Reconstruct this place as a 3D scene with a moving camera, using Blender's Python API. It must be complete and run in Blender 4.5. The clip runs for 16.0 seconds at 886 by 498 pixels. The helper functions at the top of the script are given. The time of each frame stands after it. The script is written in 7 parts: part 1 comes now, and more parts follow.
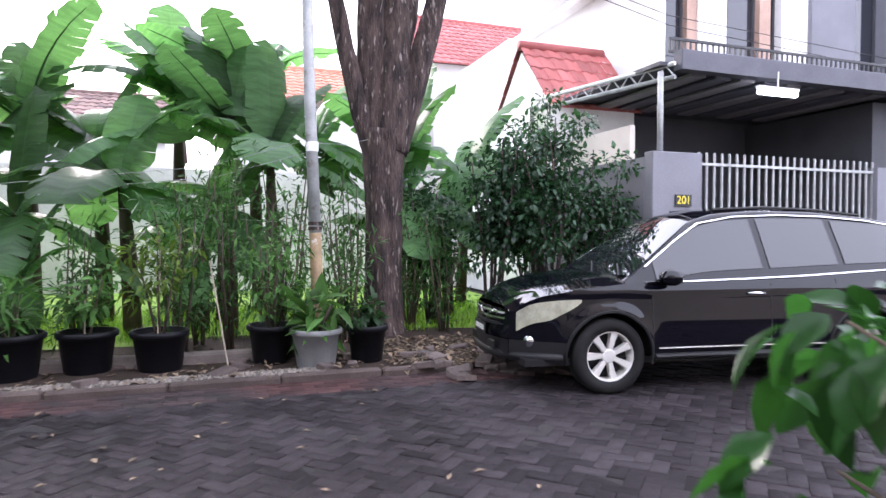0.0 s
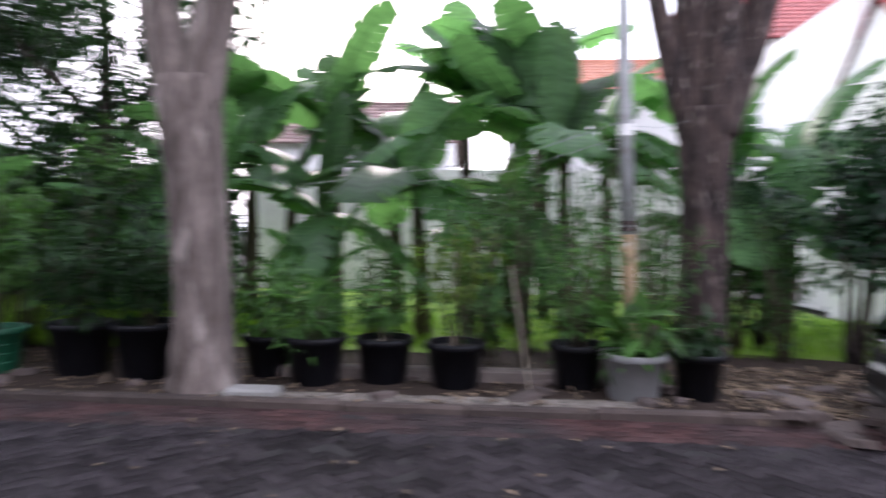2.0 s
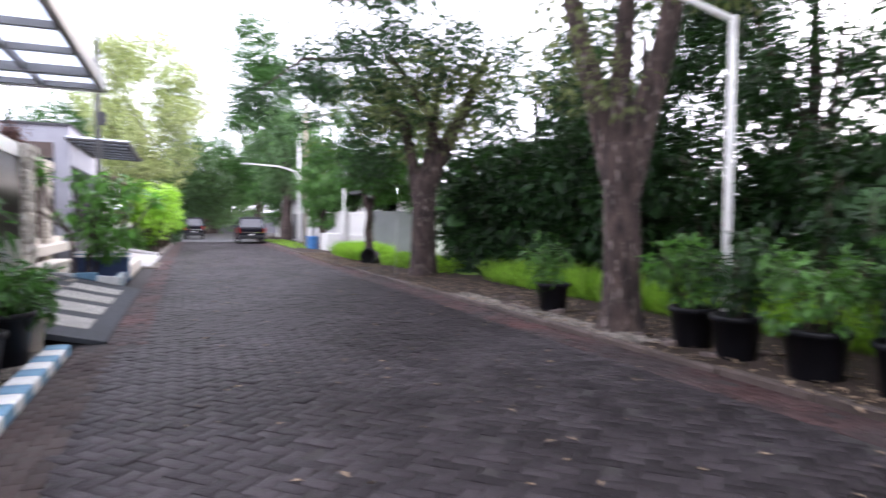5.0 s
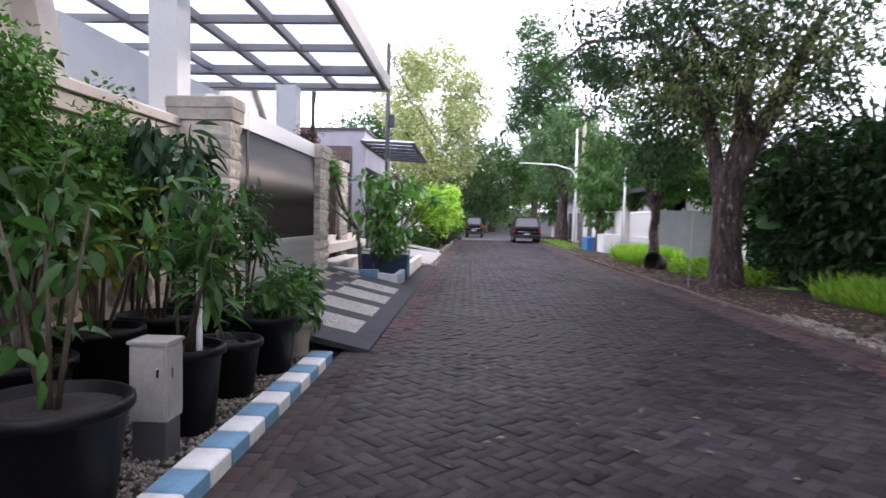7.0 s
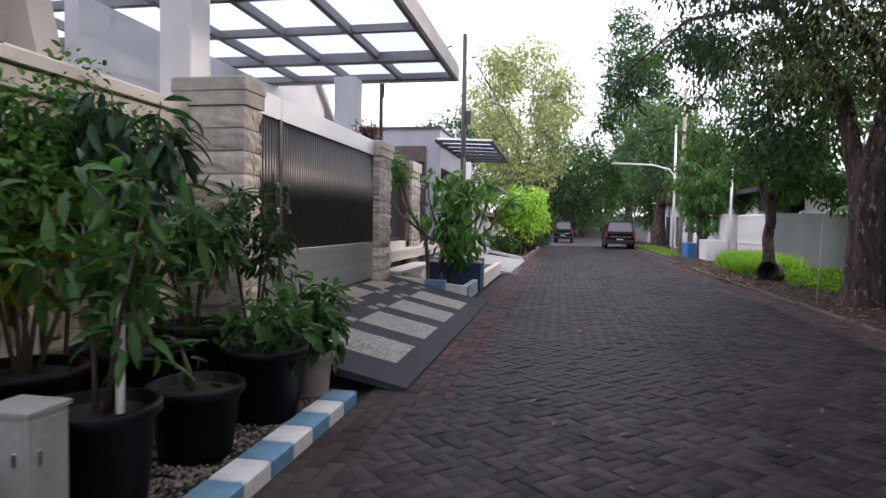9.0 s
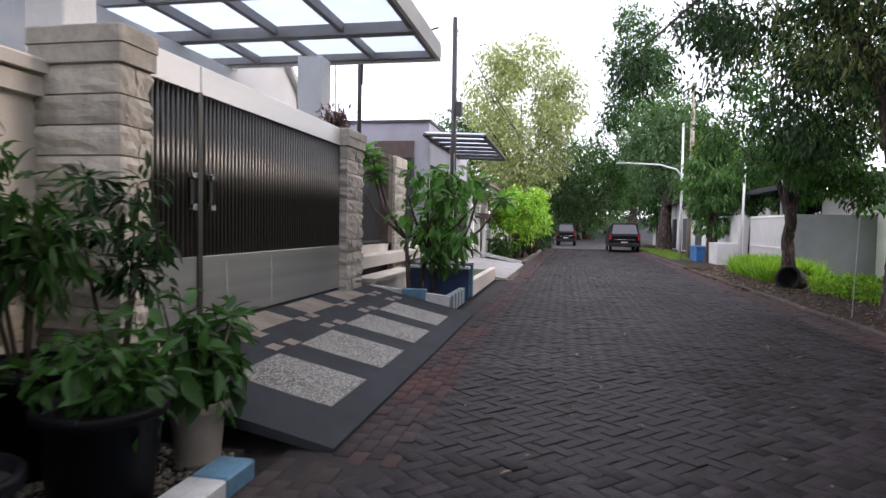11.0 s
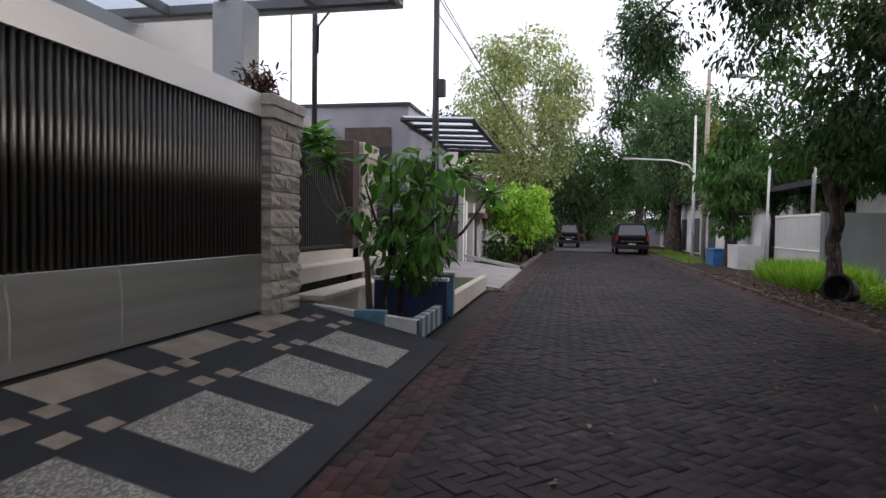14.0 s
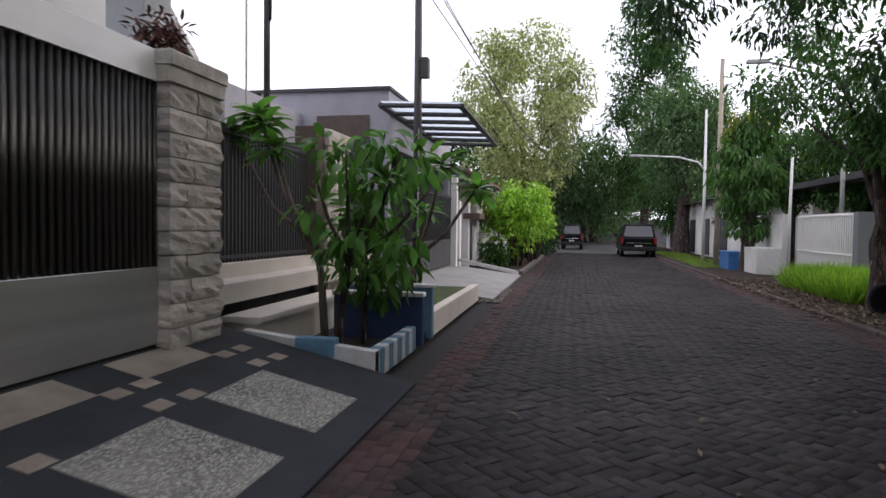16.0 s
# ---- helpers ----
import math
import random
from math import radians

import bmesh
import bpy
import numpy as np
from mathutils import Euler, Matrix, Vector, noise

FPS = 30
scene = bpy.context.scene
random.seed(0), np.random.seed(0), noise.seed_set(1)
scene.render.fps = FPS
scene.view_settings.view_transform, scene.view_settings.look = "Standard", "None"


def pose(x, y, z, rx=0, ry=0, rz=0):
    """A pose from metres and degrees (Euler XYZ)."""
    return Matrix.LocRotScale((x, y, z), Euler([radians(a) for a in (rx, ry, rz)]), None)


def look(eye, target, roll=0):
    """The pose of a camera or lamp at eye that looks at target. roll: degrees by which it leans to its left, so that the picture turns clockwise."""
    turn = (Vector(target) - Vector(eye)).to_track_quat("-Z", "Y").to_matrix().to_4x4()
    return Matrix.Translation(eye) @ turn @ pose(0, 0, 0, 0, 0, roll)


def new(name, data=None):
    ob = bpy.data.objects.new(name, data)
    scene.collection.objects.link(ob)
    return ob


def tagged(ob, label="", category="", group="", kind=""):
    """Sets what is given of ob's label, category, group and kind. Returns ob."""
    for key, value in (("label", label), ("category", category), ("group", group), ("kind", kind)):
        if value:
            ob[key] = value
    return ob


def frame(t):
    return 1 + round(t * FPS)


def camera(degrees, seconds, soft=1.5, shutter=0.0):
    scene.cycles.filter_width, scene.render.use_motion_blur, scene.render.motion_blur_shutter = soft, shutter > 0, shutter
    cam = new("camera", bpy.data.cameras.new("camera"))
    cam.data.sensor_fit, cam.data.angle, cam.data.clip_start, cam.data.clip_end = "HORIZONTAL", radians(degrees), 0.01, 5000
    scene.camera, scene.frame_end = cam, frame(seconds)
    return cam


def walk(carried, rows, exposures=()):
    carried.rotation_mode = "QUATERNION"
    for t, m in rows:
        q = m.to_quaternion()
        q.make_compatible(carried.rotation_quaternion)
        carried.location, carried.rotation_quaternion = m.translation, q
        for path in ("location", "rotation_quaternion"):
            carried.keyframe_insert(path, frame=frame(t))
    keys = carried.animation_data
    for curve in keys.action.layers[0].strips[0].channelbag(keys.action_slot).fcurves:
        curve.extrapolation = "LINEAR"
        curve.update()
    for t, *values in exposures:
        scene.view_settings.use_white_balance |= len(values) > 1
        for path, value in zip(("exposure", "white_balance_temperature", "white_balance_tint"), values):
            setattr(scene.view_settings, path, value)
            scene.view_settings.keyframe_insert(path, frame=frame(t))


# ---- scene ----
cam = camera(70.4, 16.0, shutter=0.7)
PATH = [
    (0, (0.267, 1.049, 1.439), (0.931, 2.935, 1.392), 0.2),
    (0.5, (0.369, 1.446, 1.442), (1.013, 3.34, 1.403), 0.4),
    (1, (0.314, 1.895, 1.431), (0.932, 3.796, 1.392), 0.7),
    (1.5, (0.063, 2.232, 1.412), (0.558, 4.17, 1.374), 0.8),
    (2, (-0.06, 2.304, 1.424), (-0.199, 4.299, 1.379), 0.7),
    (2.5, (-0.512, 2.51, 1.419), (-1.055, 4.435, 1.375), 1.0),
    (3, (-0.955, 2.658, 1.421), (-1.953, 4.39, 1.365), 0.5),
    (3.5, (-1.441, 2.579, 1.449), (-2.725, 4.112, 1.383), 1.0),
    (4, (-1.91, 2.613, 1.418), (-3.326, 4.024, 1.348), 0.8),
    (4.5, (-2.26, 2.518, 1.432), (-3.926, 3.622, 1.359), 0.8),
    (5, (-2.614, 2.52, 1.438), (-4.462, 3.279, 1.357), 0.5),
    (5.2, (-2.765, 2.53, 1.421), (-4.66, 3.164, 1.341), 0.4),
    (7.3, (-4.402, 2.72, 1.437), (-6.395, 2.579, 1.348), 1.0),
    (7.5, (-4.539, 2.739, 1.421), (-6.529, 2.557, 1.337), 0.9),
    (8, (-4.905, 2.797, 1.425), (-6.879, 2.482, 1.347), 0.8),
    (8.5, (-5.3, 2.837, 1.43), (-7.269, 2.494, 1.351), 0.9),
    (9, (-5.674, 2.91, 1.439), (-7.638, 2.546, 1.356), 0.9),
    (9.2, (-5.797, 2.954, 1.434), (-7.759, 2.573, 1.358), 1.0),
    (11.3, (-7.421, 3.057, 1.419), (-9.385, 2.683, 1.344), 0.9),
    (11.5, (-7.571, 3.087, 1.42), (-9.535, 2.719, 1.347), 0.9),
    (12, (-8.005, 3.107, 1.416), (-9.966, 2.72, 1.341), 1.0),
    (12.5, (-8.463, 3.094, 1.427), (-10.424, 2.711, 1.355), 1.0),
    (13, (-8.798, 3.092, 1.435), (-10.759, 2.707, 1.362), 1.0),
    (13.5, (-9.3, 3.053, 1.423), (-11.258, 2.656, 1.347), 1.0),
    (14, (-9.707, 3.014, 1.422), (-11.668, 2.629, 1.35), 0.8),
    (14.5, (-10.164, 2.985, 1.425), (-12.122, 2.585, 1.355), 0.8),
    (15, (-10.629, 2.963, 1.429), (-12.587, 2.562, 1.359), 0.7),
    (15.5, (-11.065, 2.985, 1.436), (-13.024, 2.587, 1.371), 0.7),
    (16, (-11.525, 3.0, 1.441), (-13.485, 2.607, 1.372), 0.7),
]
walk(cam, [(t, look(eye, target, roll)) for t, eye, target, roll in PATH],
     exposures=[(0.0, 1.4, 5850, 22), (1.3, 1.4, 5850, 22), (2.0, 0.85, 5850, 23), (2.5, 0.8, 5850, 24), (3.5, 1.0, 5950, 24), (4.0, 1.4, 5950, 23), (4.5, 1.5, 6000, 22), (5.2, 1.35, 6050, 22),
                (7.3, 0.95, 6050, 25), (9.0, 0.55, 6200, 22), (11.5, 0.5, 6250, 20), (13.0, 0.2, 6300, 19), (13.5, -0.25, 6300, 19), (14.5, -0.3, 6300, 19), (16.0, -0.2, 6300, 19)])


# ---- light ----
world = bpy.data.worlds.new("sky")
scene.world = world
world.use_nodes = True
wn = world.node_tree
sky = wn.nodes.new("ShaderNodeTexSky")
sky.sky_type, sky.sun_disc = "NISHITA", False
sky.sun_elevation, sky.sun_rotation = radians(24), radians(-15)
sky.dust_density, sky.air_density, sky.ozone_density = 5.0, 1.0, 1.0
veil = wn.nodes.new("ShaderNodeMix")
veil.data_type = "RGBA"
veil.inputs["Factor"].default_value = 0.8
veil.inputs["B"].default_value = (14.0, 14.2, 14.8, 1)
wn.links.new(sky.outputs[0], veil.inputs["A"])
wn.links.new(veil.outputs["Result"], wn.nodes["Background"].inputs[0])
wn.nodes["Background"].inputs[1].default_value = 0.15
sun = new("sun", bpy.data.lights.new("sun", "SUN"))
sun.data.energy, sun.data.angle, sun.data.color = 1.2, radians(14), (1.0, 0.9, 0.76)
sun.matrix_world = look((-6, 26, 12), (0, 0, 0))


# ---- materials ----
def material(name, base, rough=0.8, metal=0.0, vary=0.25, scale=4.0, fine=60.0, bump=0.25, island=0.0, objrand=0.0,
             second=None, leaf=False, transmission=0.0, spec=0.5, coat=0.0, stretch=(1, 1, 1), depth=0.01, fleck=None):
    """A node material: base colour broken up at two scales, with relief; island and objrand vary it from piece to piece."""
    m = bpy.data.materials.new(name)
    m.use_nodes = True
    n, l = m.node_tree.nodes, m.node_tree.links
    p = n["Principled BSDF"]
    p.inputs["Roughness"].default_value, p.inputs["Metallic"].default_value = rough, metal
    p.inputs["Transmission Weight"].default_value, p.inputs["Specular IOR Level"].default_value = transmission, min(spec, 0.2) if leaf else spec
    p.inputs["Coat Weight"].default_value = coat
    co, mp = n.new("ShaderNodeTexCoord"), n.new("ShaderNodeMapping")
    mp.inputs["Scale"].default_value = stretch
    l.new(co.outputs["Object"], mp.inputs["Vector"])
    big, small = n.new("ShaderNodeTexNoise"), n.new("ShaderNodeTexNoise")
    for t, sc, d in ((big, scale, 5), (small, fine, 4)):
        t.inputs["Scale"].default_value, t.inputs["Detail"].default_value = sc, d
        l.new(mp.outputs[0], t.inputs["Vector"])
    mix = n.new("ShaderNodeMix")
    mix.data_type, mix.blend_type = "RGBA", "MIX"
    dark = [c * (1 - vary) for c in base]
    mix.inputs["A"].default_value = (*(second or dark), 1)
    mix.inputs["B"].default_value = (*base, 1)
    ramp = n.new("ShaderNodeMapRange")
    ramp.inputs["From Min"].default_value, ramp.inputs["From Max"].default_value = 0.35, 0.65
    l.new(big.outputs["Fac"], ramp.inputs["Value"])
    l.new(ramp.outputs[0], mix.inputs["Factor"])
    value = n.new("ShaderNodeMapRange")
    value.inputs["To Min"].default_value, value.inputs["To Max"].default_value = 1 - vary, 1 + vary * 0.6
    l.new(small.outputs["Fac"], value.inputs["Value"])
    last = value.outputs[0]
    colour = mix.outputs["Result"]
    if fleck:
        # pale patches where bark or paint has flaked
        sp2, rm, mx = n.new("ShaderNodeTexNoise"), n.new("ShaderNodeMapRange"), n.new("ShaderNodeMix")
        sp2.inputs["Scale"].default_value, sp2.inputs["Detail"].default_value = fleck[1], 6
        rm.inputs["From Min"].default_value, rm.inputs["From Max"].default_value = fleck[2], fleck[2] + 0.08
        mx.data_type = "RGBA"
        mx.inputs["B"].default_value = (*fleck[0], 1)
        l.new(mp.outputs[0], sp2.inputs["Vector"])
        l.new(sp2.outputs["Fac"], rm.inputs["Value"])
        l.new(rm.outputs[0], mx.inputs["Factor"])
        l.new(colour, mx.inputs["A"])
        colour = mx.outputs["Result"]
    for amount, node, out in ((island, "ShaderNodeNewGeometry", "Random Per Island"), (objrand, "ShaderNodeObjectInfo", "Random")):
        if amount:
            r, sp, mu = n.new(node), n.new("ShaderNodeMapRange"), n.new("ShaderNodeMath")
            sp.inputs["To Min"].default_value, sp.inputs["To Max"].default_value = 1 - amount, 1 + amount
            mu.operation = "MULTIPLY"
            l.new(r.outputs[out], sp.inputs["Value"])
            l.new(sp.outputs[0], mu.inputs[0])
            l.new(last, mu.inputs[1])
            last = mu.outputs[0]
    tint = n.new("ShaderNodeVectorMath")
    tint.operation = "SCALE"
    l.new(colour, tint.inputs[0])
    l.new(last, tint.inputs["Scale"])
    l.new(tint.outputs[0], p.inputs["Base Color"])
    if bump:
        b = n.new("ShaderNodeBump")
        b.inputs["Strength"].default_value, b.inputs["Distance"].default_value = bump, depth
        l.new(small.outputs["Fac"], b.inputs["Height"])
        l.new(b.outputs[0], p.inputs["Normal"])
    if leaf:
        tr, ms = n.new("ShaderNodeBsdfTranslucent"), n.new("ShaderNodeMixShader")
        ms.inputs[0].default_value = 0.35
        bright = n.new("ShaderNodeVectorMath")
        bright.operation = "MULTIPLY"
        bright.inputs[1].default_value = (1.4, 1.65, 0.9) if base[1] > base[2] * 1.2 else (1.4, 1.4, 1.4)
        l.new(tint.outputs[0], bright.inputs[0])
        l.new(bright.outputs[0], tr.inputs["Color"])
        l.new(p.outputs[0], ms.inputs[1])
        l.new(tr.outputs[0], ms.inputs[2])
        l.new(ms.outputs[0], n["Material Output"].inputs["Surface"])
    return m


def glow(name, colour, strength):
    m = bpy.data.materials.new(name)
    m.use_nodes = True
    p = m.node_tree.nodes["Principled BSDF"]
    p.inputs["Base Color"].default_value = (0.9, 0.9, 0.9, 1)
    p.inputs["Emission Color"].default_value, p.inputs["Emission Strength"].default_value = (*colour, 1), strength
    return m


M = {}
M["paver"] = material("grey_paver", (0.0405, 0.0345, 0.0375), 0.52, vary=0.4, scale=0.5, fine=40, bump=0.7, island=0.4, objrand=0.0, second=(0.0225, 0.0185, 0.0195), spec=0.06)
M["paver_red"] = material("red_paver", (0.062, 0.028, 0.026), 0.8, vary=0.35, scale=0.8, fine=40, bump=0.5, island=0.4, second=(0.036, 0.027, 0.027), spec=0.25)
M["paver_brown"] = material("soil_stained_paver", (0.050, 0.039, 0.036), 0.85, vary=0.4, scale=1.2, fine=40, bump=0.5, island=0.3, second=(0.032, 0.022, 0.020), spec=0.2)
M["joint"] = material("joint_soil", (0.022, 0.018, 0.017), 0.95, scale=2, fine=50, bump=0.5)
# paler than the near blocks: glancing sky sheen is put into the colour
M["asphaltish"] = material("far_paving_with_sheen", (0.058, 0.055, 0.060), 0.6, vary=0.25, scale=0.5, fine=8, bump=0.3)
M["soil"] = material("soil", (0.022, 0.017, 0.014), 0.95, vary=0.45, scale=3, fine=30, bump=0.9)
M["verge"] = material("leaf_litter_soil", (0.046, 0.032, 0.025), 0.95, vary=0.5, scale=5, fine=40, bump=1.0, second=(0.032, 0.022, 0.016), spec=0.2)
M["lawn"] = material("lawn", (0.26, 0.42, 0.05), 0.9, vary=0.4, scale=2, fine=60, bump=1.0, second=(0.17, 0.30, 0.04))
M["moss"] = material("mossy_turf", (0.075, 0.10, 0.028), 0.95, vary=0.4, scale=6, fine=60, bump=0.8)
M["grass"] = material("grass_blades", (0.23, 0.40, 0.045), 0.7, vary=0.3, bump=0, island=0.45, leaf=True)
M["kerb"] = material("kerb_concrete", (0.17, 0.14, 0.125), 0.85, vary=0.35, scale=5, fine=60, bump=0.6, objrand=0.15)
M["kerb_brown"] = material("soil_stained_kerb", (0.085, 0.063, 0.054), 0.9, vary=0.45, scale=4, fine=50, bump=0.8, objrand=0.25, second=(0.05, 0.036, 0.030))
M["car_dull"] = material("dusty_black_paint", (0.006, 0.006, 0.009), 0.35, vary=0.2, bump=0, spec=0.08)
M["kerb_white"] = material("white_kerb_paint", (0.62, 0.62, 0.60), 0.7, vary=0.2, scale=8, fine=50, bump=0.4)
M["kerb_blue"] = material("blue_kerb_paint", (0.12, 0.25, 0.36), 0.7, vary=0.25, scale=8, fine=50, bump=0.4)
M["navy"] = material("navy_paint", (0.02, 0.045, 0.13), 0.6, vary=0.25, scale=6, fine=60, bump=0.3)
M["ramp_dark"] = material("dark_ramp_concrete", (0.030, 0.034, 0.040), 0.8, vary=0.3, scale=3, fine=120, bump=0.6, spec=0.3)
M["ramp_tile"] = material("washed_pebble_tile", (0.24, 0.23, 0.20), 0.8, vary=0.5, scale=2, fine=75, bump=1.0)
M["ramp_pebble"] = material("inlaid_pebble", (0.36, 0.345, 0.31), 0.7, vary=0.2, scale=5, fine=60, bump=0.2, island=0.5)
M["ramp_fine"] = material("fine_washed_tile", (0.34, 0.29, 0.23), 0.8, vary=0.3, scale=4, fine=90, bump=0.8)
M["leaf_gloss"] = material("glossy_leaf", (0.030, 0.095, 0.022), 0.22, vary=0.2, bump=0, island=0.5, leaf=True)
M["ramp_small"] = material("small_pale_tile", (0.30, 0.25, 0.20), 0.8, vary=0.35, scale=5, fine=60, bump=0.6, objrand=0.2)
M["cream"] = material("cream_render", (0.68, 0.62, 0.54), 0.85, vary=0.12, scale=2, fine=40, bump=0.25)
M["white"] = material("white_paint", (0.78, 0.77, 0.74), 0.8, vary=0.1, scale=1.5, fine=30, bump=0.2)
M["white_dirty"] = material("weathered_white_wall", (0.70, 0.69, 0.66), 0.85, vary=0.25, scale=0.8, fine=20, bump=0.3)
M["grey_wall"] = material("grey_wall_paint", (0.19, 0.19, 0.21), 0.85, vary=0.15, scale=1.5, fine=30, bump=0.3)
M["grey_mid"] = material("slate_grey_paint", (0.10, 0.10, 0.118), 0.7, vary=0.2, scale=2, fine=30, bump=0.2)
# real dark paint, and also parts whose shade is put into the colour
M["grey_dark"] = material("dark_grey_paint_and_shade", (0.055, 0.055, 0.062), 0.7, vary=0.2, scale=2, fine=30, bump=0.2)
M["grey_house"] = material("pale_grey_house_paint", (0.37, 0.37, 0.41), 0.85, vary=0.15, scale=1.5, fine=30, bump=0.3)
M["ramp_pale"] = material("pale_ramp_concrete", (0.34, 0.33, 0.32), 0.85, vary=0.2, scale=2, fine=50, bump=0.4)
M["stone"] = material("split_stone", (0.60, 0.55, 0.47), 0.85, vary=0.3, scale=5, fine=25, bump=1.0, objrand=0.2)
M["fieldstone"] = material("field_stone", (0.47, 0.41, 0.32), 0.85, vary=0.35, scale=6, fine=30, bump=0.8, objrand=0.25)
M["steel"] = material("brushed_steel", (0.62, 0.615, 0.60), 0.34, metal=0.9, vary=0.18, scale=1.2, fine=90, bump=0.04, stretch=(0.15, 1, 6))
# whitened steel: the beam's sky reflection is painted into the base colour
M["steel_bright"] = material("sky_bright_steel_beam", (0.95, 0.93, 0.89), 0.45, metal=0.4, vary=0.06, scale=1.0, fine=60, bump=0.02, stretch=(0.2, 1, 4))
M["slat"] = material("dark_steel_slat", (0.15, 0.14, 0.125), 0.33, metal=0.95, vary=0.12, scale=3, fine=60, bump=0.03)
# near-black for the handle plates and for shade painted in the gate's gaps
M["slat_gap"] = material("gate_gap_shade_and_plate", (0.006, 0.006, 0.006), 0.6, vary=0.1, bump=0)
M["iron"] = material("dark_iron", (0.05, 0.05, 0.052), 0.55, metal=0.3, vary=0.2, scale=6, fine=40, bump=0.1)
M["galv"] = material("galvanised_pole", (0.42, 0.43, 0.42), 0.6, metal=0.3, vary=0.25, scale=6, fine=40, bump=0.2, fleck=((0.25, 0.24, 0.22), 7, 0.6))
M["bamboo"] = material("yellowed_pole_base", (0.32, 0.22, 0.115), 0.7, vary=0.35, scale=8, fine=40, bump=0.3, fleck=((0.40, 0.37, 0.32), 9, 0.56))
M["bamboo_pale"] = material("weathered_cane", (0.42, 0.36, 0.28), 0.8, vary=0.25, scale=8, fine=40, bump=0.2)
M["beam"] = material("grey_steel_beam", (0.23, 0.22, 0.22), 0.6, vary=0.12, scale=3, fine=30, bump=0.1)
M["poly"] = material("milky_polycarbonate", (0.60, 0.64, 0.68), 0.35, vary=0.05, bump=0, leaf=True)
M["poly"].node_tree.nodes["Mix Shader"].inputs[0].default_value = 0.8
M["bark"] = material("grey_brown_bark", (0.23, 0.185, 0.165), 0.95, vary=0.5, scale=7, fine=34, bump=1.0, depth=0.03, stretch=(1, 1, 0.3), second=(0.085, 0.065, 0.056), fleck=((0.34, 0.29, 0.26), 5, 0.60))
M["bark_dark"] = material("dark_bark", (0.095, 0.064, 0.055), 0.95, vary=0.6, scale=11, fine=38, bump=1.0, depth=0.05, stretch=(1, 1, 0.25), second=(0.018, 0.012, 0.011), fleck=((0.24, 0.20, 0.18), 19, 0.60))
M["stem"] = material("green_brown_stem", (0.085, 0.064, 0.042), 0.85, vary=0.35, scale=8, fine=40, bump=0.4)
M["leaf"] = material("dark_leaf", (0.025, 0.058, 0.021), 0.34, vary=0.25, bump=0, island=0.55, leaf=True)
M["leaf_mid"] = material("green_leaf", (0.080, 0.175, 0.045), 0.36, vary=0.25, bump=0, island=0.55, leaf=True)
M["leaf_bright"] = material("bright_leaf", (0.27, 0.47, 0.05), 0.4, vary=0.25, bump=0, island=0.4, leaf=True)
M["leaf_yellow"] = material("yellow_green_leaf", (0.20, 0.22, 0.035), 0.5, vary=0.3, bump=0, island=0.5, leaf=True)
M["leaf_dusty"] = material("dusty_olive_leaf", (0.15, 0.17, 0.075), 0.6, vary=0.25, bump=0, island=0.5, leaf=True)
# sunlight and distance haze are put into this pale leaf colour
M["leaf_far"] = material("hazed_sunlit_far_leaf", (0.40, 0.43, 0.22), 0.6, vary=0.3, bump=0, island=0.5, leaf=True)
M["banana"] = material("banana_leaf", (0.12, 0.235, 0.105), 0.38, vary=0.3, scale=3, fine=30, bump=0.15, objrand=0.5, leaf=True, stretch=(6, 1, 1))
M["banana"].node_tree.nodes["Mix Shader"].inputs[0].default_value = 0.58
M["leaf_shiny"] = material("shiny_dark_leaf", (0.026, 0.066, 0.030), 0.26, vary=0.2, bump=0, island=0.5, leaf=True)
M["leaf_shiny"].node_tree.nodes["Principled BSDF"].inputs["Specular IOR Level"].default_value = 0.5
M["leaf_olive"] = material("yellowish_leaf", (0.115, 0.18, 0.032), 0.4, vary=0.25, bump=0, island=0.55, leaf=True)
M["leaf_deep"] = material("deep_green_leaf", (0.050, 0.118, 0.032), 0.36, vary=0.25, bump=0, island=0.55, leaf=True)
M["leaf_fresh"] = material("fresh_green_leaf", (0.10, 0.23, 0.05), 0.36, vary=0.25, bump=0, island=0.5, leaf=True)
# leaf green greyed to paint distance haze
M["leaf_haze"] = material("hazed_green_leaf", (0.105, 0.18, 0.085), 0.45, vary=0.25, bump=0, island=0.55, leaf=True)
M["brown_clad"] = material("brown_cladding", (0.10, 0.068, 0.055), 0.6, vary=0.25, scale=6, fine=40, bump=0.2)
M["leaf_blue"] = material("blue_green_leaf", (0.034, 0.074, 0.040), 0.35, vary=0.2, bump=0, island=0.5, leaf=True)
M["stain"] = material("off_white_streak", (0.66, 0.64, 0.60), 0.8, vary=0.3, scale=20, bump=0)
M["banana_dry"] = material("dry_banana_leaf", (0.35, 0.24, 0.10), 0.8, vary=0.3, scale=3, fine=30, bump=0.3)
M["pot_black"] = material("black_plastic_pot", (0.006, 0.006, 0.008), 0.45, vary=0.3, scale=4, fine=40, bump=0.15, spec=0.18)
M["pot_grey"] = material("grey_plastic_pot", (0.22, 0.22, 0.22), 0.6, vary=0.2, scale=4, fine=40, bump=0.15)
M["pot_green"] = material("green_drum_plastic", (0.008, 0.088, 0.042), 0.5, vary=0.2, scale=4, fine=40, bump=0.15)
M["pot_cream"] = material("cream_pot", (0.42, 0.37, 0.31), 0.7, vary=0.2, scale=4, fine=40, bump=0.2)
M["gravel"] = material("pebbles", (0.19, 0.165, 0.14), 0.8, vary=0.3, scale=5, fine=40, bump=0.3, island=0.6)
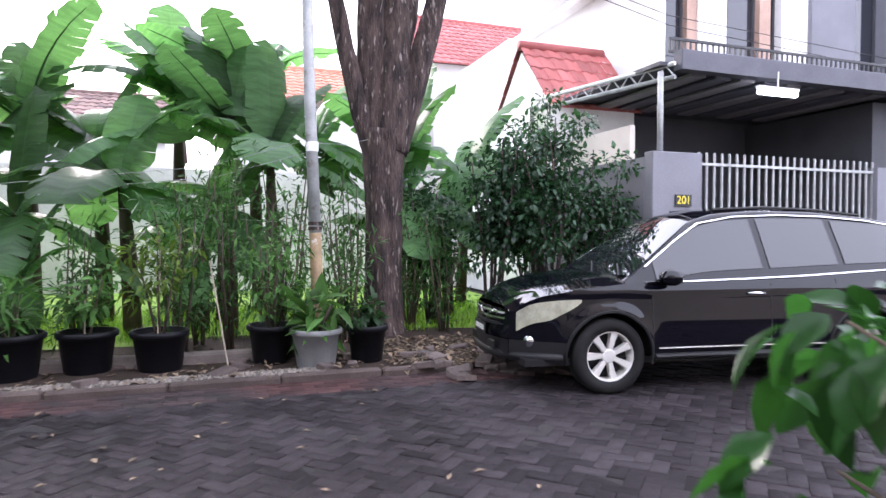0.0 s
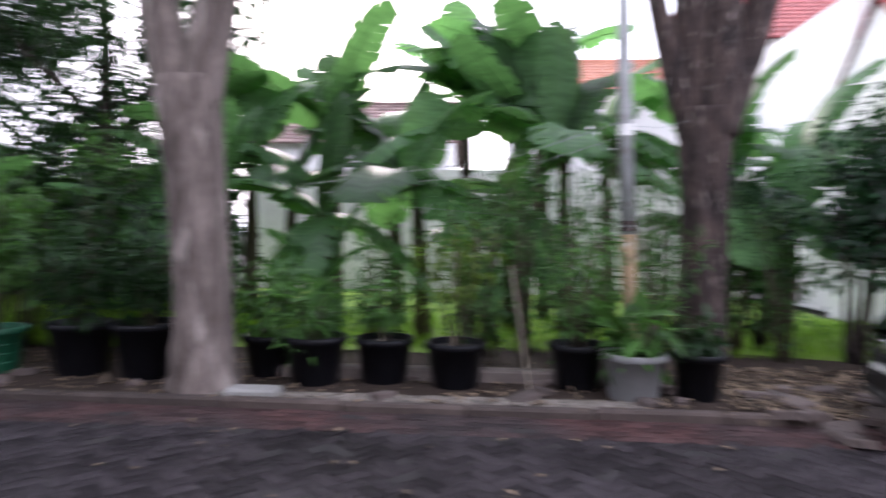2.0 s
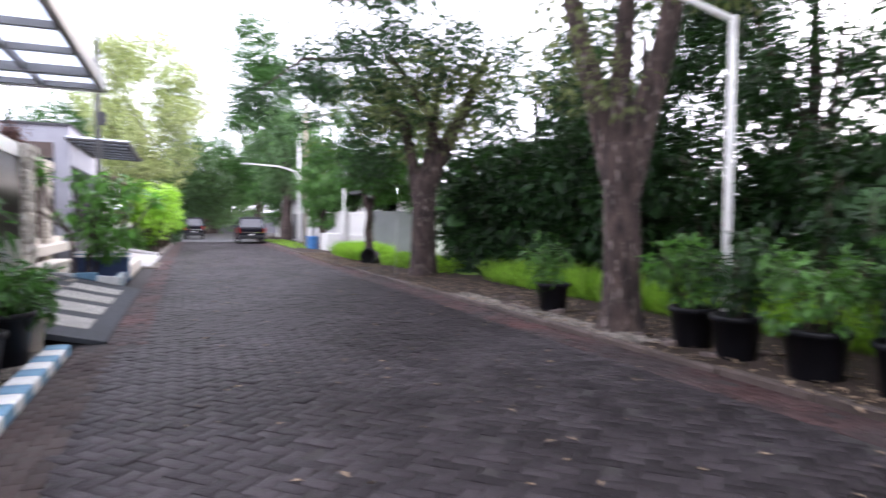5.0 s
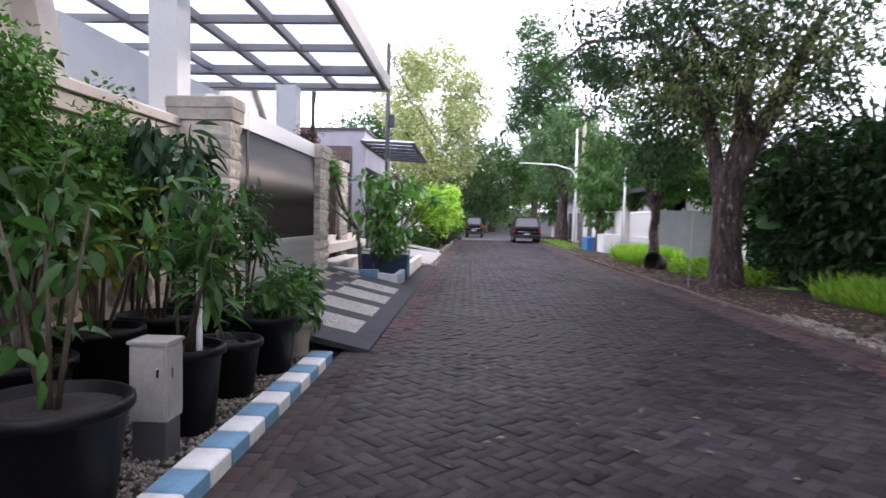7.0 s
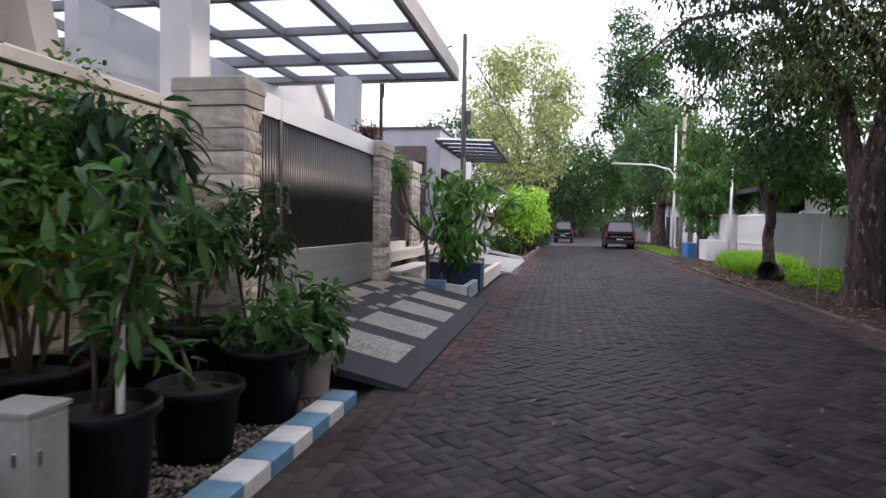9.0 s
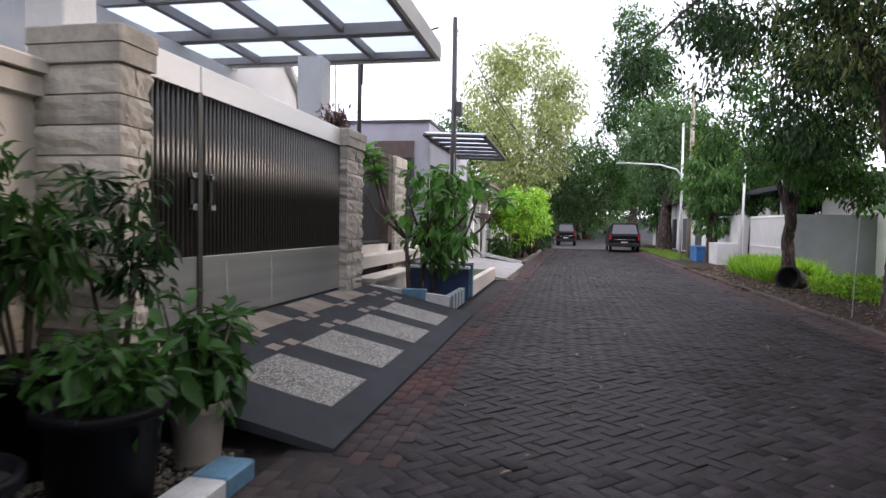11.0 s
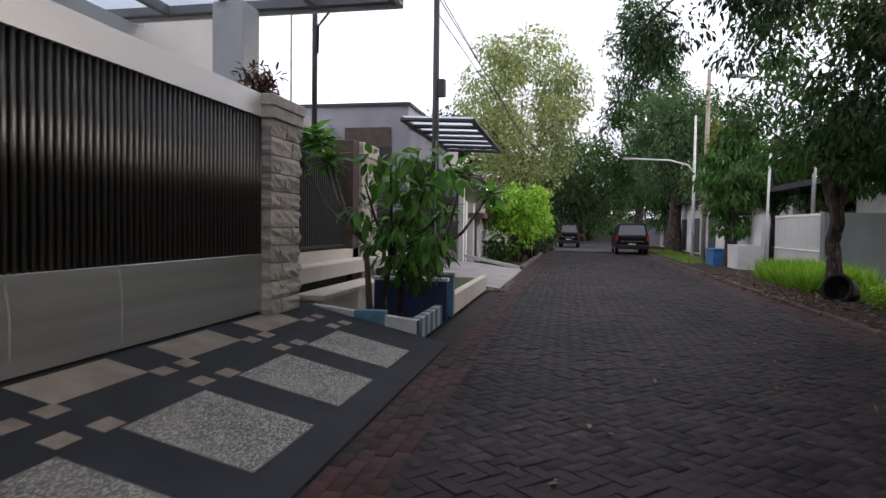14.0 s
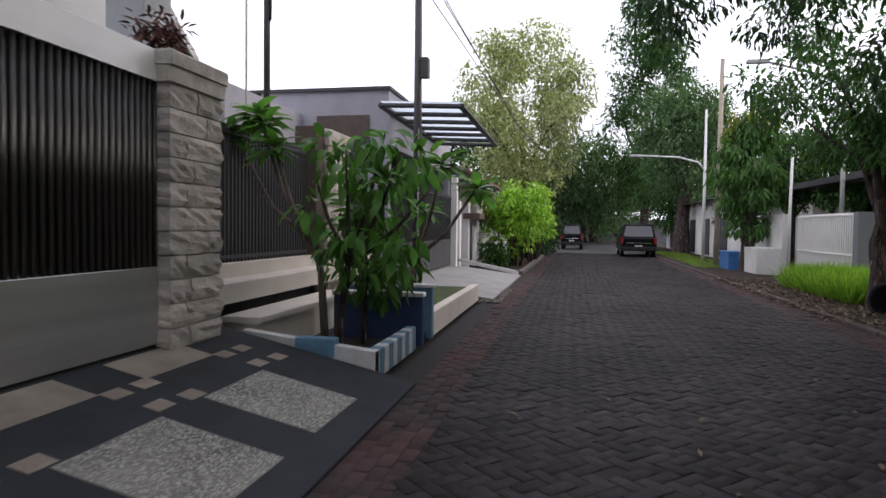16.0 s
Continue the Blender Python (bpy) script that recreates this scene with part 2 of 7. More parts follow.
M["box"] = material("grey_cabinet_paint", (0.33, 0.32, 0.30), 0.65, vary=0.25, scale=4, fine=40, bump=0.2)
M["car"] = material("black_car_paint", (0.003, 0.003, 0.006), 0.04, vary=0.1, bump=0, spec=0.36)
M["trim"] = material("black_plastic_trim", (0.013, 0.013, 0.014), 0.5, vary=0.15, bump=0.1, spec=0.3)
M["chrome"] = material("chrome", (0.75, 0.75, 0.76), 0.12, metal=1.0, vary=0.05, bump=0)
M["alloy"] = material("alloy_wheel", (0.75, 0.73, 0.69), 0.38, metal=0.4, vary=0.1, bump=0)
M["rubber"] = material("tyre_rubber", (0.012, 0.012, 0.012), 0.75, vary=0.2, fine=80, bump=0.3, spec=0.25)
M["glass"] = material("tinted_glass", (0.012, 0.014, 0.016), 0.02, vary=0.0, bump=0, spec=0.75)
M["lens"] = material("headlamp_lens", (0.42, 0.41, 0.31), 0.12, vary=0.3, scale=10, bump=0, coat=0.8)
M["lamp_red"] = material("red_lamp_lens", (0.35, 0.015, 0.012), 0.15, vary=0.1, bump=0, coat=0.8)
M["plate_black"] = material("black_plate", (0.012, 0.012, 0.012), 0.5, vary=0.1, bump=0)
M["plate_white"] = material("white_lettering", (0.75, 0.75, 0.72), 0.6, vary=0.05, bump=0)
M["yellow"] = material("yellow_lettering", (0.75, 0.60, 0.03), 0.6, vary=0.1, bump=0)
M["tile_red"] = material("red_roof_tile", (0.36, 0.10, 0.09), 0.75, vary=0.25, scale=2, fine=30, bump=0.4, island=0.25, objrand=0.1)
M["tile_dark"] = material("weathered_roof_tile", (0.20, 0.13, 0.11), 0.85, vary=0.4, scale=2, fine=30, bump=0.5, island=0.25)
M["tile_orange"] = material("orange_roof_tile", (0.50, 0.22, 0.14), 0.8, vary=0.25, scale=2, fine=30, bump=0.4, island=0.2)
M["wood_pink"] = material("pinkish_timber_cladding", (0.45, 0.30, 0.23), 0.75, vary=0.2, scale=3, fine=30, bump=0.3)
M["window"] = material("dark_window_glass", (0.02, 0.022, 0.028), 0.06, vary=0.0, bump=0, spec=0.8)
M["blue"] = material("blue_painted_steel", (0.03, 0.16, 0.40), 0.6, vary=0.25, scale=5, fine=30, bump=0.2)
M["pvc"] = material("white_pvc", (0.72, 0.72, 0.69), 0.5, vary=0.12, scale=6, bump=0.05)
M["tube_on"] = glow("lit_tube", (0.93, 0.98, 1.0), 9.0)
M["cable"] = material("black_cable", (0.02, 0.02, 0.02), 0.7, bump=0)
M["litter"] = material("dry_leaf_litter", (0.20, 0.145, 0.095), 0.9, vary=0.3, bump=0, island=0.7)
M["rubble"] = material("broken_paving", (0.13, 0.10, 0.09), 0.9, vary=0.35, scale=6, fine=40, bump=0.8, objrand=0.3)
M["ivy"] = material("creeper_leaf", (0.075, 0.18, 0.035), 0.4, vary=0.25, bump=0, island=0.5, leaf=True)
M["red_leaf"] = material("reddish_succulent", (0.22, 0.09, 0.06), 0.6, vary=0.3, bump=0, island=0.5)


# ---- mesh tools ----
class Build:
    """Collects faces and links them as one mesh object."""

    def __init__(self):
        self.v, self.f = [], []

    def add(self, verts, faces):
        k = len(self.v)
        self.v += [tuple(map(float, p)) for p in verts]
        self.f += [tuple(i + k for i in f) for f in faces]
        return self

    def box(self, x0, x1, y0, y1, z0, z1, c=0.0):
        """A box; c: chamfer of all its upper and upright edges."""
        if c <= 0:
            return self.add([(x, y, z) for z in (z0, z1) for x, y in ((x0, y0), (x1, y0), (x1, y1), (x0, y1))],
                            [(3, 2, 1, 0), (4, 5, 6, 7), (0, 1, 5, 4), (1, 2, 6, 5), (2, 3, 7, 6), (3, 0, 4, 7)])

        def ring(i, j, z):
            a, b, e, g = x0 + i, x1 - i, y0 + i, y1 - i
            return [(a + j, e, z), (b - j, e, z), (b, e + j, z), (b, g - j, z), (b - j, g, z), (a + j, g, z), (a, g - j, z), (a, e + j, z)]

        v = ring(0, c, z0) + ring(0, c, z1 - c) + ring(c, c * 0.5, z1)
        f = [tuple(range(7, -1, -1)), tuple(range(16, 24))]
        f += [(r * 8 + i, r * 8 + (i + 1) % 8, r * 8 + 8 + (i + 1) % 8, r * 8 + 8 + i) for r in (0, 1) for i in range(8)]
        return self.add(v, f)

    def tube(self, pts, radii, n=8, cap=True):
        pts = [Vector(p) for p in pts]
        if not hasattr(radii, "__len__"):
            radii = [radii] * len(pts)
        v, f = [], []
        side = None
        for i, p in enumerate(pts):
            d = (pts[min(i + 1, len(pts) - 1)] - pts[max(i - 1, 0)]).normalized()
            if side is None:
                side = d.orthogonal().normalized()
            side = (side - d * side.dot(d)).normalized()
            up = d.cross(side)
            v += [p + radii[i] * (math.cos(a) * side + math.sin(a) * up) for a in (2 * math.pi * k / n for k in range(n))]
        for i in range(len(pts) - 1):
            f += [(i * n + k, i * n + (k + 1) % n, (i + 1) * n + (k + 1) % n, (i + 1) * n + k) for k in range(n)]
        if cap:
            f += [tuple(range(n - 1, -1, -1)), tuple(range((len(pts) - 1) * n, len(pts) * n))]
        return self.add(v, f)

    def lathe(self, profile, n=24, at=(0, 0, 0)):
        v = [(at[0] + r * math.cos(a), at[1] + r * math.sin(a), at[2] + z) for r, z in profile for a in (2 * math.pi * k / n for k in range(n))]
        f = [(i * n + k, i * n + (k + 1) % n, (i + 1) * n + (k + 1) % n, (i + 1) * n + k) for i in range(len(profile) - 1) for k in range(n)]
        return self.add(v, f)

    def grid(self, rows):
        """A sheet through rows of points."""
        n = len(rows[0])
        return self.add([p for r in rows for p in r], [(i * n + k, i * n + k + 1, (i + 1) * n + k + 1, (i + 1) * n + k) for i in range(len(rows) - 1) for k in range(n - 1)])

    def extrude(self, outline, y0, y1):
        """An (x, z) outline made a slab from y0 to y1."""
        n = len(outline)
        v = [(x, y0, z) for x, z in outline] + [(x, y1, z) for x, z in outline]
        return self.add(v, [tuple(range(n)), tuple(range(2 * n - 1, n - 1, -1))] + [(i, i + n, (i + 1) % n + n, (i + 1) % n) for i in range(n)])

    def mesh(self, name, mat, smooth=False):
        me = bpy.data.meshes.new(name)
        me.from_pydata(self.v, [], self.f)
        me.materials.append(M[mat])
        if smooth:
            me.shade_smooth()
        me.validate()
        return me

    def part(self, name, mat, parent=None, label="", smooth=False):
        ob = new(name, self.mesh(name, mat, smooth))
        ob.parent = parent
        if label:
            tagged(ob, label)
        return ob

    def thing(self, name, mat, label, category="", group="", kind="", smooth=False):
        return tagged(self.part(name, mat, None, "", smooth), label, category, group, kind)


def thing(name, label, category, group="", kind="", at=(0, 0, 0), turn=0):
    e = new(name)
    e.empty_display_size = 0.2
    e.matrix_world = pose(*at, 0, 0, turn)
    return tagged(e, label, category, group, kind)


def solid(name, mat, x0, x1, y0, y1, z0, z1, label, category="", kind="structure", parent=None, c=0.0):
    b = Build().box(x0, x1, y0, y1, z0, z1, c)
    return b.part(name, mat, parent, label) if parent else b.thing(name, mat, label, category, "", kind)


def leaf_arrays(base, heading, normal, length, width, fold=0.25, droop=0.2):
    """Folded pointed leaves: five vertices and four triangles each."""
    base, h, nrm = (np.asarray(a, float) for a in (base, heading, normal))
    h = h / np.linalg.norm(h, axis=1, keepdims=True)
    s = np.cross(h, nrm)
    s /= np.linalg.norm(s, axis=1, keepdims=True) + 1e-9
    u = np.cross(s, h)
    L, W = np.asarray(length)[:, None], np.asarray(width)[:, None]
    mid = base + h * L * 0.45
    v = np.stack([base, mid + s * W / 2 + u * W * fold, mid, mid - s * W / 2 + u * W * fold, base + h * L - u * L * droop], 1)
    k = np.arange(len(base))[:, None, None] * 5
    f = (np.array([[0, 2, 1], [0, 3, 2], [1, 2, 4], [2, 3, 4]])[None] + k).reshape(-1, 3)
    return v.reshape(-1, 3), f


def fine_leaf_arrays(base, heading, normal, length, width, fold=0.2, droop=0.3):
    """Rounded leaves with a bent midrib: fourteen vertices each."""
    base, h, nrm = (np.asarray(a, float) for a in (base, heading, normal))
    h = h / np.linalg.norm(h, axis=1, keepdims=True)
    s = np.cross(h, nrm)
    s /= np.linalg.norm(s, axis=1, keepdims=True) + 1e-9
    u = np.cross(s, h)
    L, W = np.asarray(length)[:, None], np.asarray(width)[:, None]
    rows = [base]
    for f, w in ((0.14, 0.55), (0.36, 1.0), (0.62, 0.86), (0.85, 0.42)):
        c = base + h * L * f - u * L * droop * f * f
        e = u * W * fold * w
        rows += [c + s * W * w / 2 + e, c, c - s * W * w / 2 + e]
    rows.append(base + h * L * 0.98 - u * L * droop)
    v = np.stack(rows, 1)
    t = [(0, 2, 1), (0, 3, 2)] + [q for r in (1, 4, 7) for q in ((r, r + 1, r + 4), (r, r + 4, r + 3), (r + 1, r + 2, r + 5), (r + 1, r + 5, r + 4))] + [(10, 11, 13), (11, 12, 13)]
    f = (np.array(t)[None] + np.arange(len(base))[:, None, None] * 14).reshape(-1, 3)
    return v.reshape(-1, 3), f


def leaves_part(name, mat, arrays, parent=None, label=""):
    v, f = arrays
    me = bpy.data.meshes.new(name)
    me.vertices.add(len(v))
    me.vertices.foreach_set("co", v.ravel())
    me.loops.add(f.size)
    me.loops.foreach_set("vertex_index", f.ravel().astype(np.int32))
    me.polygons.add(len(f))
    me.polygons.foreach_set("loop_start", np.arange(0, f.size, 3, dtype=np.int32))
    me.update(calc_edges=True)
    me.materials.append(M[mat])
    me.shade_smooth()
    ob = new(name, me)
    ob.parent = parent
    if label:
        tagged(ob, label)
    return ob


def unit(rng, n):
    d = rng.normal(size=(n, 3))
    return d / np.linalg.norm(d, axis=1, keepdims=True)


def clump_leaves(rng, centres, radius, count, length, width, hang=0.3, squash=0.75, fine=False):
    """Leaves round many clump centres, turned outward and hanging a little."""
    centres = np.asarray(centres, float)
    idx = rng.integers(0, len(centres), count)
    d = unit(rng, count)
    r = radius * rng.uniform(0.25, 1.0, count) ** 0.6
    base = centres[idx] + d * r[:, None] * (1, 1, squash)
    head = d + unit(rng, count) * 0.7 - (0, 0, hang)
    nrm = unit(rng, count) * 0.6 + (0, 0, 1)
    ln = length * rng.uniform(0.6, 1.25, count)
    return (fine_leaf_arrays if fine else leaf_arrays)(base, head, nrm, ln, ln * width * rng.uniform(0.8, 1.2, count))


def bend(x):
    """The street drifts to the north far away."""
    return 0.012 * max(0.0, -x - 24.0)


# ---- ground, road, kerbs ----
xs = [-300, -120, -90] + [x for x in range(-70, 21, 2)] + [60, 300]
Build().grid([[(x, y, -0.06) for y in (-300, -60, -20, 0, 4, 8, 12, 20, 60, 300)] for x in xs]).thing("ground", "soil", "bare brown soil ground of the neighbourhood", "ground", "", "structure")
road = Build().grid([[(x, y + bend(x), -0.0055) for y in (1.36, 3.0, 5.0, 7.34)] for x in xs[2:-1]]).thing("road", "joint", "street bed of dark soil between concrete pavers", "road", "", "structure")
# far sheet, its pale sheen painted rather than reflected
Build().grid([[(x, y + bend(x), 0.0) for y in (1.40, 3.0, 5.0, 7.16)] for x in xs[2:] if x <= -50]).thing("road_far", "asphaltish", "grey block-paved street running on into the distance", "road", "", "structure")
# verge, behind the far kerb, and lawn of the empty plot
Build().grid([[(x, y + bend(x), z) for y, z in ((7.30 + 0.07 * math.exp(-((x + 5.5) / 3.5) ** 2), 0.045), (7.9, 0.06), (8.8, 0.05), (10.2, 0.02))] for x in xs[2:-1]]).thing("verge", "verge", "brown verge of soil and leaf litter beside the street", "verge", "", "structure")
Build().grid([[(x, y, 0.03 + 0.03 * math.sin(x * 0.7 + y)) for y in (9.6, 11, 13, 15, 17.5)] for x in range(-30, 7, 1)]).thing("lawn", "lawn", "bright green lawn of the empty plot", "lawn", "", "structure")
Build().grid([[(x, y, 0.02) for y in (-1.2, 0.2, 1.14)] for x in (-10.7, -7, -3, 2, 10)]).thing("gravel_bed", "soil", "dark soil under the pebbles along the garden wall", "ground", "", "structure")

# far kerb: long concrete kerb stones
def north_edge(x):
    """The far kerb bows a little towards the plot."""
    return bend(x) + 0.07 * math.exp(-((x + 5.5) / 3.5) ** 2)


kerb_north = thing("kerb_north", "worn concrete kerb along the planted verge", "kerb", kind="structure")
stone = Build().box(-0.495, 0.495, 0, 0.12, -0.05, 0.07, 0.02).mesh("kerb_stone", "kerb_brown")
for i in range(60):
    x = 2.3 - i
    ob = new("kerb_stone", stone)
    ob.parent = kerb_north
    ob.matrix_world = pose(x, 7.22 + north_edge(x) + 0.008 * math.sin(i * 2.3), 0.006 * math.sin(i * 1.7), 0, 0, 0.5 * math.sin(i * 3.1))
# near kerb, painted in white and blue stripes
kerb_south = thing("kerb_south", "concrete kerb painted in white and faded blue stripes", "kerb", kind="structure")
kw = Build().box(-0.148, 0.148, 0, 0.22, -0.05, 0.10, 0.012).mesh("white_stripe", "kerb_white")
kb = Build().box(-0.148, 0.148, 0, 0.22, -0.05, 0.10, 0.012).mesh("blue_stripe", "kerb_blue")
for i in range(44):
    x = -10.25 + 0.3 * i
    ob = new("kerb_block", kb if i % 2 == 0 else kw)
    ob.parent = kerb_south
    ob.matrix_world = pose(x, 1.14, 0)


# ---- the house with the steel gate (south side) ----
GATE_Y, PILLAR_Y = -0.25, -0.13


def ramp_z(y):
    return 0.02 + 0.228 * (1.65 - y)


ramp = Build()
ramp.add([(-10.85, 1.65, 0.02), (-17.05, 1.65, 0.02), (-17.05, -0.6, ramp_z(-0.6)), (-10.85, -0.6, ramp_z(-0.6)),
          (-10.85, 1.65, -0.03), (-17.05, 1.65, -0.03), (-17.05, -0.6, ramp_z(-0.6) - 0.13), (-10.85, -0.6, ramp_z(-0.6) - 0.13)],
         [(3, 2, 1, 0), (4, 5, 6, 7), (0, 1, 5, 4), (1, 2, 6, 5), (2, 3, 7, 6), (3, 0, 4, 7)])
driveway = ramp.thing("driveway_ramp", "ramp_dark", "sloping driveway of dark concrete inlaid with pale pebble panels", "driveway", "", "structure")


def ramp_panel(x0, x1, y0, y1, mat, name, label):
    t = 0.004
    v = [(x, y, ramp_z(y) + dz) for dz in (-0.004, t) for x, y in ((x0, y0), (x1, y0), (x1, y1), (x0, y1))]
    b = Build().add(v, [(4, 5, 6, 7), (0, 1, 5, 4), (1, 2, 6, 5), (2, 3, 7, 6), (3, 0, 4, 7)])
    return b.part(name, mat, driveway, label)


for k in range(4):
    x = -11.91 - 1.29 * k
    ramp_panel(x - 0.42, x + 0.42, 0.58, 1.39, "ramp_tile", "pebble_panel", "pale washed-pebble panel")
    ramp_panel(x - 0.42, x + 0.42, -0.20, 0.14, "ramp_fine", "pebble_panel", "pale beige fine-washed panel")
    for dx, y in ((0.52, 0.19), (0.80, 0.19), (0.56, 0.47), (0.86, 0.50)):
        ramp_panel(x - dx - 0.09, x - dx + 0.09, y - 0.06, y + 0.06, "ramp_small", "small_tile", "small pale inlaid tile")


def stone_pillar(x0, x1, y0, y1, z0, z1, seed, cap):
    rng = random.Random(seed)
    p = thing("gate_pillar", "pillar of rough split pale stone courses with a moulded cap", "pillar", "gate pillars", "", ((x0 + x1) / 2, (y0 + y1) / 2, z0))
    hx, hy, h = (x1 - x0) / 2, (y1 - y0) / 2, z1 - z0
    Build().box(-hx + 0.03, hx - 0.03, -hy + 0.03, hy - 0.03, 0, h).part("core", "cream", p)
    n = round((h - 0.25) / 0.2)
    ch = (h - 0.25) / n
    cuts = [(i, a, e) for i in range(n) for f in (rng.uniform(-0.5, 0.5) * hx,) for a, e in ((-hx, f - 0.006), (f + 0.006, hx))]
    for i, xa, xe in cuts:
        b = bmesh.new()
        bmesh.ops.create_cube(b, size=1.0)
        bmesh.ops.subdivide_edges(b, edges=b.edges[:], cuts=3, use_grid_fill=True)
        for v in b.verts:
            v.co = Vector(((xa + xe) / 2 + v.co.x * (xe - xa), v.co.y * 2 * hy, v.co.z * (ch - 0.012)))
            edge = abs(v.co.z) > ch * 0.45
            d = Vector((v.co.x / hx, v.co.y / hy, 0))
            k = rng.uniform(-0.004, 0.03) * (0.15 if edge else 1)
            v.co += Vector((d.x * k if abs(d.x) > 0.98 else 0, d.y * k if abs(d.y) > 0.98 else 0, 0))
        me = bpy.data.meshes.new("stone_course")
        b.to_mesh(me)
        b.free()
        me.materials.append(M["stone"])
        ob = new("stone_course", me)
        ob.parent, ob.location = p, (0, 0, ch * (i + 0.5))
    c = Build().box(-hx - 0.04, hx + 0.04, -hy - 0.04, hy + 0.04, h - 0.25, h - 0.12, 0.01)
    c.box(-hx - cap, hx + cap, -hy - cap, hy + cap, h - 0.12, h, 0.015)
    c.part("cap", "stone", p, "moulded stone cap")
    return p


stone_pillar(-11.22, -10.92, -0.545, 0.10, 0.0, 2.72, 3, 0.05)
stone_pillar(-16.75, -16.02, -0.85, PILLAR_Y, 0.0, 2.82, 5, 0.06)

gate = thing("sliding_gate", "closed tall brushed-steel gate with fine upright bronze slats", "gate", at=(-11.5, GATE_Y, 0.42))
for x0, x1 in ((0.22, -0.88), (-0.90, -4.53)):
    # sheet behind the slats holds the gaps' shade as its colour
    leaf = Build().box(x1, x0, -0.05, -0.02, 0.70, 2.14).part("backing", "slat_gap", gate, "near-black sheet painting the shade between the slats")
    Build().box(x1, x0, -0.06, 0.02, 0.058, 0.68, 0.006).part("kick_panel", "steel", gate, "scratched brushed-steel kick panel")
    Build().box(x1, x0, -0.07, 0.03, 2.15, 2.40, 0.008).part("top_beam", "steel_bright", gate, "brushed-steel top beam with the sky's reflection in its colour")
    n = round((x0 - x1) / 0.068)
    slat = Build()
    slat.add([(x, y, z) for z in (0.68, 2.15) for x, y in ((-0.021, -0.015), (-0.0195, 0.006), (-0.013, 0.016), (-0.004, 0.020), (0.004, 0.020), (0.013, 0.016), (0.0195, 0.006), (0.021, -0.015))],
             [(8 + i, i, i + 1, 9 + i) for i in range(7)] + [tuple(range(7, -1, -1)), tuple(range(8, 16))])
    slat = slat.mesh("slat", "slat", True)
    for i in range(n):
        ob = new("slat", slat)
        ob.parent, ob.location = gate, (x0 + (i + 0.5) * (x1 - x0) / n, 0, 0)
Build().box(-0.92, -0.84, -0.055, 0.035, 0.02, 2.16, 0.006).part("meeting_stile", "slat", gate)
for x in (-0.73, -1.03):
    h = Build().box(x - 0.03, x + 0.03, 0.02, 0.05, 1.12, 1.42, 0.004).part("handle_plate", "slat_gap", gate, "recessed dark handle plate")
    for z in (1.10, 1.38):
        Build().box(x - 0.04, x + 0.04, 0.03, 0.075, z, z + 0.055, 0.006).part("handle", "chrome", h, "bright handle bracket")
for x0, z0, x1, z1 in ((-2.33, 0.09, -2.30, 0.66), (-1.36, 0.16, -1.33, 0.62)):
    Build().tube([(x0, 0.0175, z0), (x0 * 0.4 + x1 * 0.6 - 0.02, 0.0175, z0 * 0.4 + z1 * 0.6), (x1, 0.0175, z1)], [0.006, 0.008, 0.004], 6).part("stain", "stain", gate, "thin white streak on the kick panel")
# black strip added to draw the shaded gap below the gate
Build().box(-4.55, 0.22, -0.05, 0.0, -0.05, 0.054).part("floor_track", "slat_gap", gate, "black strip painting the shaded gap under the gate")

# garden wall along the pebble strip
wall_s = solid("wall_south", "cream", -11.23, 14, -0.95, -0.55, 0, 2.25, "cream rendered garden wall with a moulded coping", "wall")
Build().box(-11.18, 14, -1.0, -0.48, 2.25, 2.40, 0.02).part("coping", "cream", wall_s)
Build().box(-11.18, 14, -1.04, -0.43, 2.40, 2.50, 0.02).part("coping_top", "cream", wall_s)
# house mass behind
house_s = thing("house_south", "cream rendered house behind the steel gate", "house", at=(-14, -6, 0))
Build().box(2.4, 22, -7, 1.5, 0, 6.4).part("wall", "cream", house_s)
Build().box(-6.5, 2.4, -7, -2.2, 0, 5.2).part("wall", "cream", house_s)
Build().extrude([(-6.8, 5.1), (-2.0, 7.6), (2.7, 5.1)], -7.2, -2.0).part("roof", "white_dirty", house_s)

front = Build().extrude([(3.38, 0.0), (3.38, 2.2), (4.28, 5.5), (16.0, 5.5), (16.0, 0.0)], 3.3, 4.15).part("front_wall", "cream", house_s)
for k in range(5):
    z = 2.75 + 0.4 * k
    Build().box(3.6 + 0.27 * (z - 2.2), 6.2, 4.15, 4.154, z, z + 0.02).part("groove", "grey_wall", front, "thin dark groove")
Build().extrude([(3.08, 2.2), (3.38, 2.2), (4.28, 5.5), (3.98, 5.5)], 4.0, 4.42).part("slanted_fin", "cream", house_s, "slanted cream masonry fin")
Build().box(5.4, 16, 4.16, 4.9, 3.35, 3.8, 0.05).part("eaves_moulding", "cream", house_s, "heavy cream eaves moulding")
gable = Build().extrude([(-12.0, 0.0), (-12.0, 3.98), (-17.15, 3.98), (-17.15, 5.97), (-19.55, 4.05), (-19.55, 0.0)], -2.68, -2.5).thing("wall_gable", "white", "pale gable wall beside the carport", "wall", "", "structure")
Build().extrude([(-17.15, 5.98), (-17.15, 6.12), (-19.95, 3.88), (-19.95, 3.74)], -2.95, -2.38).part("verge_board", "white_dirty", gable, "sloping pale verge board")
# carport canopy: steel grid with milky sheets
canopy = thing("carport_canopy", "flat carport canopy of grey steel beams with milky translucent sheets", "canopy", at=(0, 0, 4.06))
X0, X1, Y0, Y1 = -17.0, -8.6, -5.0, 1.0
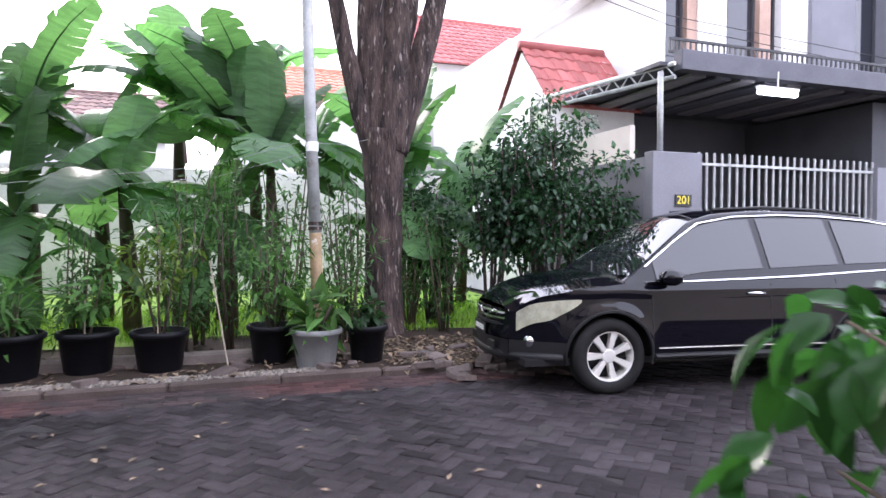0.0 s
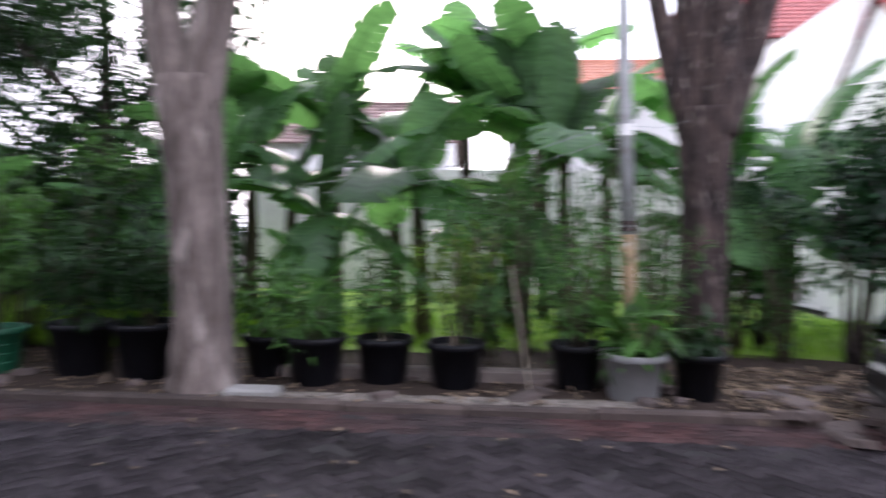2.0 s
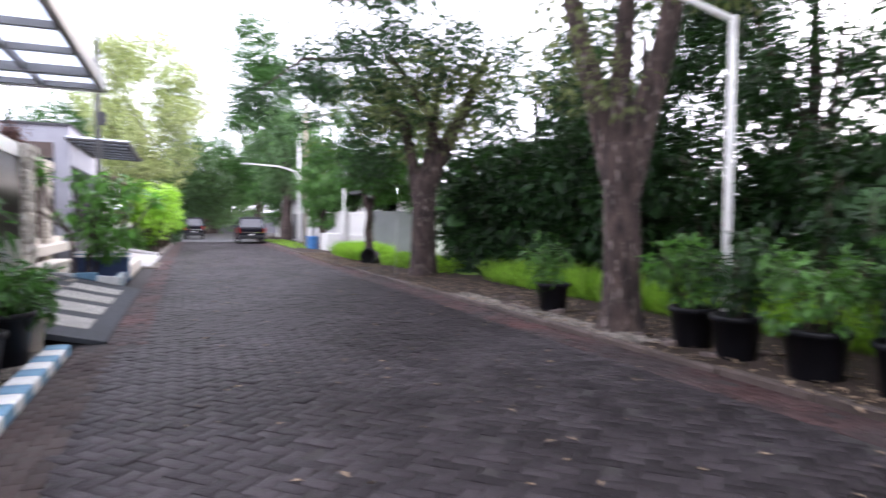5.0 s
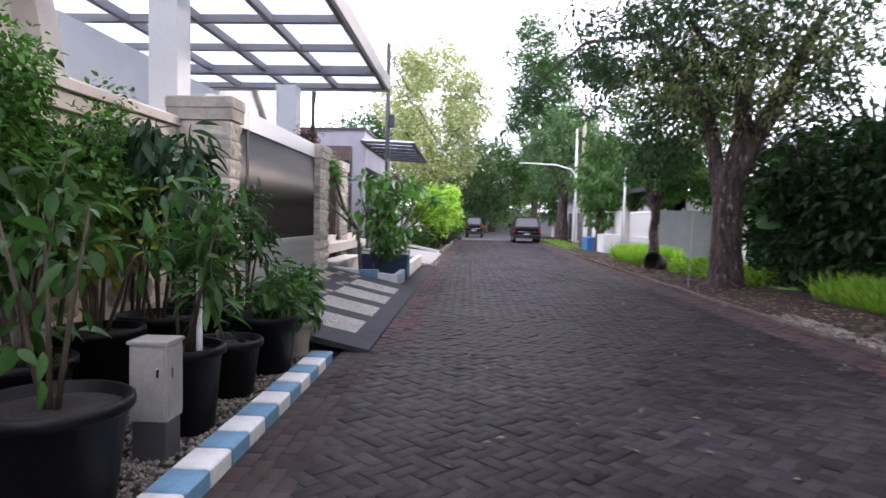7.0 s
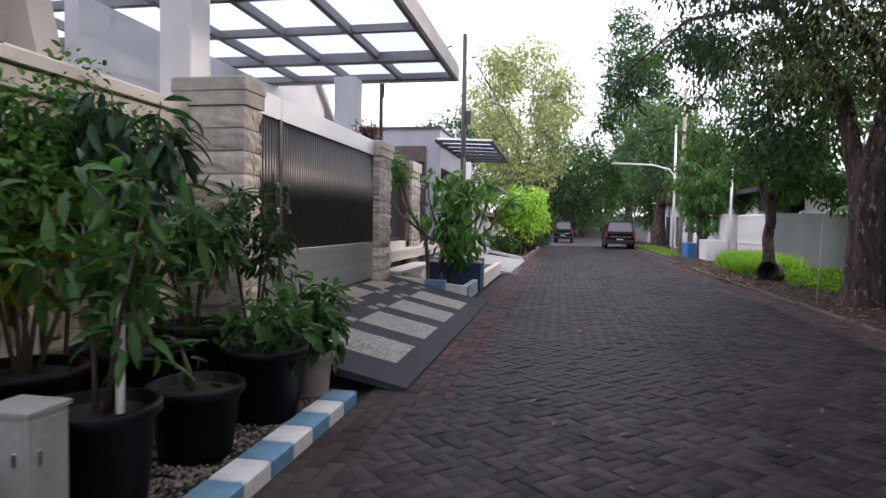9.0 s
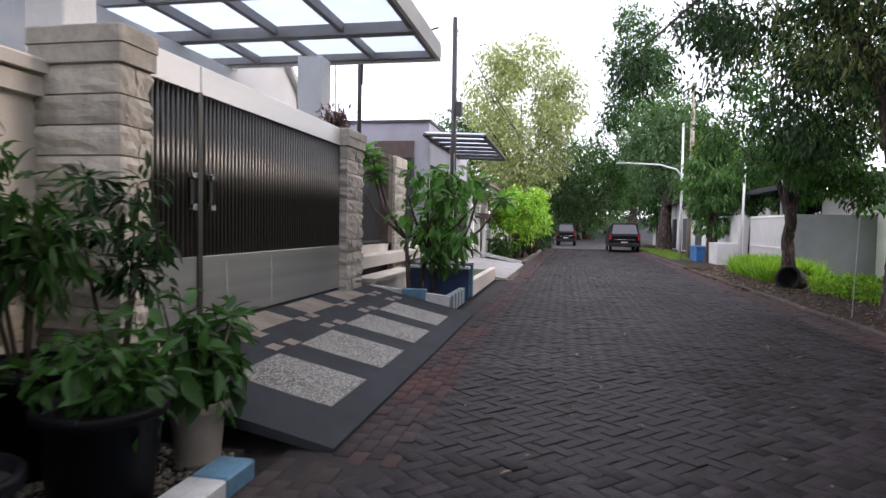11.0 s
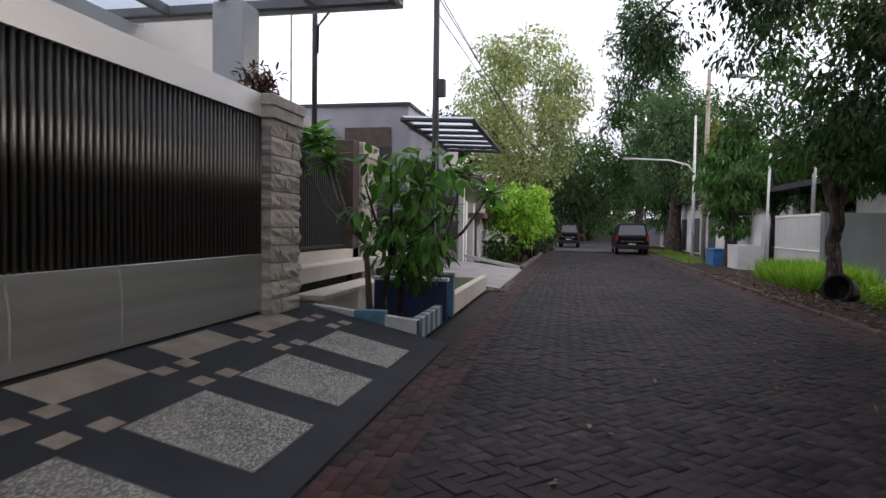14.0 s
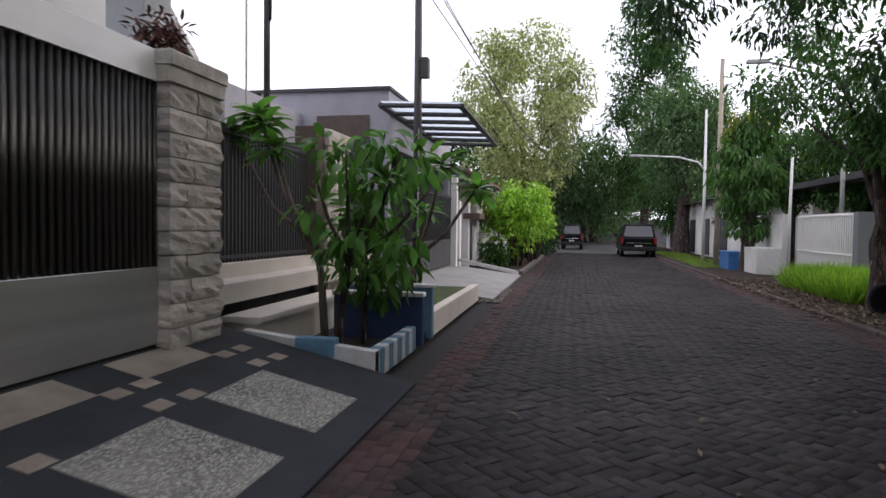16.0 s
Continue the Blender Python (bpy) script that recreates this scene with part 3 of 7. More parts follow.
for i in range(7):
    y = Y1 - 0.04 - i * (Y1 - Y0 - 0.08) / 6
    Build().box(X0, X1, y - 0.04, y + 0.04, -0.02, 0.10, 0.004).part("beam", "beam", canopy)
for i in range(7):
    x = X0 + 0.05 + i * (9.9 / 7)
    w = 0.09 if i in (1, 5) else 0.05
    Build().box(x - w, x + w, Y0, Y1, -0.06 if i in (1, 5) else -0.012, 0.092, 0.004).part("cross_beam", "beam", canopy)
Build().box(X0, X1, Y0, Y1, 0.105, 0.115).part("sheet", "poly", canopy, "milky translucent polycarbonate sheet").visible_shadow = False
Build().box(X0 - 0.06, X0 - 0.005, Y0, Y1 + 0.05, -0.05, 0.22, 0.006).part("fascia", "white", canopy, "white edge fascia")
Build().box(X0, X1, Y1 + 0.005, Y1 + 0.06, -0.05, 0.22, 0.006).part("fascia", "white", canopy, "white edge fascia")
for x, y, w in ((-11.43, -0.80, 0.17), (-16.75, -0.95, 0.2)):
    Build().box(x - w, x + w, y - w, y + w, -4.06 if x < -12 else -1.55, -0.02, 0.01).part("column", "white", canopy, "square pale column")

# ---- next house (grey, with a tilted glass awning) ----
house_g = thing("house_grey", "flat-roofed grey house with an open carport front", "house", at=(-27, -2, 0))
Build().box(3.2, 3.4, -1.3, 1.45, 0, 4.15).part("side_wall", "grey_house", house_g)
Build().box(-3.0, 3.2, 1.25, 1.45, 3.05, 4.15).part("lintel", "grey_house", house_g)
Build().box(-3.2, -3.0, -1.3, 1.45, 0, 4.15).part("side_wall", "grey_house", house_g)
# dark colour carries the dimness inside the open carport
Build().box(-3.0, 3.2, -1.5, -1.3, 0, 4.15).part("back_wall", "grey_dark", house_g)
Build().box(-3.0, 3.2, -1.3, 1.25, 4.0, 4.14).part("roof_slab", "grey_house", house_g)
Build().box(-7.5, -3.2, -6, 1.0, 0, 3.6).part("wall", "grey_house", house_g)
Build().box(-3.3, 3.46, -1.6, 1.5, 4.15, 4.22, 0.01).part("parapet", "grey_dark", house_g)
gw = Build().box(3.4, 3.42, 0.0, 1.0, 2.6, 3.62).part("window", "window", house_g)
Build().box(3.42, 3.45, -0.05, 1.05, 3.22, 3.66).part("shutter", "brown_clad", gw, "brown blind")
for y in (-0.03, 1.03):
    Build().box(3.4, 3.45, y - 0.03, y + 0.03, 2.57, 3.22).part("window_frame", "grey_dark", gw)
Build().box(3.46, 6.4, -4.2, -0.35, 0, 3.7).part("rear_wing", "grey_house", house_g)

solid("wall_back", "white_dirty", -6, 7, 17.5, 17.75, 0, 3.0, "weathered white boundary wall behind the plot", "wall")


# ---- trees and plants ----
def blob(rng, centre, size, n, shell=0.5):
    """Clump centres scattered in an uneven ellipsoid."""
    d = unit(rng, n) * (rng.uniform(0.1, 1, n) ** shell)[:, None]
    return np.asarray(centre, float) + d * size


def bark_tube(name, pts, radii, mat, parent, rng, n=44, rough=0.075):
    """A limb or trunk with ridged, uneven bark."""
    fine, rad = [], []
    pts = [Vector(p) for p in pts]
    for i in range(len(pts) - 1):
        k = max(2, int((pts[i + 1] - pts[i]).length / (0.07 if n > 20 else 0.12)))
        for j in range(k):
            fine.append(pts[i].lerp(pts[i + 1], j / k))
            rad.append(radii[i] + (radii[i + 1] - radii[i]) * j / k)
    fine.append(pts[-1])
    rad.append(radii[-1])
    b = Build().tube(fine, rad, n)
    ph = rng.uniform(0, 6.28, 4)
    for i, v in enumerate(b.v):
        c, r = fine[i // n], rad[i // n]
        a = 2 * math.pi * (i % n) / n
        k = 1 + rough * (math.sin(3 * a + ph[0] + v[2]) + 0.6 * math.sin(7 * a + ph[1] + 1.5 * v[2]) + 1.6 * (0.35 - abs(noise.noise(Vector((v[0] * 13, v[1] * 13, v[2] * 3.2))))) + 0.8 * noise.noise(Vector((v[0] * 30, v[1] * 30, v[2] * 12))))
        p = c + (Vector(v) - c) * k
        b.v[i] = tuple(p)
    return b.part(name, mat, parent, "", True)


def tree(label, at, trunk, limbs, crown, mat_bark, seed, group="street trees", name="street_tree"):
    """trunk and limbs: (points, radii); crown: (material, centres, clump radius, count, leaf length, width, hang)."""
    rng = np.random.default_rng(seed)
    t = thing(name, label, "tree", group, at=at)
    bark_tube("trunk", trunk[0], trunk[1], mat_bark, t, rng)
    for pts, rad in limbs:
        bark_tube("limb", pts, rad, mat_bark, t, rng, 10, 0.05)
    for mat, centres, radius, count, length, width, hang in crown:
        leaves_part("crown", mat, clump_leaves(rng, centres, radius, count, length, width, hang), t)
    return t


def spread_limbs(rng, z, r, n, reach, rise, lean=(0, 0)):
    out, a0 = [], rng.uniform(0, 6.28)
    for k in range(n):
        a = a0 + 6.283 * k / n + rng.uniform(-0.3, 0.3)
        o = Vector((math.cos(a) + lean[0], math.sin(a) + lean[1], 0))
        q = [Vector((0, 0, z - 0.45)) + o * r * 0.4]
        for f in (0.33, 0.66, 1.0):
            q.append(Vector((0, 0, z + rise * f * rng.uniform(0.8, 1.1))) + o * reach * f ** 1.3 + Vector(rng.normal(size=3) * 0.1))
        out.append((q, [r * 0.62, r * 0.48, r * 0.33, r * 0.12]))
    return out


R = np.random.default_rng(11)
# A: beside the painted pole
limbs = [([(-0.04, 0, 2.3), (-0.3, 0.0, 3.1), (-0.52, 0.05, 4.0), (-0.75, 0.1, 5.2), (-1.0, 0, 6.5)], [0.17, 0.15, 0.12, 0.1, 0.06]),
         ([(0.08, 0, 2.6), (0.15, 0.0, 3.4), (0.2, 0.1, 4.4), (0.3, 0.3, 6.5)], [0.28, 0.28, 0.24, 0.12]),
         ([(-0.05, 0.02, 2.6), (-0.12, 0.1, 3.5), (-0.15, 0.1, 4.5), (-0.2, -0.3, 6.6)], [0.25, 0.24, 0.2, 0.12]),
         ([(0.15, -0.02, 2.6), (0.42, -0.05, 3.5), (0.66, -0.1, 4.4), (1.1, -0.2, 6.2)], [0.2, 0.19, 0.16, 0.08]), ([(0.0, 0.08, 2.4), (0.05, 0.15, 3.3), (0.45, 0.25, 4.6), (0.7, 0.6, 6.2)], [0.22, 0.2, 0.14, 0.08])]
cen = blob(R, (0, 0.4, 7.6), (3.4, 3.0, 1.9), 70)
tree("street tree with flaking dark bark and several upright limbs", (2.42, 9.75, 0.0), ([(0, 0, -0.1), (0.0, 0, 0.2), (0.0, 0, 0.8), (0.0, 0.0, 1.8), (0.0, 0, 2.9)], [0.36, 0.28, 0.25, 0.245, 0.29]), limbs,
     [("leaf", cen, 0.7, 12000, 0.14, 0.42, 0.4)], "bark_dark", 1)
# B: beside the white slab; unseen high crown added to shade the street
limbs = [([(-0.17, 0, 2.5), (-0.42, 0.05, 3.4), (-0.62, 0.1, 4.6), (-1.2, 0.2, 6.5)], [0.2, 0.17, 0.14, 0.08]), ([(-0.05, 0, 2.5), (0.1, 0.05, 3.4), (0.3, 0, 4.6), (0.9, 0.2, 6.5)], [0.2, 0.18, 0.15, 0.08])]
tree("street tree with smooth pale bark and a forked trunk", (-2.55, 7.65, 0.0), ([(0, 0, -0.1), (0.0, 0, 0.18), (0.0, 0, 0.7), (-0.06, 0.0, 1.8), (-0.14, 0, 2.75)], [0.36, 0.27, 0.235, 0.225, 0.26]), limbs,
     [("leaf_dusty", np.vstack([blob(R, (0, 1.2, 7.8), (3.0, 2.4, 1.6), 60), blob(R, (0.2, -2.0, 8.4), (3.6, 3.0, 1.2), 60)]), 0.7, 16000, 0.15, 0.42, 0.4)  , ("leaf_dusty", blob(R, (0.2, -1.8, 8.6), (4.4, 3.8, 1.0), 70), 0.8, 4200, 0.34, 0.42, 0.4)], "bark", 2)
# C: two unseen upper crown layers are added to keep skylight off the road
rc = np.random.default_rng(31)
limbs = [([(-0.06, -0.05, 2.0), (-0.22, -0.2, 2.9), (-0.42, -0.36, 3.8), (-0.9, -0.7, 6.2)], [0.2, 0.17, 0.14, 0.07]), ([(0.06, 0.05, 2.0), (0.2, 0.18, 2.9), (0.36, 0.34, 3.8), (0.7, 0.6, 6.2)], [0.2, 0.18, 0.15, 0.07]),
         ([(0.0, 0.0, 2.3), (-0.02, -0.05, 3.2), (0.0, 0.1, 5.5)], [0.19, 0.15, 0.07])]
tree("street tree with grey-brown bark and a wide fork", (-9.4, 7.85, 0.0), ([(0, 0, -0.1), (0.0, 0, 0.15), (0.0, 0, 0.6), (0.0, 0.0, 1.6), (0.0, 0, 2.5)], [0.42, 0.29, 0.235, 0.225, 0.27]), limbs,
     [("leaf_dusty", np.vstack([blob(R, (0, 0.6, 6.0), (3.0, 2.6, 1.8), 90), blob(R, (-0.2, -0.6, 3.6), (0.9, 0.6, 0.7), 6), blob(R, (0.0, -2.2, 8.2), (4.2, 3.4, 1.3), 90)]), 0.55, 19000, 0.12, 0.4, 0.7)  , ("leaf_dusty", blob(R, (0.0, -2.0, 8.6), (4.8, 3.9, 1.0), 80), 0.8, 5200, 0.34, 0.42, 0.4)], "bark_dark", 3)
# D: leaning over the street, with hanging sprays; unseen top crown added as shade
limbs = [([(-0.05, -0.08, 1.9), (-0.15, -0.22, 2.9), (-0.2, -0.42, 4.0), (-0.6, -1.6, 5.8)], [0.19, 0.16, 0.13, 0.07]), ([(0.08, 0.08, 2.3), (0.25, 0.38, 3.2), (0.5, 0.8, 4.1), (1.0, 1.4, 5.8)], [0.24, 0.22, 0.18, 0.08]),
         ([(0.02, 0, 2.5), (0.05, 0.2, 3.4), (-0.1, 0.5, 5.4)], [0.2, 0.16, 0.08]), ([(0.3, 0.4, 3.2), (0.6, -0.1, 4.2), (1.4, -1.4, 5.4)], [0.12, 0.1, 0.05]), ([(-0.6, -1.5, 5.7), (-2.0, -2.8, 5.9), (-3.6, -4.0, 5.1)], [0.06, 0.04, 0.012])]
tree("street tree with dark furrowed double trunk and hanging sprays", (-18.15, 8.32, 0.0), ([(0, 0, -0.1), (0.0, 0, 0.2), (-0.02, 0, 0.8), (0.03, 0.0, 1.8), (0.05, 0.05, 2.7)], [0.44, 0.36, 0.31, 0.28, 0.31]), limbs,
     [("leaf", np.vstack([blob(R, (-0.3, -0.6, 5.6), (3.6, 3.2, 1.7), 120), blob(R, (-1.2, -1.0, 3.6), (1.2, 0.9, 0.8), 14), blob(R, (-3.4, -2.4, 5.4), (1.6, 1.2, 1.0), 24), blob(R, (-3.5, -3.9, 4.75), (0.6, 0.5, 0.5), 7), blob(R, (0.8, -1.6, 8.3), (4.2, 3.6, 1.1), 90)]), 0.5, 30000, 0.15, 0.36, 0.9),
      ("leaf_dusty", blob(R, (0.3, -0.3, 4.6), (2.6, 2.0, 1.4), 50), 0.55, 5000, 0.13, 0.36, 0.9), ("leaf", blob(R, (1.2, -1.8, 8.8), (5.0, 3.9, 0.9), 80), 0.8, 5200, 0.34, 0.42, 0.4)], "bark_dark", 4)
# E: thin twisted tree in front of the grey wall
limbs = spread_limbs(rc, 2.3, 0.13, 4, 1.4, 1.6)
tree("small twisted tree with dark bark in front of the grey wall", (-24.4, 8.6, 0.0), ([(0, 0, -0.1), (0.02, 0, 0.7), (-0.12, 0.0, 1.2), (0.1, 0, 1.6), (-0.05, 0, 2.3)], [0.2, 0.15, 0.14, 0.13, 0.13]), limbs,
     [("leaf_deep", np.vstack([blob(R, (0, 0.2, 4.8), (3.2, 2.6, 2.0), 90), blob(R, (0.3, 1.2, 2.6), (1.0, 1.0, 0.5), 10), blob(R, (0.6, 0.7, 3.2), (2.0, 1.9, 0.6), 24)]), 0.5, 16000, 0.17, 0.4, 0.7)], "bark_dark", 5)
# F: weeping tree beside the blue box
tree("tree with a drooping curtain of dark leaves", (-35.0, 9.1, 0.0), ([(0, 0, -0.1), (0, 0, 1.0), (0.05, 0, 2.4), (0, 0, 4.6)], [0.28, 0.2, 0.18, 0.08]), [],
     [("leaf_mid", blob(R, (0, 0, 3.3), (1.05, 1.05, 2.1), 66), 0.42, 7000, 0.26, 0.3, 1.6), ("leaf_yellow", blob(R, (0, 0, 5.1), (0.8, 0.8, 0.5), 14), 0.38, 900, 0.22, 0.3, 1.0)], "bark_dark", 6)
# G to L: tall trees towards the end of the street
# haze of distance is painted through the leaf materials of these trees
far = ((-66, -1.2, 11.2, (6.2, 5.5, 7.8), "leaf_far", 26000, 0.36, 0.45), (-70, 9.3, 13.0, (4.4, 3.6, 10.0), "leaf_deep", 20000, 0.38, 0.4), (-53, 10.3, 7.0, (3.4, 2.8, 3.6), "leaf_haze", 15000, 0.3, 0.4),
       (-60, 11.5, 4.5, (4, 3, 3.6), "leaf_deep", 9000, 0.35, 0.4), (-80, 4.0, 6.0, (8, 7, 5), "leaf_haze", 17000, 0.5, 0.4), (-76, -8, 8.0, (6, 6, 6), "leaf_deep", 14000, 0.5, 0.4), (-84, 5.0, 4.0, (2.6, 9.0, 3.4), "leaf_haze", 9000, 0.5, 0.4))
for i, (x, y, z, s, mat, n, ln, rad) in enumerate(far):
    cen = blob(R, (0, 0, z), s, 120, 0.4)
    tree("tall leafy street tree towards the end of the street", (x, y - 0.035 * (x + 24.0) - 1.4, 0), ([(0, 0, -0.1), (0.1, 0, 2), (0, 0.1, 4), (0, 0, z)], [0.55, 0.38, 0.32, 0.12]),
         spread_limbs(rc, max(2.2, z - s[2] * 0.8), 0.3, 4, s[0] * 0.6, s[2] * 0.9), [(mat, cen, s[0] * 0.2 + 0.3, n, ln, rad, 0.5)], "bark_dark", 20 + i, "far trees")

# garden trees behind the far white wall
for i, (x, y, z, s) in enumerate(((-34.5, 12.3, 3.6, (2.0, 1.2, 1.4)), (-38.6, 11.6, 3.8, (2.0, 1.2, 1.7)), (-43.2, 11.6, 3.4, (2.2, 1.2, 1.9)), (-47.5, 11.4, 3.6, (2.2, 1.3, 2.1)))):
    tree("leafy garden tree behind the white boundary wall", (x, y, 0), ([(0, 0, -0.1), (0.1, 0, 1.4), (0, 0.1, z)], [0.16, 0.12, 0.05]), spread_limbs(rc, 2.4, 0.1, 4, s[0] * 0.6, s[2]),
         [("leaf_deep", blob(R, (0, 0, z), s, 60, 0.4), 0.5, 5200, 0.24, 0.42, 0.6)], "bark_dark", 70 + i, "garden trees", "garden_tree")
# dark trees standing deep in the plot
for i, (x, y, z, s, n) in enumerate(((-6.5, 12.5, 5.2, (2.8, 2.0, 2.6), 9000), (-10.5, 12.8, 5.0, (3.0, 2.2, 2.8), 11000), (-14.0, 12.0, 4.6, (2.8, 2.2, 2.8), 11000), (-19.5, 12.5, 4.4, (2.8, 2.2, 2.6), 9000))):
    cen = blob(R, (0, 0, z), s, 100, 0.35)
    n = int(n * 1.4)
    tree("dark leafy tree standing in the empty plot", (x, y, 0), ([(0, 0, -0.1), (0.05, 0, 1.2), (-0.05, 0.1, 3.0), (0, 0, z + 1)], [0.2, 0.16, 0.13, 0.06]), spread_limbs(rc, 2.8, 0.12, 5, 1.8, 2.4),
         [("leaf", cen, 0.6, n, 0.17, 0.42, 0.5)], "bark_dark", 50 + i, "plot trees", "plot_tree")


# ---- shrubs ----
def shrub(label, at, stems, spread, height, mat, count, length, width, seed, clump=0.22, hang=0.2, low=0.1, group="shrubs in the plot", name="shrub", stem_mat="stem", r=0.02):
    rng = np.random.default_rng(seed)
    t = thing(name, label, "shrub", group, at=at)
    cen = []
    for k in range(stems):
        a = rng.uniform(0, 6.28)
        o = Vector((math.cos(a), math.sin(a), 0)) * rng.uniform(0.25, 1.0) * spread
        top = Vector((o.x, o.y, height * rng.uniform(0.65, 1.0)))
        p0 = Vector((o.x * 0.2, o.y * 0.2, -0.03))
        m = p0.lerp(top, 0.5) + Vector(rng.normal(size=3) * 0.06)
        Build().tube([p0, m, top], [r, r * 0.7, r * 0.25], 6).part("stem", stem_mat, t, "", True)
        cen += [tuple(p0.lerp(top, f) + Vector(rng.normal(size=3) * spread * 0.2)) for f in np.linspace(low, 1, 9)]
    leaves_part("foliage", mat, clump_leaves(rng, cen, clump, count, length, width, hang, fine=True), t)
    return t


# tall narrow-leaved shrubs behind the pots
for i, (x, y, h, mat) in enumerate(((-1.2, 8.7, 1.5, "leaf_mid"), (-0.2, 8.5, 1.9, "leaf"), (0.35, 8.7, 2.4, "leaf"), (0.85, 8.6, 2.1, "leaf"), (1.75, 9.0, 1.8, "leaf"), (0.0, 9.5, 2.3, "leaf"), (1.1, 9.6, 2.6, "leaf"), (2.9, 10.0, 2.0, "leaf_deep"), (3.3, 9.6, 1.7, "leaf"), (2.0, 9.9, 2.3, "leaf_deep"),
                                 (-3.9, 9.3, 1.9, "leaf"), (-4.7, 9.5, 2.4, "leaf"), (-5.5, 9.3, 2.0, "leaf_mid"), (-6.2, 9.6, 2.3, "leaf"), (-7.0, 9.4, 1.8, "leaf"), (-8.0, 10.2, 2.2, "leaf"), (-5.0, 10.4, 2.8, "leaf_mid"))):
    shrub("leafy green shrub growing behind the pots", (x, y, 0.04), 6, 0.40, h, "leaf_deep" if x > -3 else mat, 560 if x > -3 else 400, 0.13 if x > -3 else 0.17, 0.22 if x > -3 else 0.38, 100 + i, 0.15 if x > -3 else 0.26, -0.1 if x > -3 else 0.3, 0.25 if x > -3 else 0.5)
for i, (x, y, h, s) in enumerate(((-13.6, 11.6, 3.2, 1.0), (-15.0, 12.0, 3.4, 1.1), (-16.6, 10.9, 3.5, 1.0), (-18.0, 10.6, 3.2, 1.0), (-15.6, 11.6, 4.6, 1.3), (-5.0, 12.6, 2.6, 1.2), (-7.2, 12.0, 2.9, 1.2), (-9.2, 12.4, 3.0, 1.3), (-11.4, 11.8, 3.0, 1.3), (-13.4, 11.2, 3.0, 1.2), (-15.4, 11.0, 3.0, 1.2), (-12.4, 13.6, 3.4, 1.3), (-17.6, 11.8, 2.8, 1.2), (-19.4, 11.4, 2.4, 1.0), (-8.2, 14.4, 3.4, 1.3), (-10.6, 14.8, 3.6, 1.3), (-6.0, 14.6, 3.2, 1.2), (-15.0, 13.6, 3.4, 1.3), (-22.6, 11.6, 3.4, 1.1), (-20.8, 11.0, 3.8, 1.1), (-21.6, 13.0, 4.2, 1.3), (-19.2, 10.5, 3.4, 0.9))):
    shrub("large dark overgrown bush deep in the plot", (x, y, 0.03), 10, s, h, "leaf", 3600, 0.25, 0.42, 300 + i, 0.45, 0.3, 0.05, r=0.03)
# broad round shrub beside the parked car
for i, (x, y, h, s) in enumerate(((4.9, 9.4, 3.1, 0.75), (5.75, 9.6, 2.7, 0.65), (4.1, 9.7, 2.8, 0.6), (5.0, 10.0, 3.6, 0.5), (3.4, 10.4, 2.2, 0.5))):
    shrub("glossy dark round-leaved bush beside the grey fence wall", (x, y, 0.03), 8, s, h, "leaf_shiny", 2600, 0.10, 0.55, 140 + i, 0.24, 0.3, 0.5, r=0.032, stem_mat="bark_dark")


# ---- banana plants ----
def banana_leaf(length, width, droop, seed, dry=False):
    """A long arched blade with a midrib, ribbed and torn at the edges."""
    rng = random.Random(seed)
    b, n = Build(), 13
    rows = []
    for i in range(n + 1):
        f = i / n
        x = length * (f - 0.10 * droop * f ** 2.5)
        z = length * (0.16 * f - 0.42 * droop * f ** 2.2)
        w = width * 0.56 * min(1.0, (0.12 + f * 4.5)) ** 0.7 * max(0.0, 1 - f ** 7) ** 0.5
        rows.append((x, z, w))
    for side in (1, -1):
        for i in range(n):
            (xa, za, wa), (xb, zb, wb) = rows[i], rows[i + 1]
            tear = 0.22 if rng.random() < 0.22 else 0.0
            sag = rng.uniform(0.10, 0.35)
            xb2 = xb - (xb - xa) * tear
            v = [(xa, 0, za), (xb, 0, zb), (xb, side * wb * 0.55, zb + 0.10 * wb), (xb2 + 0.05, side * wb, zb - sag * wb), (xa + 0.05, side * wa, za - sag * wa), (xa, side * wa * 0.55, za + 0.10 * wa)]
            b.add(v, [(0, 1, 2, 5), (5, 2, 3, 4)] if side > 0 else [(5, 2, 1, 0), (4, 3, 2, 5)])
    b.tube([(-0.35 * length * 0.3, 0, -0.12 * length)] + [(x, 0, z - 0.012) for x, z, w in rows[::2]], [0.028, 0.024, 0.02, 0.016, 0.013, 0.01, 0.007, 0.004][: 1 + len(rows[::2])], 6)
    return b.mesh("leaf", "banana_dry" if dry else "banana", True)


BLADES = [banana_leaf(L, w, d, s) for L, w, d, s in ((1.7, 0.62, 0.5, 1), (1.9, 0.70, 0.9, 2), (1.6, 0.62, 1.3, 3), (1.6, 0.62, 0.2, 4), (1.3, 0.55, 0.7, 5))]
DRY = banana_leaf(1.2, 0.3, 1.6, 9, True)


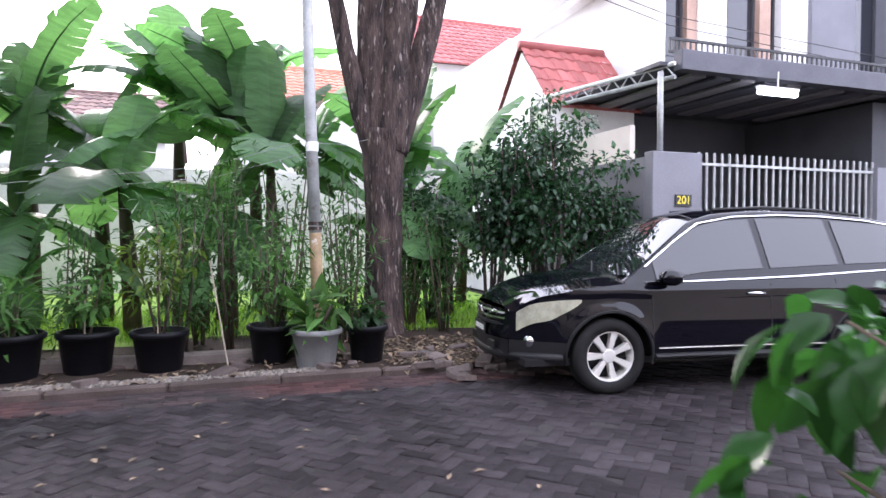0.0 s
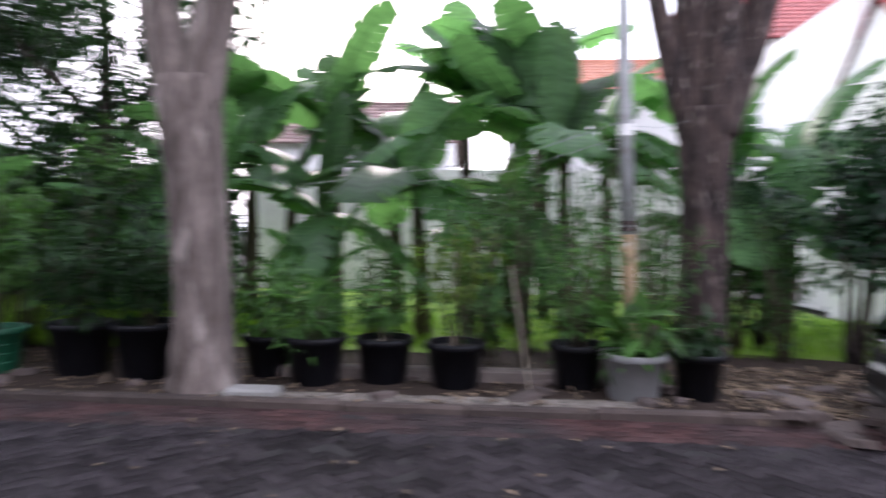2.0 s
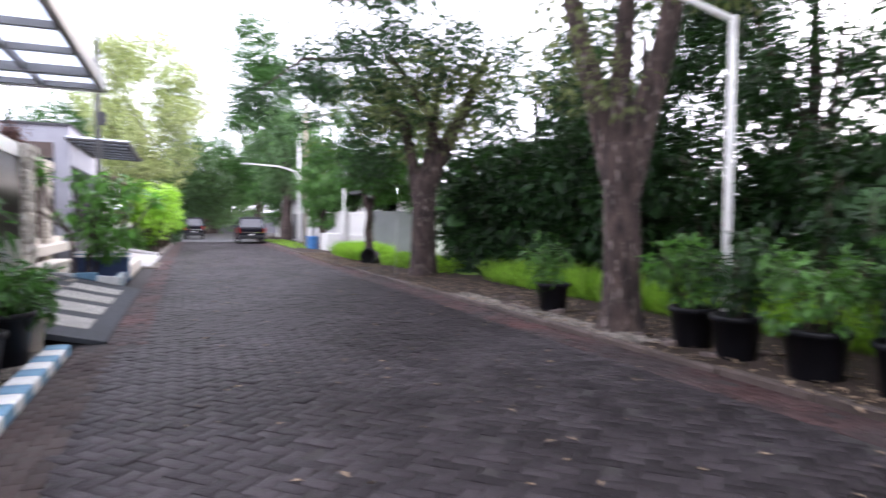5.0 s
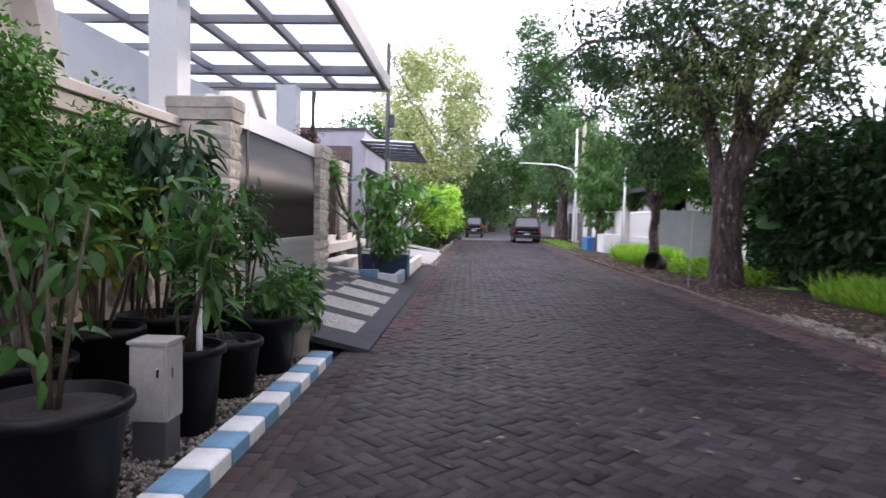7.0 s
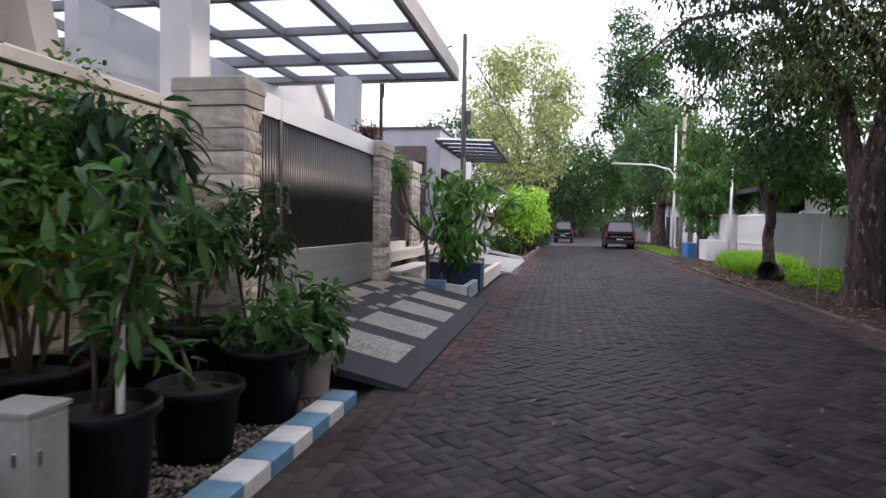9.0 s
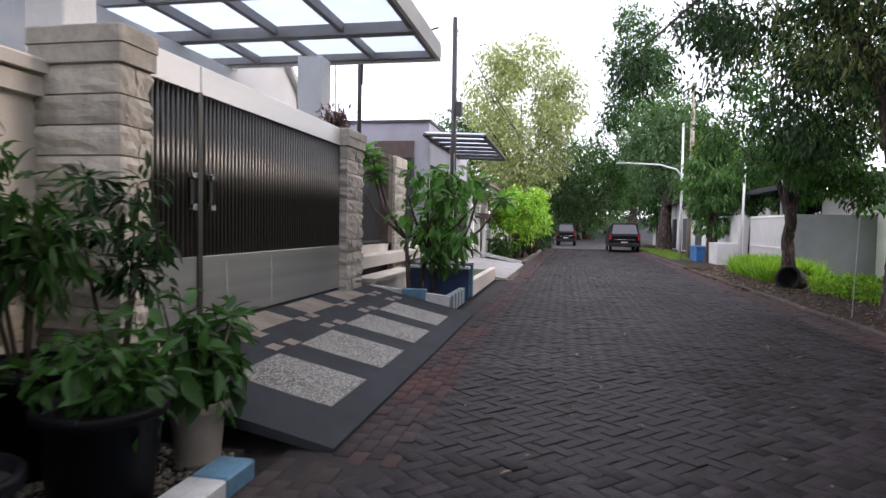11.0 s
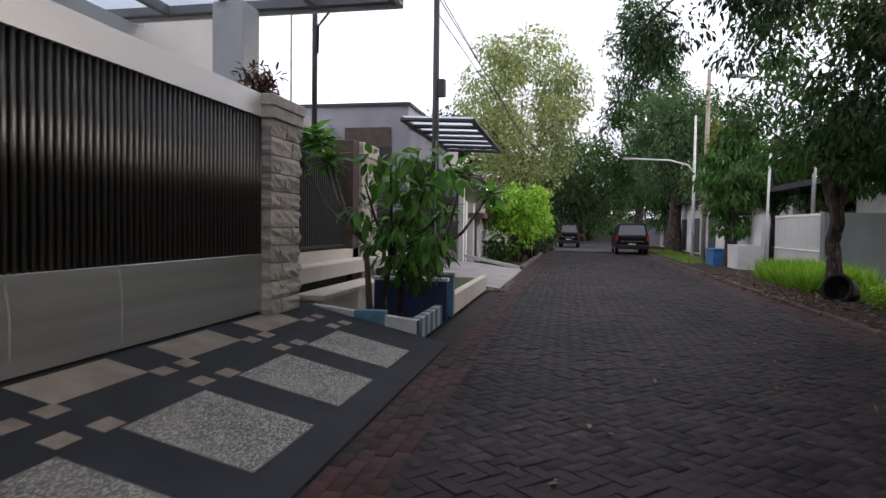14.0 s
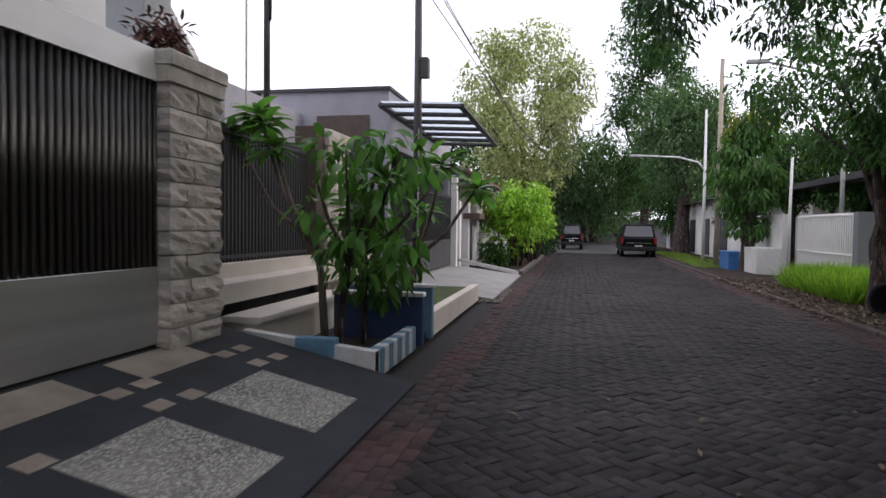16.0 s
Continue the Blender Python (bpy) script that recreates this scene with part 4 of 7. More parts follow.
def banana(at, height, n, scale, seed, dry=1):
    rng = random.Random(seed)
    t = thing("banana_plant", "banana plant with wide torn leaves", "banana plant", "banana grove", at=at)
    lean = rng.uniform(-0.15, 0.15)
    Build().tube([(0, 0, -0.05), (lean * 0.4, 0, height * 0.5), (lean, 0, height)], [0.11 * scale, 0.09 * scale, 0.05 * scale], 10).part("stem", "stem", t, "fibrous banana stem", True)
    for k in range(n + dry):
        ob = new("leaf", DRY if k >= n else rng.choice(BLADES))
        ob.parent = t
        a = 360 * k * 0.382 + rng.uniform(-15, 15)
        tilt = -(rng.uniform(50, 80), rng.uniform(15, 45), rng.uniform(-30, 5))[k % 3] if k < n else rng.uniform(25, 50)
        ob.matrix_basis = pose(lean, 0, height * (0.9 + 0.08 * rng.random()), 0, 0, a) @ pose(0, 0, 0, rng.uniform(-25, 25), tilt, 0) @ Matrix.Scale(scale * rng.uniform(0.8, 1.15), 4)
        if k >= n:
            tagged(ob, "dry brown hanging leaf")
    return t


for i, (x, y, h, n, s) in enumerate(((-2.2, 10.9, 1.7, 6, 1.15), (-0.9, 10.7, 2.2, 6, 1.15), (0.3, 11.7, 3.3, 8, 1.25), (-1.5, 12.4, 2.9, 7, 1.2), (1.0, 11.0, 2.8, 7, 1.05), (-0.4, 12.6, 3.8, 8, 1.2), (0.9, 12.8, 4.1, 8, 1.15), (-3.7, 11.8, 2.8, 7, 1.15), (-2.6, 12.8, 3.3, 7, 1.2), (0.0, 10.7, 1.8, 6, 0.95), (3.6, 12.2, 3.0, 6, 1.1), (3.0, 11.0, 2.1, 6, 1.05), (3.9, 11.1, 1.8, 6, 0.95), (-5.0, 12.0, 2.6, 6, 1.1), (0.4, 10.3, 1.9, 4, 0.8), (1.9, 12.4, 3.0, 6, 1.05), (-3.2, 12.0, 2.4, 6, 1.1), (4.7, 12.6, 2.5, 6, 1.05),
                                 (-1.9, 9.7, 0.9, 5, 0.6), (-0.3, 10.0, 1.3, 4, 0.7), (2.9, 11.2, 1.5, 4, 0.75), (-4.2, 10.4, 1.7, 5, 0.85), (-7.4, 10.4, 1.5, 5, 0.8), (-3.3, 9.6, 1.7, 4, 0.85), (-20.0, 10.2, 1.9, 6, 1.0))):
    banana((x, y, 0.03), h, n, s, 200 + i, 0)

# long grass in tufts on the lawn and at the far verge
rg = np.random.default_rng(77)


def grass_patch(n, x0, x1, y0, y1, h, label):
    base = np.stack([rg.uniform(x0, x1, n), rg.uniform(y0, y1, n), np.full(n, 0.03)], 1)
    base[:, 1] += [bend(x) for x in base[:, 0]]
    head = rg.normal(size=(n, 3)) * (0.35, 0.35, 0) + (0, 0, 1)
    ln = h * rg.uniform(0.5, 1.2, n)
    return tagged(leaves_part("grass", "grass", leaf_arrays(base, head, unit(rg, n), ln, 0.010 + ln * 0.03, 0.1, 0.3)), label, "grass", "", "stuff")


grass_patch(20000, -16, 6, 9.7, 13.0, 0.16, "bright green grass of the empty plot")
# tall strip added in place of the sunlit lawn beyond the bushes
grass_patch(11000, -16.5, -3.2, 9.3, 10.6, 0.55, "added tall grass standing in for the lit lawn farther back")
grass_patch(6500, -29.0, -24.9, 8.25, 9.7, 0.62, "long bright green grass tuft beside the white gate")
gc = blob(rg, (0, 0, 0), (1, 1, 1), 170)
gc = np.stack([-21.6 + gc[:, 0] * 3.0, 9.45 + gc[:, 1] * 0.85, 0.16 + 0.16 * np.abs(gc[:, 2])], 1)
tagged(leaves_part("ground_cover", "grass", clump_leaves(rg, gc, 0.22, 9000, 0.10, 0.45, 0.0)), "low bright green ground cover in front of the grey wall", "ground cover", "", "stuff")
grass_patch(2500, -52, -36, 7.6, 9.2, 0.15, "short grass on the verge by the poles")
grass_patch(1200, -23.5, -20.3, 0.1, 1.0, 0.06, "short grass in the raised planter")


# ---- pots ----
def pot_profile(r, h, taper=0.78, rim=0.025):
    return [(0.001, 0.0), (r * taper, 0.0), (r * taper + 0.005, 0.01), (r * 0.97, h - 0.07), (r + rim * 0.4, h - 0.065), (r + rim, h - 0.05), (r + rim, h - 0.012),
            (r + rim * 0.5, h), (r - 0.01, h - 0.005), (r - 0.02, h - 0.08), (0.001, h - 0.075)]


def potted(at, r, h, mat, label, stems, leaf_mat, spread, height, count, length, width, seed, hang=0.2, low=0.15, clump=0.42, ribs=0):
    rng = np.random.default_rng(seed)
    t = thing("potted_plant", label, "potted plant", "potted plants along the street", at=at)
    b = Build().lathe(pot_profile(r, h), 28)
    for k in range(ribs):
        z = h * (0.25 + 0.2 * k)
        rr = r * (0.78 + 0.19 * z / h)
        b.lathe([(rr, z - 0.012), (rr + 0.012, z), (rr, z + 0.012)], 28)
    b.part("pot", mat, t, "", True)
    Build().lathe([(0.001, h - 0.055), (r * 0.5, h - 0.05), (r - 0.012, h - 0.06)], 20).part("soil", "soil", t)
    cen = []
    for k in range(stems):
        a = rng.uniform(0, 6.28)
        o = Vector((math.cos(a), math.sin(a), 0)) * rng.uniform(0.3, 1.0) * spread
        top = Vector((o.x, o.y, h + height * rng.uniform(0.7, 1.0)))
        p0 = Vector((o.x * 0.15, o.y * 0.15, h - 0.06))
        m = p0.lerp(top, 0.5) + Vector((o.y, -o.x, 0)) * 0.08
        Build().tube([p0, m, top], [0.016, 0.012, 0.005], 6).part("stem", "stem", t, "", True)
        cen += [tuple(p0.lerp(top, f) + Vector(rng.normal(size=3) * spread * 0.2)) for f in np.linspace(low, 1, 7)]
    leaves_part("foliage", leaf_mat, clump_leaves(rng, cen, spread * clump, count, length, width, hang, fine=True), t)
    return t


# north row
potted((-2.15, 8.25, .05), .24, .40, "pot_black", "small leafy shrub in a black plastic pot", 3, "leaf_mid", .3, .7, 500, .14, .3, 1)
potted((-1.62, 7.98, .05), .27, .44, "pot_black", "spiky green plant in a black plastic pot", 4, "leaf_mid", .28, .4, 220, .25, .14, 2, -.2)
potted((-1.0, 8.1, .05), .26, .42, "pot_black", "young shrub in a black plastic pot", 3, "leaf_mid", .3, .6, 220, .13, .35, 3, low=.4)
potted((-.33, 8.0, .05), .26, .41, "pot_black", "yellow-green shrub in a dark plastic pot", 3, "leaf_olive", .34, 0.95, 230, .13, .32, 4, low=.6)
potted((.77, 8.02, .05), .24, .42, "pot_black", "airy shrub in a black plastic pot", 5, "leaf_mid", .34, 1.1, 520, .10, .3, 5, low=.3)
potted((1.2, 7.72, .05), .25, .40, "pot_grey", "broad-leaved fern in a pale grey plastic pot", 5, "leaf_mid", .25, .3, 110, .30, .28, 6, -.1, clump=.5)
potted((1.76, 7.8, .05), .21, .40, "pot_black", "low leafy plant in a black plastic pot", 4, "leaf", .22, .25, 170, .12, .45, 7)
potted((-3.25, 8.05, .05), .31, .52, "pot_black", "bushy shrub in a large black plastic pot", 5, "leaf", .42, .85, 620, .13, .36, 8, low=.35)
potted((-3.95, 8.1, .05), .29, .50, "pot_black", "bushy shrub in a large black plastic pot", 5, "leaf", .42, .85, 600, .13, .36, 9, low=.35)
potted((-4.8, 8.03, .05), .27, .44, "pot_green", "thin shrub in a ribbed green plastic tub", 3, "leaf_mid", .35, 1.3, 600, .15, .32, 10, low=.45, ribs=3)
potted((-5.8, 7.92, .05), .27, .46, "pot_black", "leafy shrub in a black plastic pot", 5, "leaf", .42, .75, 520, .13, .4, 11, low=.35)
potted((-6.6, 7.87, .05), .28, .46, "pot_black", "leafy shrub in a black plastic pot", 5, "leaf_mid", .42, .75, 520, .13, .4, 12, low=.35)
potted((-7.5, 7.86, .05), .25, .46, "pot_black", "leafy shrub in a black plastic pot", 5, "leaf", .42, .75, 520, .13, .4, 13, low=.35)
potted((-8.2, 7.95, .05), .26, .46, "pot_black", "leafy shrub in a black plastic pot", 5, "leaf_mid", .4, .7, 480, .13, .4, 14, low=.35)
potted((-11.2, 7.95, .05), .25, .46, "pot_black", "shrub with thin leaves in a black plastic pot", 4, "leaf_mid", .3, .6, 350, .2, .16, 15, -.1)
# south row, along the garden wall
potted((-6.95, .80, .03), .33, .56, "pot_black", "thin-stemmed broad-leaved sapling in a very large black tub", 3, "leaf_deep", .30, 0.95, 56, .15, .42, 21, .5, low=.35)
potted((-8.2, .84, .03), .25, .56, "pot_black", "young star-leaved tree in a dark plastic pot", 4, "leaf_deep", .34, .95, 300, .18, .26, 22, .1, low=.5)
potted((-9.05, .80, .03), .26, .44, "pot_black", "bare-stemmed seedling in a black plastic pot", 2, "leaf", .2, .3, 14, .12, .35, 23)
potted((-9.82, .86, .03), .28, .52, "pot_black", "bushy plant in a black plastic pot", 5, "leaf_deep", .33, .30, 330, .13, .42, 24)
potted((-10.47, .96, .03), .155, .36, "pot_cream", "bushy broad-leaved plant in a small cream pot", 6, "leaf_deep", .30, .58, 330, .17, .42, 25, .5, low=.1)
potted((-7.75, .05, .03), .30, .55, "pot_black", "broad-leaved shrub in a black tub by the stone wall", 5, "leaf_deep", .42, 1.35, 190, .18, .4, 26, .5, low=.55)
potted((-8.65, .0, .03), .30, .58, "pot_black", "yellowish croton shrub in a black tub by the stone wall", 5, "leaf_yellow", .40, 1.15, 170, .18, .34, 27, .2, low=.55)
potted((-9.35, .1, .03), .30, .58, "pot_black", "tall drooping blue-green shrub in a black tub by the wall", 4, "leaf_blue", .36, 1.6, 360, .2, .30, 28, 1.1, low=.6)
potted((-10.12, .12, .03), .30, .60, "pot_black", "narrow-leaved shrub in a black tub", 5, "leaf_deep", .40, 1.05, 420, .17, .24, 29, .2, low=.6)
potted((-10.5, .42, .03), .20, .45, "pot_black", "tall thin-stemmed shrub in a black pot", 3, "leaf", .30, 1.2, 380, .13, .28, 30, .3, low=.6)
potted((-4.5, .4, .03), .30, .55, "pot_black", "leafy shrub in a black tub", 5, "leaf", .4, 1.4, 300, .16, .36, 32, .4, low=.6)
for i, (x, h) in enumerate(((-4.4, 2.45), (-5.1, 2.5), (-5.8, 2.5), (-6.5, 2.55), (-7.2, 2.6), (-7.9, 2.65), (-8.6, 2.6), (-9.3, 2.45), (-9.9, 2.15))):
    shrub("thick green creeper hanging over the garden wall", (x, -.42, 0.02), 5, .5, h, "ivy", 4600, .065, .5, 160 + i, .26, .2, .68, "creeper against the wall", "creeper_bush")
# shrub that leans over the road edge beside the start
ov = thing("overhanging_shrub", "glossy broad-leaved shrub leaning over the road edge", "shrub", at=(1.75, 1.0, 0.05))
ro = np.random.default_rng(62)
tips = [(-0.40 + ro.uniform(-0.2, 0.36), 0.76 + ro.uniform(-0.25, 0.25), 0.72 + 0.58 * ro.uniform(0, 1) ** 1.5) for k in range(22)]
for k, (x, y, z) in enumerate(tips):
    Build().tube([(0, 0, 0), (x * 0.4, y * 0.35, z * 0.7), (x, y, z)], [0.014, 0.010, 0.004], 6).part("stem", "stem", ov, "", True)
leaves_part("foliage", "leaf_gloss", clump_leaves(ro, tips, 0.15, 270, 0.13, 0.52, 0.6, fine=True), ov)


# ---- boundary details of the south side ----
def field_stones():
    rng = random.Random(8)
    for row in range(5):
        x, z = -11.18 + 0.1 * (row % 2), 0.02 + row * 0.27
        while x < -1.0:
            w = rng.uniform(0.22, 0.42)
            h = rng.uniform(0.24, 0.27)
            n = rng.choice((6, 7, 8))
            pts = [(x + w / 2 + (w / 2 - 0.01) * math.copysign(abs(math.cos(a)) ** 0.6, math.cos(a)) * rng.uniform(0.88, 1), z + h / 2 + (h / 2 - 0.006) * math.copysign(abs(math.sin(a)) ** 0.6, math.sin(a)) * rng.uniform(0.88, 1)) for a in (6.283 * k / n for k in range(n))]
            d = rng.uniform(0.02, 0.05)
            cx, cz = x + w / 2, z + h / 2
            v = [(px, -0.55, pz) for px, pz in pts] + [(cx + (px - cx) * 0.82, -0.55 + d, cz + (pz - cz) * 0.82) for px, pz in pts]
            Build().add(v, [tuple(range(n, 2 * n))[::-1]] + [(i, i + n, (i + 1) % n + n, (i + 1) % n)[::-1] for i in range(n)]).part("stone", "fieldstone", wall_s)
            x += w


field_stones()
Build().box(-11.2, 14, -0.55, -0.46, 1.39, 1.47, 0.01).part("ledge", "cream", wall_s, "projecting ledge above the field stones")

# utility cabinet and pipes by the kerb
cab = thing("utility_cabinet", "weathered grey steel utility cabinet on a plinth", "cabinet", at=(-7.73, 0.90, 0.02))
Build().box(-0.09, 0.09, -0.10, 0.10, 0, 0.24, 0.006).part("plinth", "grey_dark", cab, "dark grey plinth")
Build().box(-0.10, 0.10, -0.11, 0.11, 0.24, 0.68, 0.006).part("body", "box", cab)
Build().box(-0.11, 0.11, -0.12, 0.12, 0.68, 0.70, 0.004).part("lid", "box", cab, "flat overhanging lid")
d = Build().box(0.10, 0.107, -0.095, 0.095, 0.27, 0.66, 0.003).part("door", "box", cab)
Build().box(0.107, 0.118, 0.055, 0.072, 0.50, 0.55, 0.003).part("latch", "chrome", d)
e = Build().box(-0.085, 0.085, 0.11, 0.117, 0.27, 0.66, 0.003).part("side_door", "box", cab)
Build().box(0.05, 0.065, 0.117, 0.126, 0.49, 0.55, 0.003).part("latch", "chrome", e)
Build().tube([(-8.20, 0.95, 0.35), (-8.22, 0.94, 1.06)], 0.02, 10).thing("pvc_pipe", "pvc", "white plastic pipe standing in a plant pot", "pipe", smooth=True)

# pebbles along the kerb and set in the ramp panels
rp = np.random.default_rng(5)


def pebbles(n, x0, x1, y0, y1, z, size, label):
    v0 = np.array([(1, 0, 0), (-1, 0, 0), (0, 1, 0), (0, -1, 0), (0, 0, 0.7), (0, 0, -0.7)], float)
    f0 = np.array([(0, 2, 4), (2, 1, 4), (1, 3, 4), (3, 0, 4), (2, 0, 5), (1, 2, 5), (3, 1, 5), (0, 3, 5)])
    c = np.stack([rp.uniform(x0, x1, n), rp.uniform(y0, y1, n), np.full(n, z)], 1)
    s = size * rp.uniform(0.5, 1.3, (n, 1, 1)) * rp.uniform(0.7, 1.3, (n, 1, 3))
    a = rp.uniform(0, 6.28, n)
    rot = np.zeros((n, 3, 3))
    rot[:, 0, 0], rot[:, 0, 1], rot[:, 1, 0], rot[:, 1, 1], rot[:, 2, 2] = np.cos(a), -np.sin(a), np.sin(a), np.cos(a), 1
    v = np.einsum("nij,nkj->nki", rot, v0[None] * s) + c[:, None]
    f = (f0[None] + np.arange(n)[:, None, None] * 6).reshape(-1, 3)
    return tagged(leaves_part("pebbles", "gravel", (v.reshape(-1, 3), f)), label, "pebbles", "", "stuff")


pebbles(10000, -10.6, -3.0, 0.1, 1.13, 0.03, 0.02, "mixed pale pebbles between the pots and the kerb")
pebbles(2600, -2.4, 1.2, 7.33, 7.55, 0.06, 0.022, "pale pebbles along the far kerb")
pebbles(700, -26.2, -23.4, 1.3, 1.75, 0.02, 0.022, "loose gravel washed down beside the pale ramp")
pebbles(1500, -14, -8.5, 7.33, 7.75, 0.06, 0.03, "scattered gravel along the far kerb")


def ramp_pebbles(x0, x1, y0, y1, n=3400):
    v0 = np.array([(1, 0, 0), (-1, 0, 0), (0, 1, 0), (0, -1, 0), (0, 0, 0.6)], float)
    f0 = np.array([(0, 2, 4), (2, 1, 4), (1, 3, 4), (3, 0, 4)])
    c = np.stack([rp.uniform(x0, x1, n), rp.uniform(y0, y1, n), np.zeros(n)], 1)
    c[:, 2] = ramp_z(c[:, 1]) + 0.003
    v = v0[None] * rp.uniform(0.6, 1.4, (n, 1, 3)) * 0.0095 + c[:, None]
    f = (f0[None] + np.arange(n)[:, None, None] * 5).reshape(-1, 3)
    tagged(leaves_part("inlaid_pebbles", "ramp_pebble", (v.reshape(-1, 3), f), driveway), "small pale pebbles set in the panel", "", "", "stuff")


for k in range(4):
    x = -11.91 - 1.29 * k
    ramp_pebbles(x - 0.41, x + 0.41, 0.59, 1.38)


def litter(n, x0, x1, y0, y1, z, size, label):
    base = np.stack([rp.uniform(x0, x1, n), rp.uniform(y0, y1, n), np.full(n, z)], 1)
    base[:, 1] += [bend(x) for x in base[:, 0]]
    h = rp.normal(size=(n, 3)) * (1, 1, 0.15)
    ln = size * rp.uniform(0.5, 1.3, n)
    return tagged(leaves_part("fallen_leaves", "litter", leaf_arrays(base, h, np.tile((0, 0, 1.0), (n, 1)), ln, ln * 0.5, 0.3, -0.1)), label, "fallen leaves", "", "stuff")


litter(420, -30, 2, 2.2, 6.9, 0.012, 0.075, "dry leaves scattered over the street")
litter(3000, -26, 6, 7.25, 9.0, 0.07, 0.09, "dry leaf litter on the verge")
litter(1500, -31, -22, 7.0, 8.4, 0.06, 0.1, "pale dry leaves along the far verge")
litter(900, 2.0, 4.5, 7.2, 9.0, 0.07, 0.1, "brown leaf litter beside the tree")
slab = solid("broken_slab", "box", -2.22, -1.78, 7.34, 7.56, 0.05, 0.12, "broken pale concrete slab lying on the verge", "slab", "", c=0.015)
rr = random.Random(4)
chunk = [Build().box(-a, a, -b, b, 0, c, 0.012).mesh("chunk", "rubble") for a, b, c in ((0.11, 0.06, 0.07), (0.08, 0.07, 0.06), (0.13, 0.09, 0.06), (0.05, 0.05, 0.05))]
for i in range(70):
    x, y = (rr.uniform(2.2, 3.7), rr.uniform(6.75, 8.1)) if i < 38 else (rr.uniform(-15, -3), rr.uniform(7.35, 8.3)) if i < 60 else (rr.uniform(-1.5, 2), rr.uniform(7.4, 8.2))
    ob = tagged(new("paving_chunk", rr.choice(chunk)), "loose broken paving block on the verge", "rubble", "loose rubble")
    ob.matrix_world = pose(x, y, 0.045 if y > 7.2 else 0.0, rr.uniform(-14, 14), rr.uniform(-14, 14), rr.uniform(0, 180))
Build().box(-2.2, 1.2, 8.12, 8.3, 0, 0.17, 0.02).thing("low_kerb", "kerb", "low concrete garden edge behind the pots", "kerb", "", "structure")

# poles of the north verge
pole = thing("pole", "pale galvanised pole with a rusty band and yellowed foot", "pole", at=(1.27, 8.5, 0))
Build().tube([(0.08, 0, 0), (0.055, 0, 0.7), (0.03, 0, 1.45)], [0.075, 0.073, 0.07], 14).part("foot", "bamboo", pole, "yellow-brown foot", True)
Build().tube([(0.03, 0, 1.45), (-0.03, 0, 3.0), (-0.09, 0, 5.2)], [0.07, 0.066, 0.06], 14).part("shaft", "galv", pole, "", True)
for z, m in ((1.5, "bark_dark"), (1.56, "bark_dark"), (2.42, "white")):
    Build().tube([(0.028 - (z - 1.5) * 0.035, 0, z - 0.02), (0.028 - (z - 1.5) * 0.035, 0, z + (0.02 if z < 2 else 0.09))], 0.08 if z < 2 else 0.073, 14).part("band", m, pole)
for z, x1, z1 in ((2.55, -2.2, 2.0), (2.4, -2.0, 1.9), (1.55, -1.0, 1.75)):
    Build().tube([(1.25, 8.5, z), (x1 * 0.3 + 0.8, 9.0, (z + z1) / 2 - 0.04), (x1, 9.6, z1)], 0.003, 5).thing("cord", "galv", "pale cord tied from the pole into the plants", "cord", "cords")
Build().tube([(2.2, 9.6, 2.75), (1.8, 9.2, 2.6), (1.25, 8.5, 2.5)], 0.003, 5).thing("cord", "galv", "pale cord tied from the pole to the tree", "cord", "cords")

lamp = thing("street_lamp", "thin white street lamp pole with a slanting arm", "street lamp", "street lamps", at=(-8.35, 8.6, 0))
Build().tube([(0, 0, 0), (0, 0, 2.0), (0, 0, 3.95)], [0.055, 0.05, 0.045], 12).part("pole", "pvc", lamp, "", True)
Build().tube([(0, 0, 3.9), (-0.3, -0.25, 4.15), (-1.1, -0.8, 4.75)], [0.045, 0.04, 0.035], 10).part("arm", "pvc", lamp, "", True)
Build().box(-1.5, -1.05, -1.05, -0.75, 4.72, 4.82, 0.02).part("head", "galv", lamp)
for i, (x, y, h, lean) in enumerate(((0.33, 7.67, 1.12, -0.18), (-0.36, 7.95, 1.25, 0.04), (-1.02, 8.05, 0.72, 0.0), (-18.3, 7.6, 1.6, 0.02))):
    Build().tube([(x, y, 0.05), (x + lean, y + 0.05, h + 0.05)], 0.0075, 6).thing("stake", "bamboo_pale" if i != 3 else "galv", "thin pale plant stake pushed into the soil", "stake", "plant stakes")
tub = thing("concrete_tub", "dark weathered concrete tub tipped over at the verge edge", "tub", at=(-23.5, 8.45, 0.25))
b = Build().lathe([(0.001, -0.34), (0.24, -0.34), (0.31, -0.28), (0.38, 0.0), (0.42, 0.24), (0.43, 0.30), (0.41, 0.33), (0.35, 0.33), (0.33, 0.28), (0.30, -0.1), (0.22, -0.24), (0.001, -0.25)], 26)
b.v = [tuple(Vector(v) * 0.74 * (1 + 0.04 * noise.noise(Vector(v) * 5))) for v in b.v]
b.part("shell", "rubber", tub, "", True).matrix_local = pose(0, 0, 0, 0, 78, -52)

# ---- planter past the ramp, and what stands in it ----
planter = thing("raised_planter", "roadside planter with navy wall and blue-striped kerb", "planter", at=(0, 0, 0))
Build().box(-20.4, -17.15, -0.1, 1.2, 0, 0.07).part("soil", "soil", planter)
for i in range(10):
    x = -17.18 - 0.16 * i
    Build().box(x - 0.079, x + 0.079, 1.13, 1.25, 0, 0.27, 0.01).part("kerb_block", "kerb_blue" if i % 2 else "kerb_white", planter)
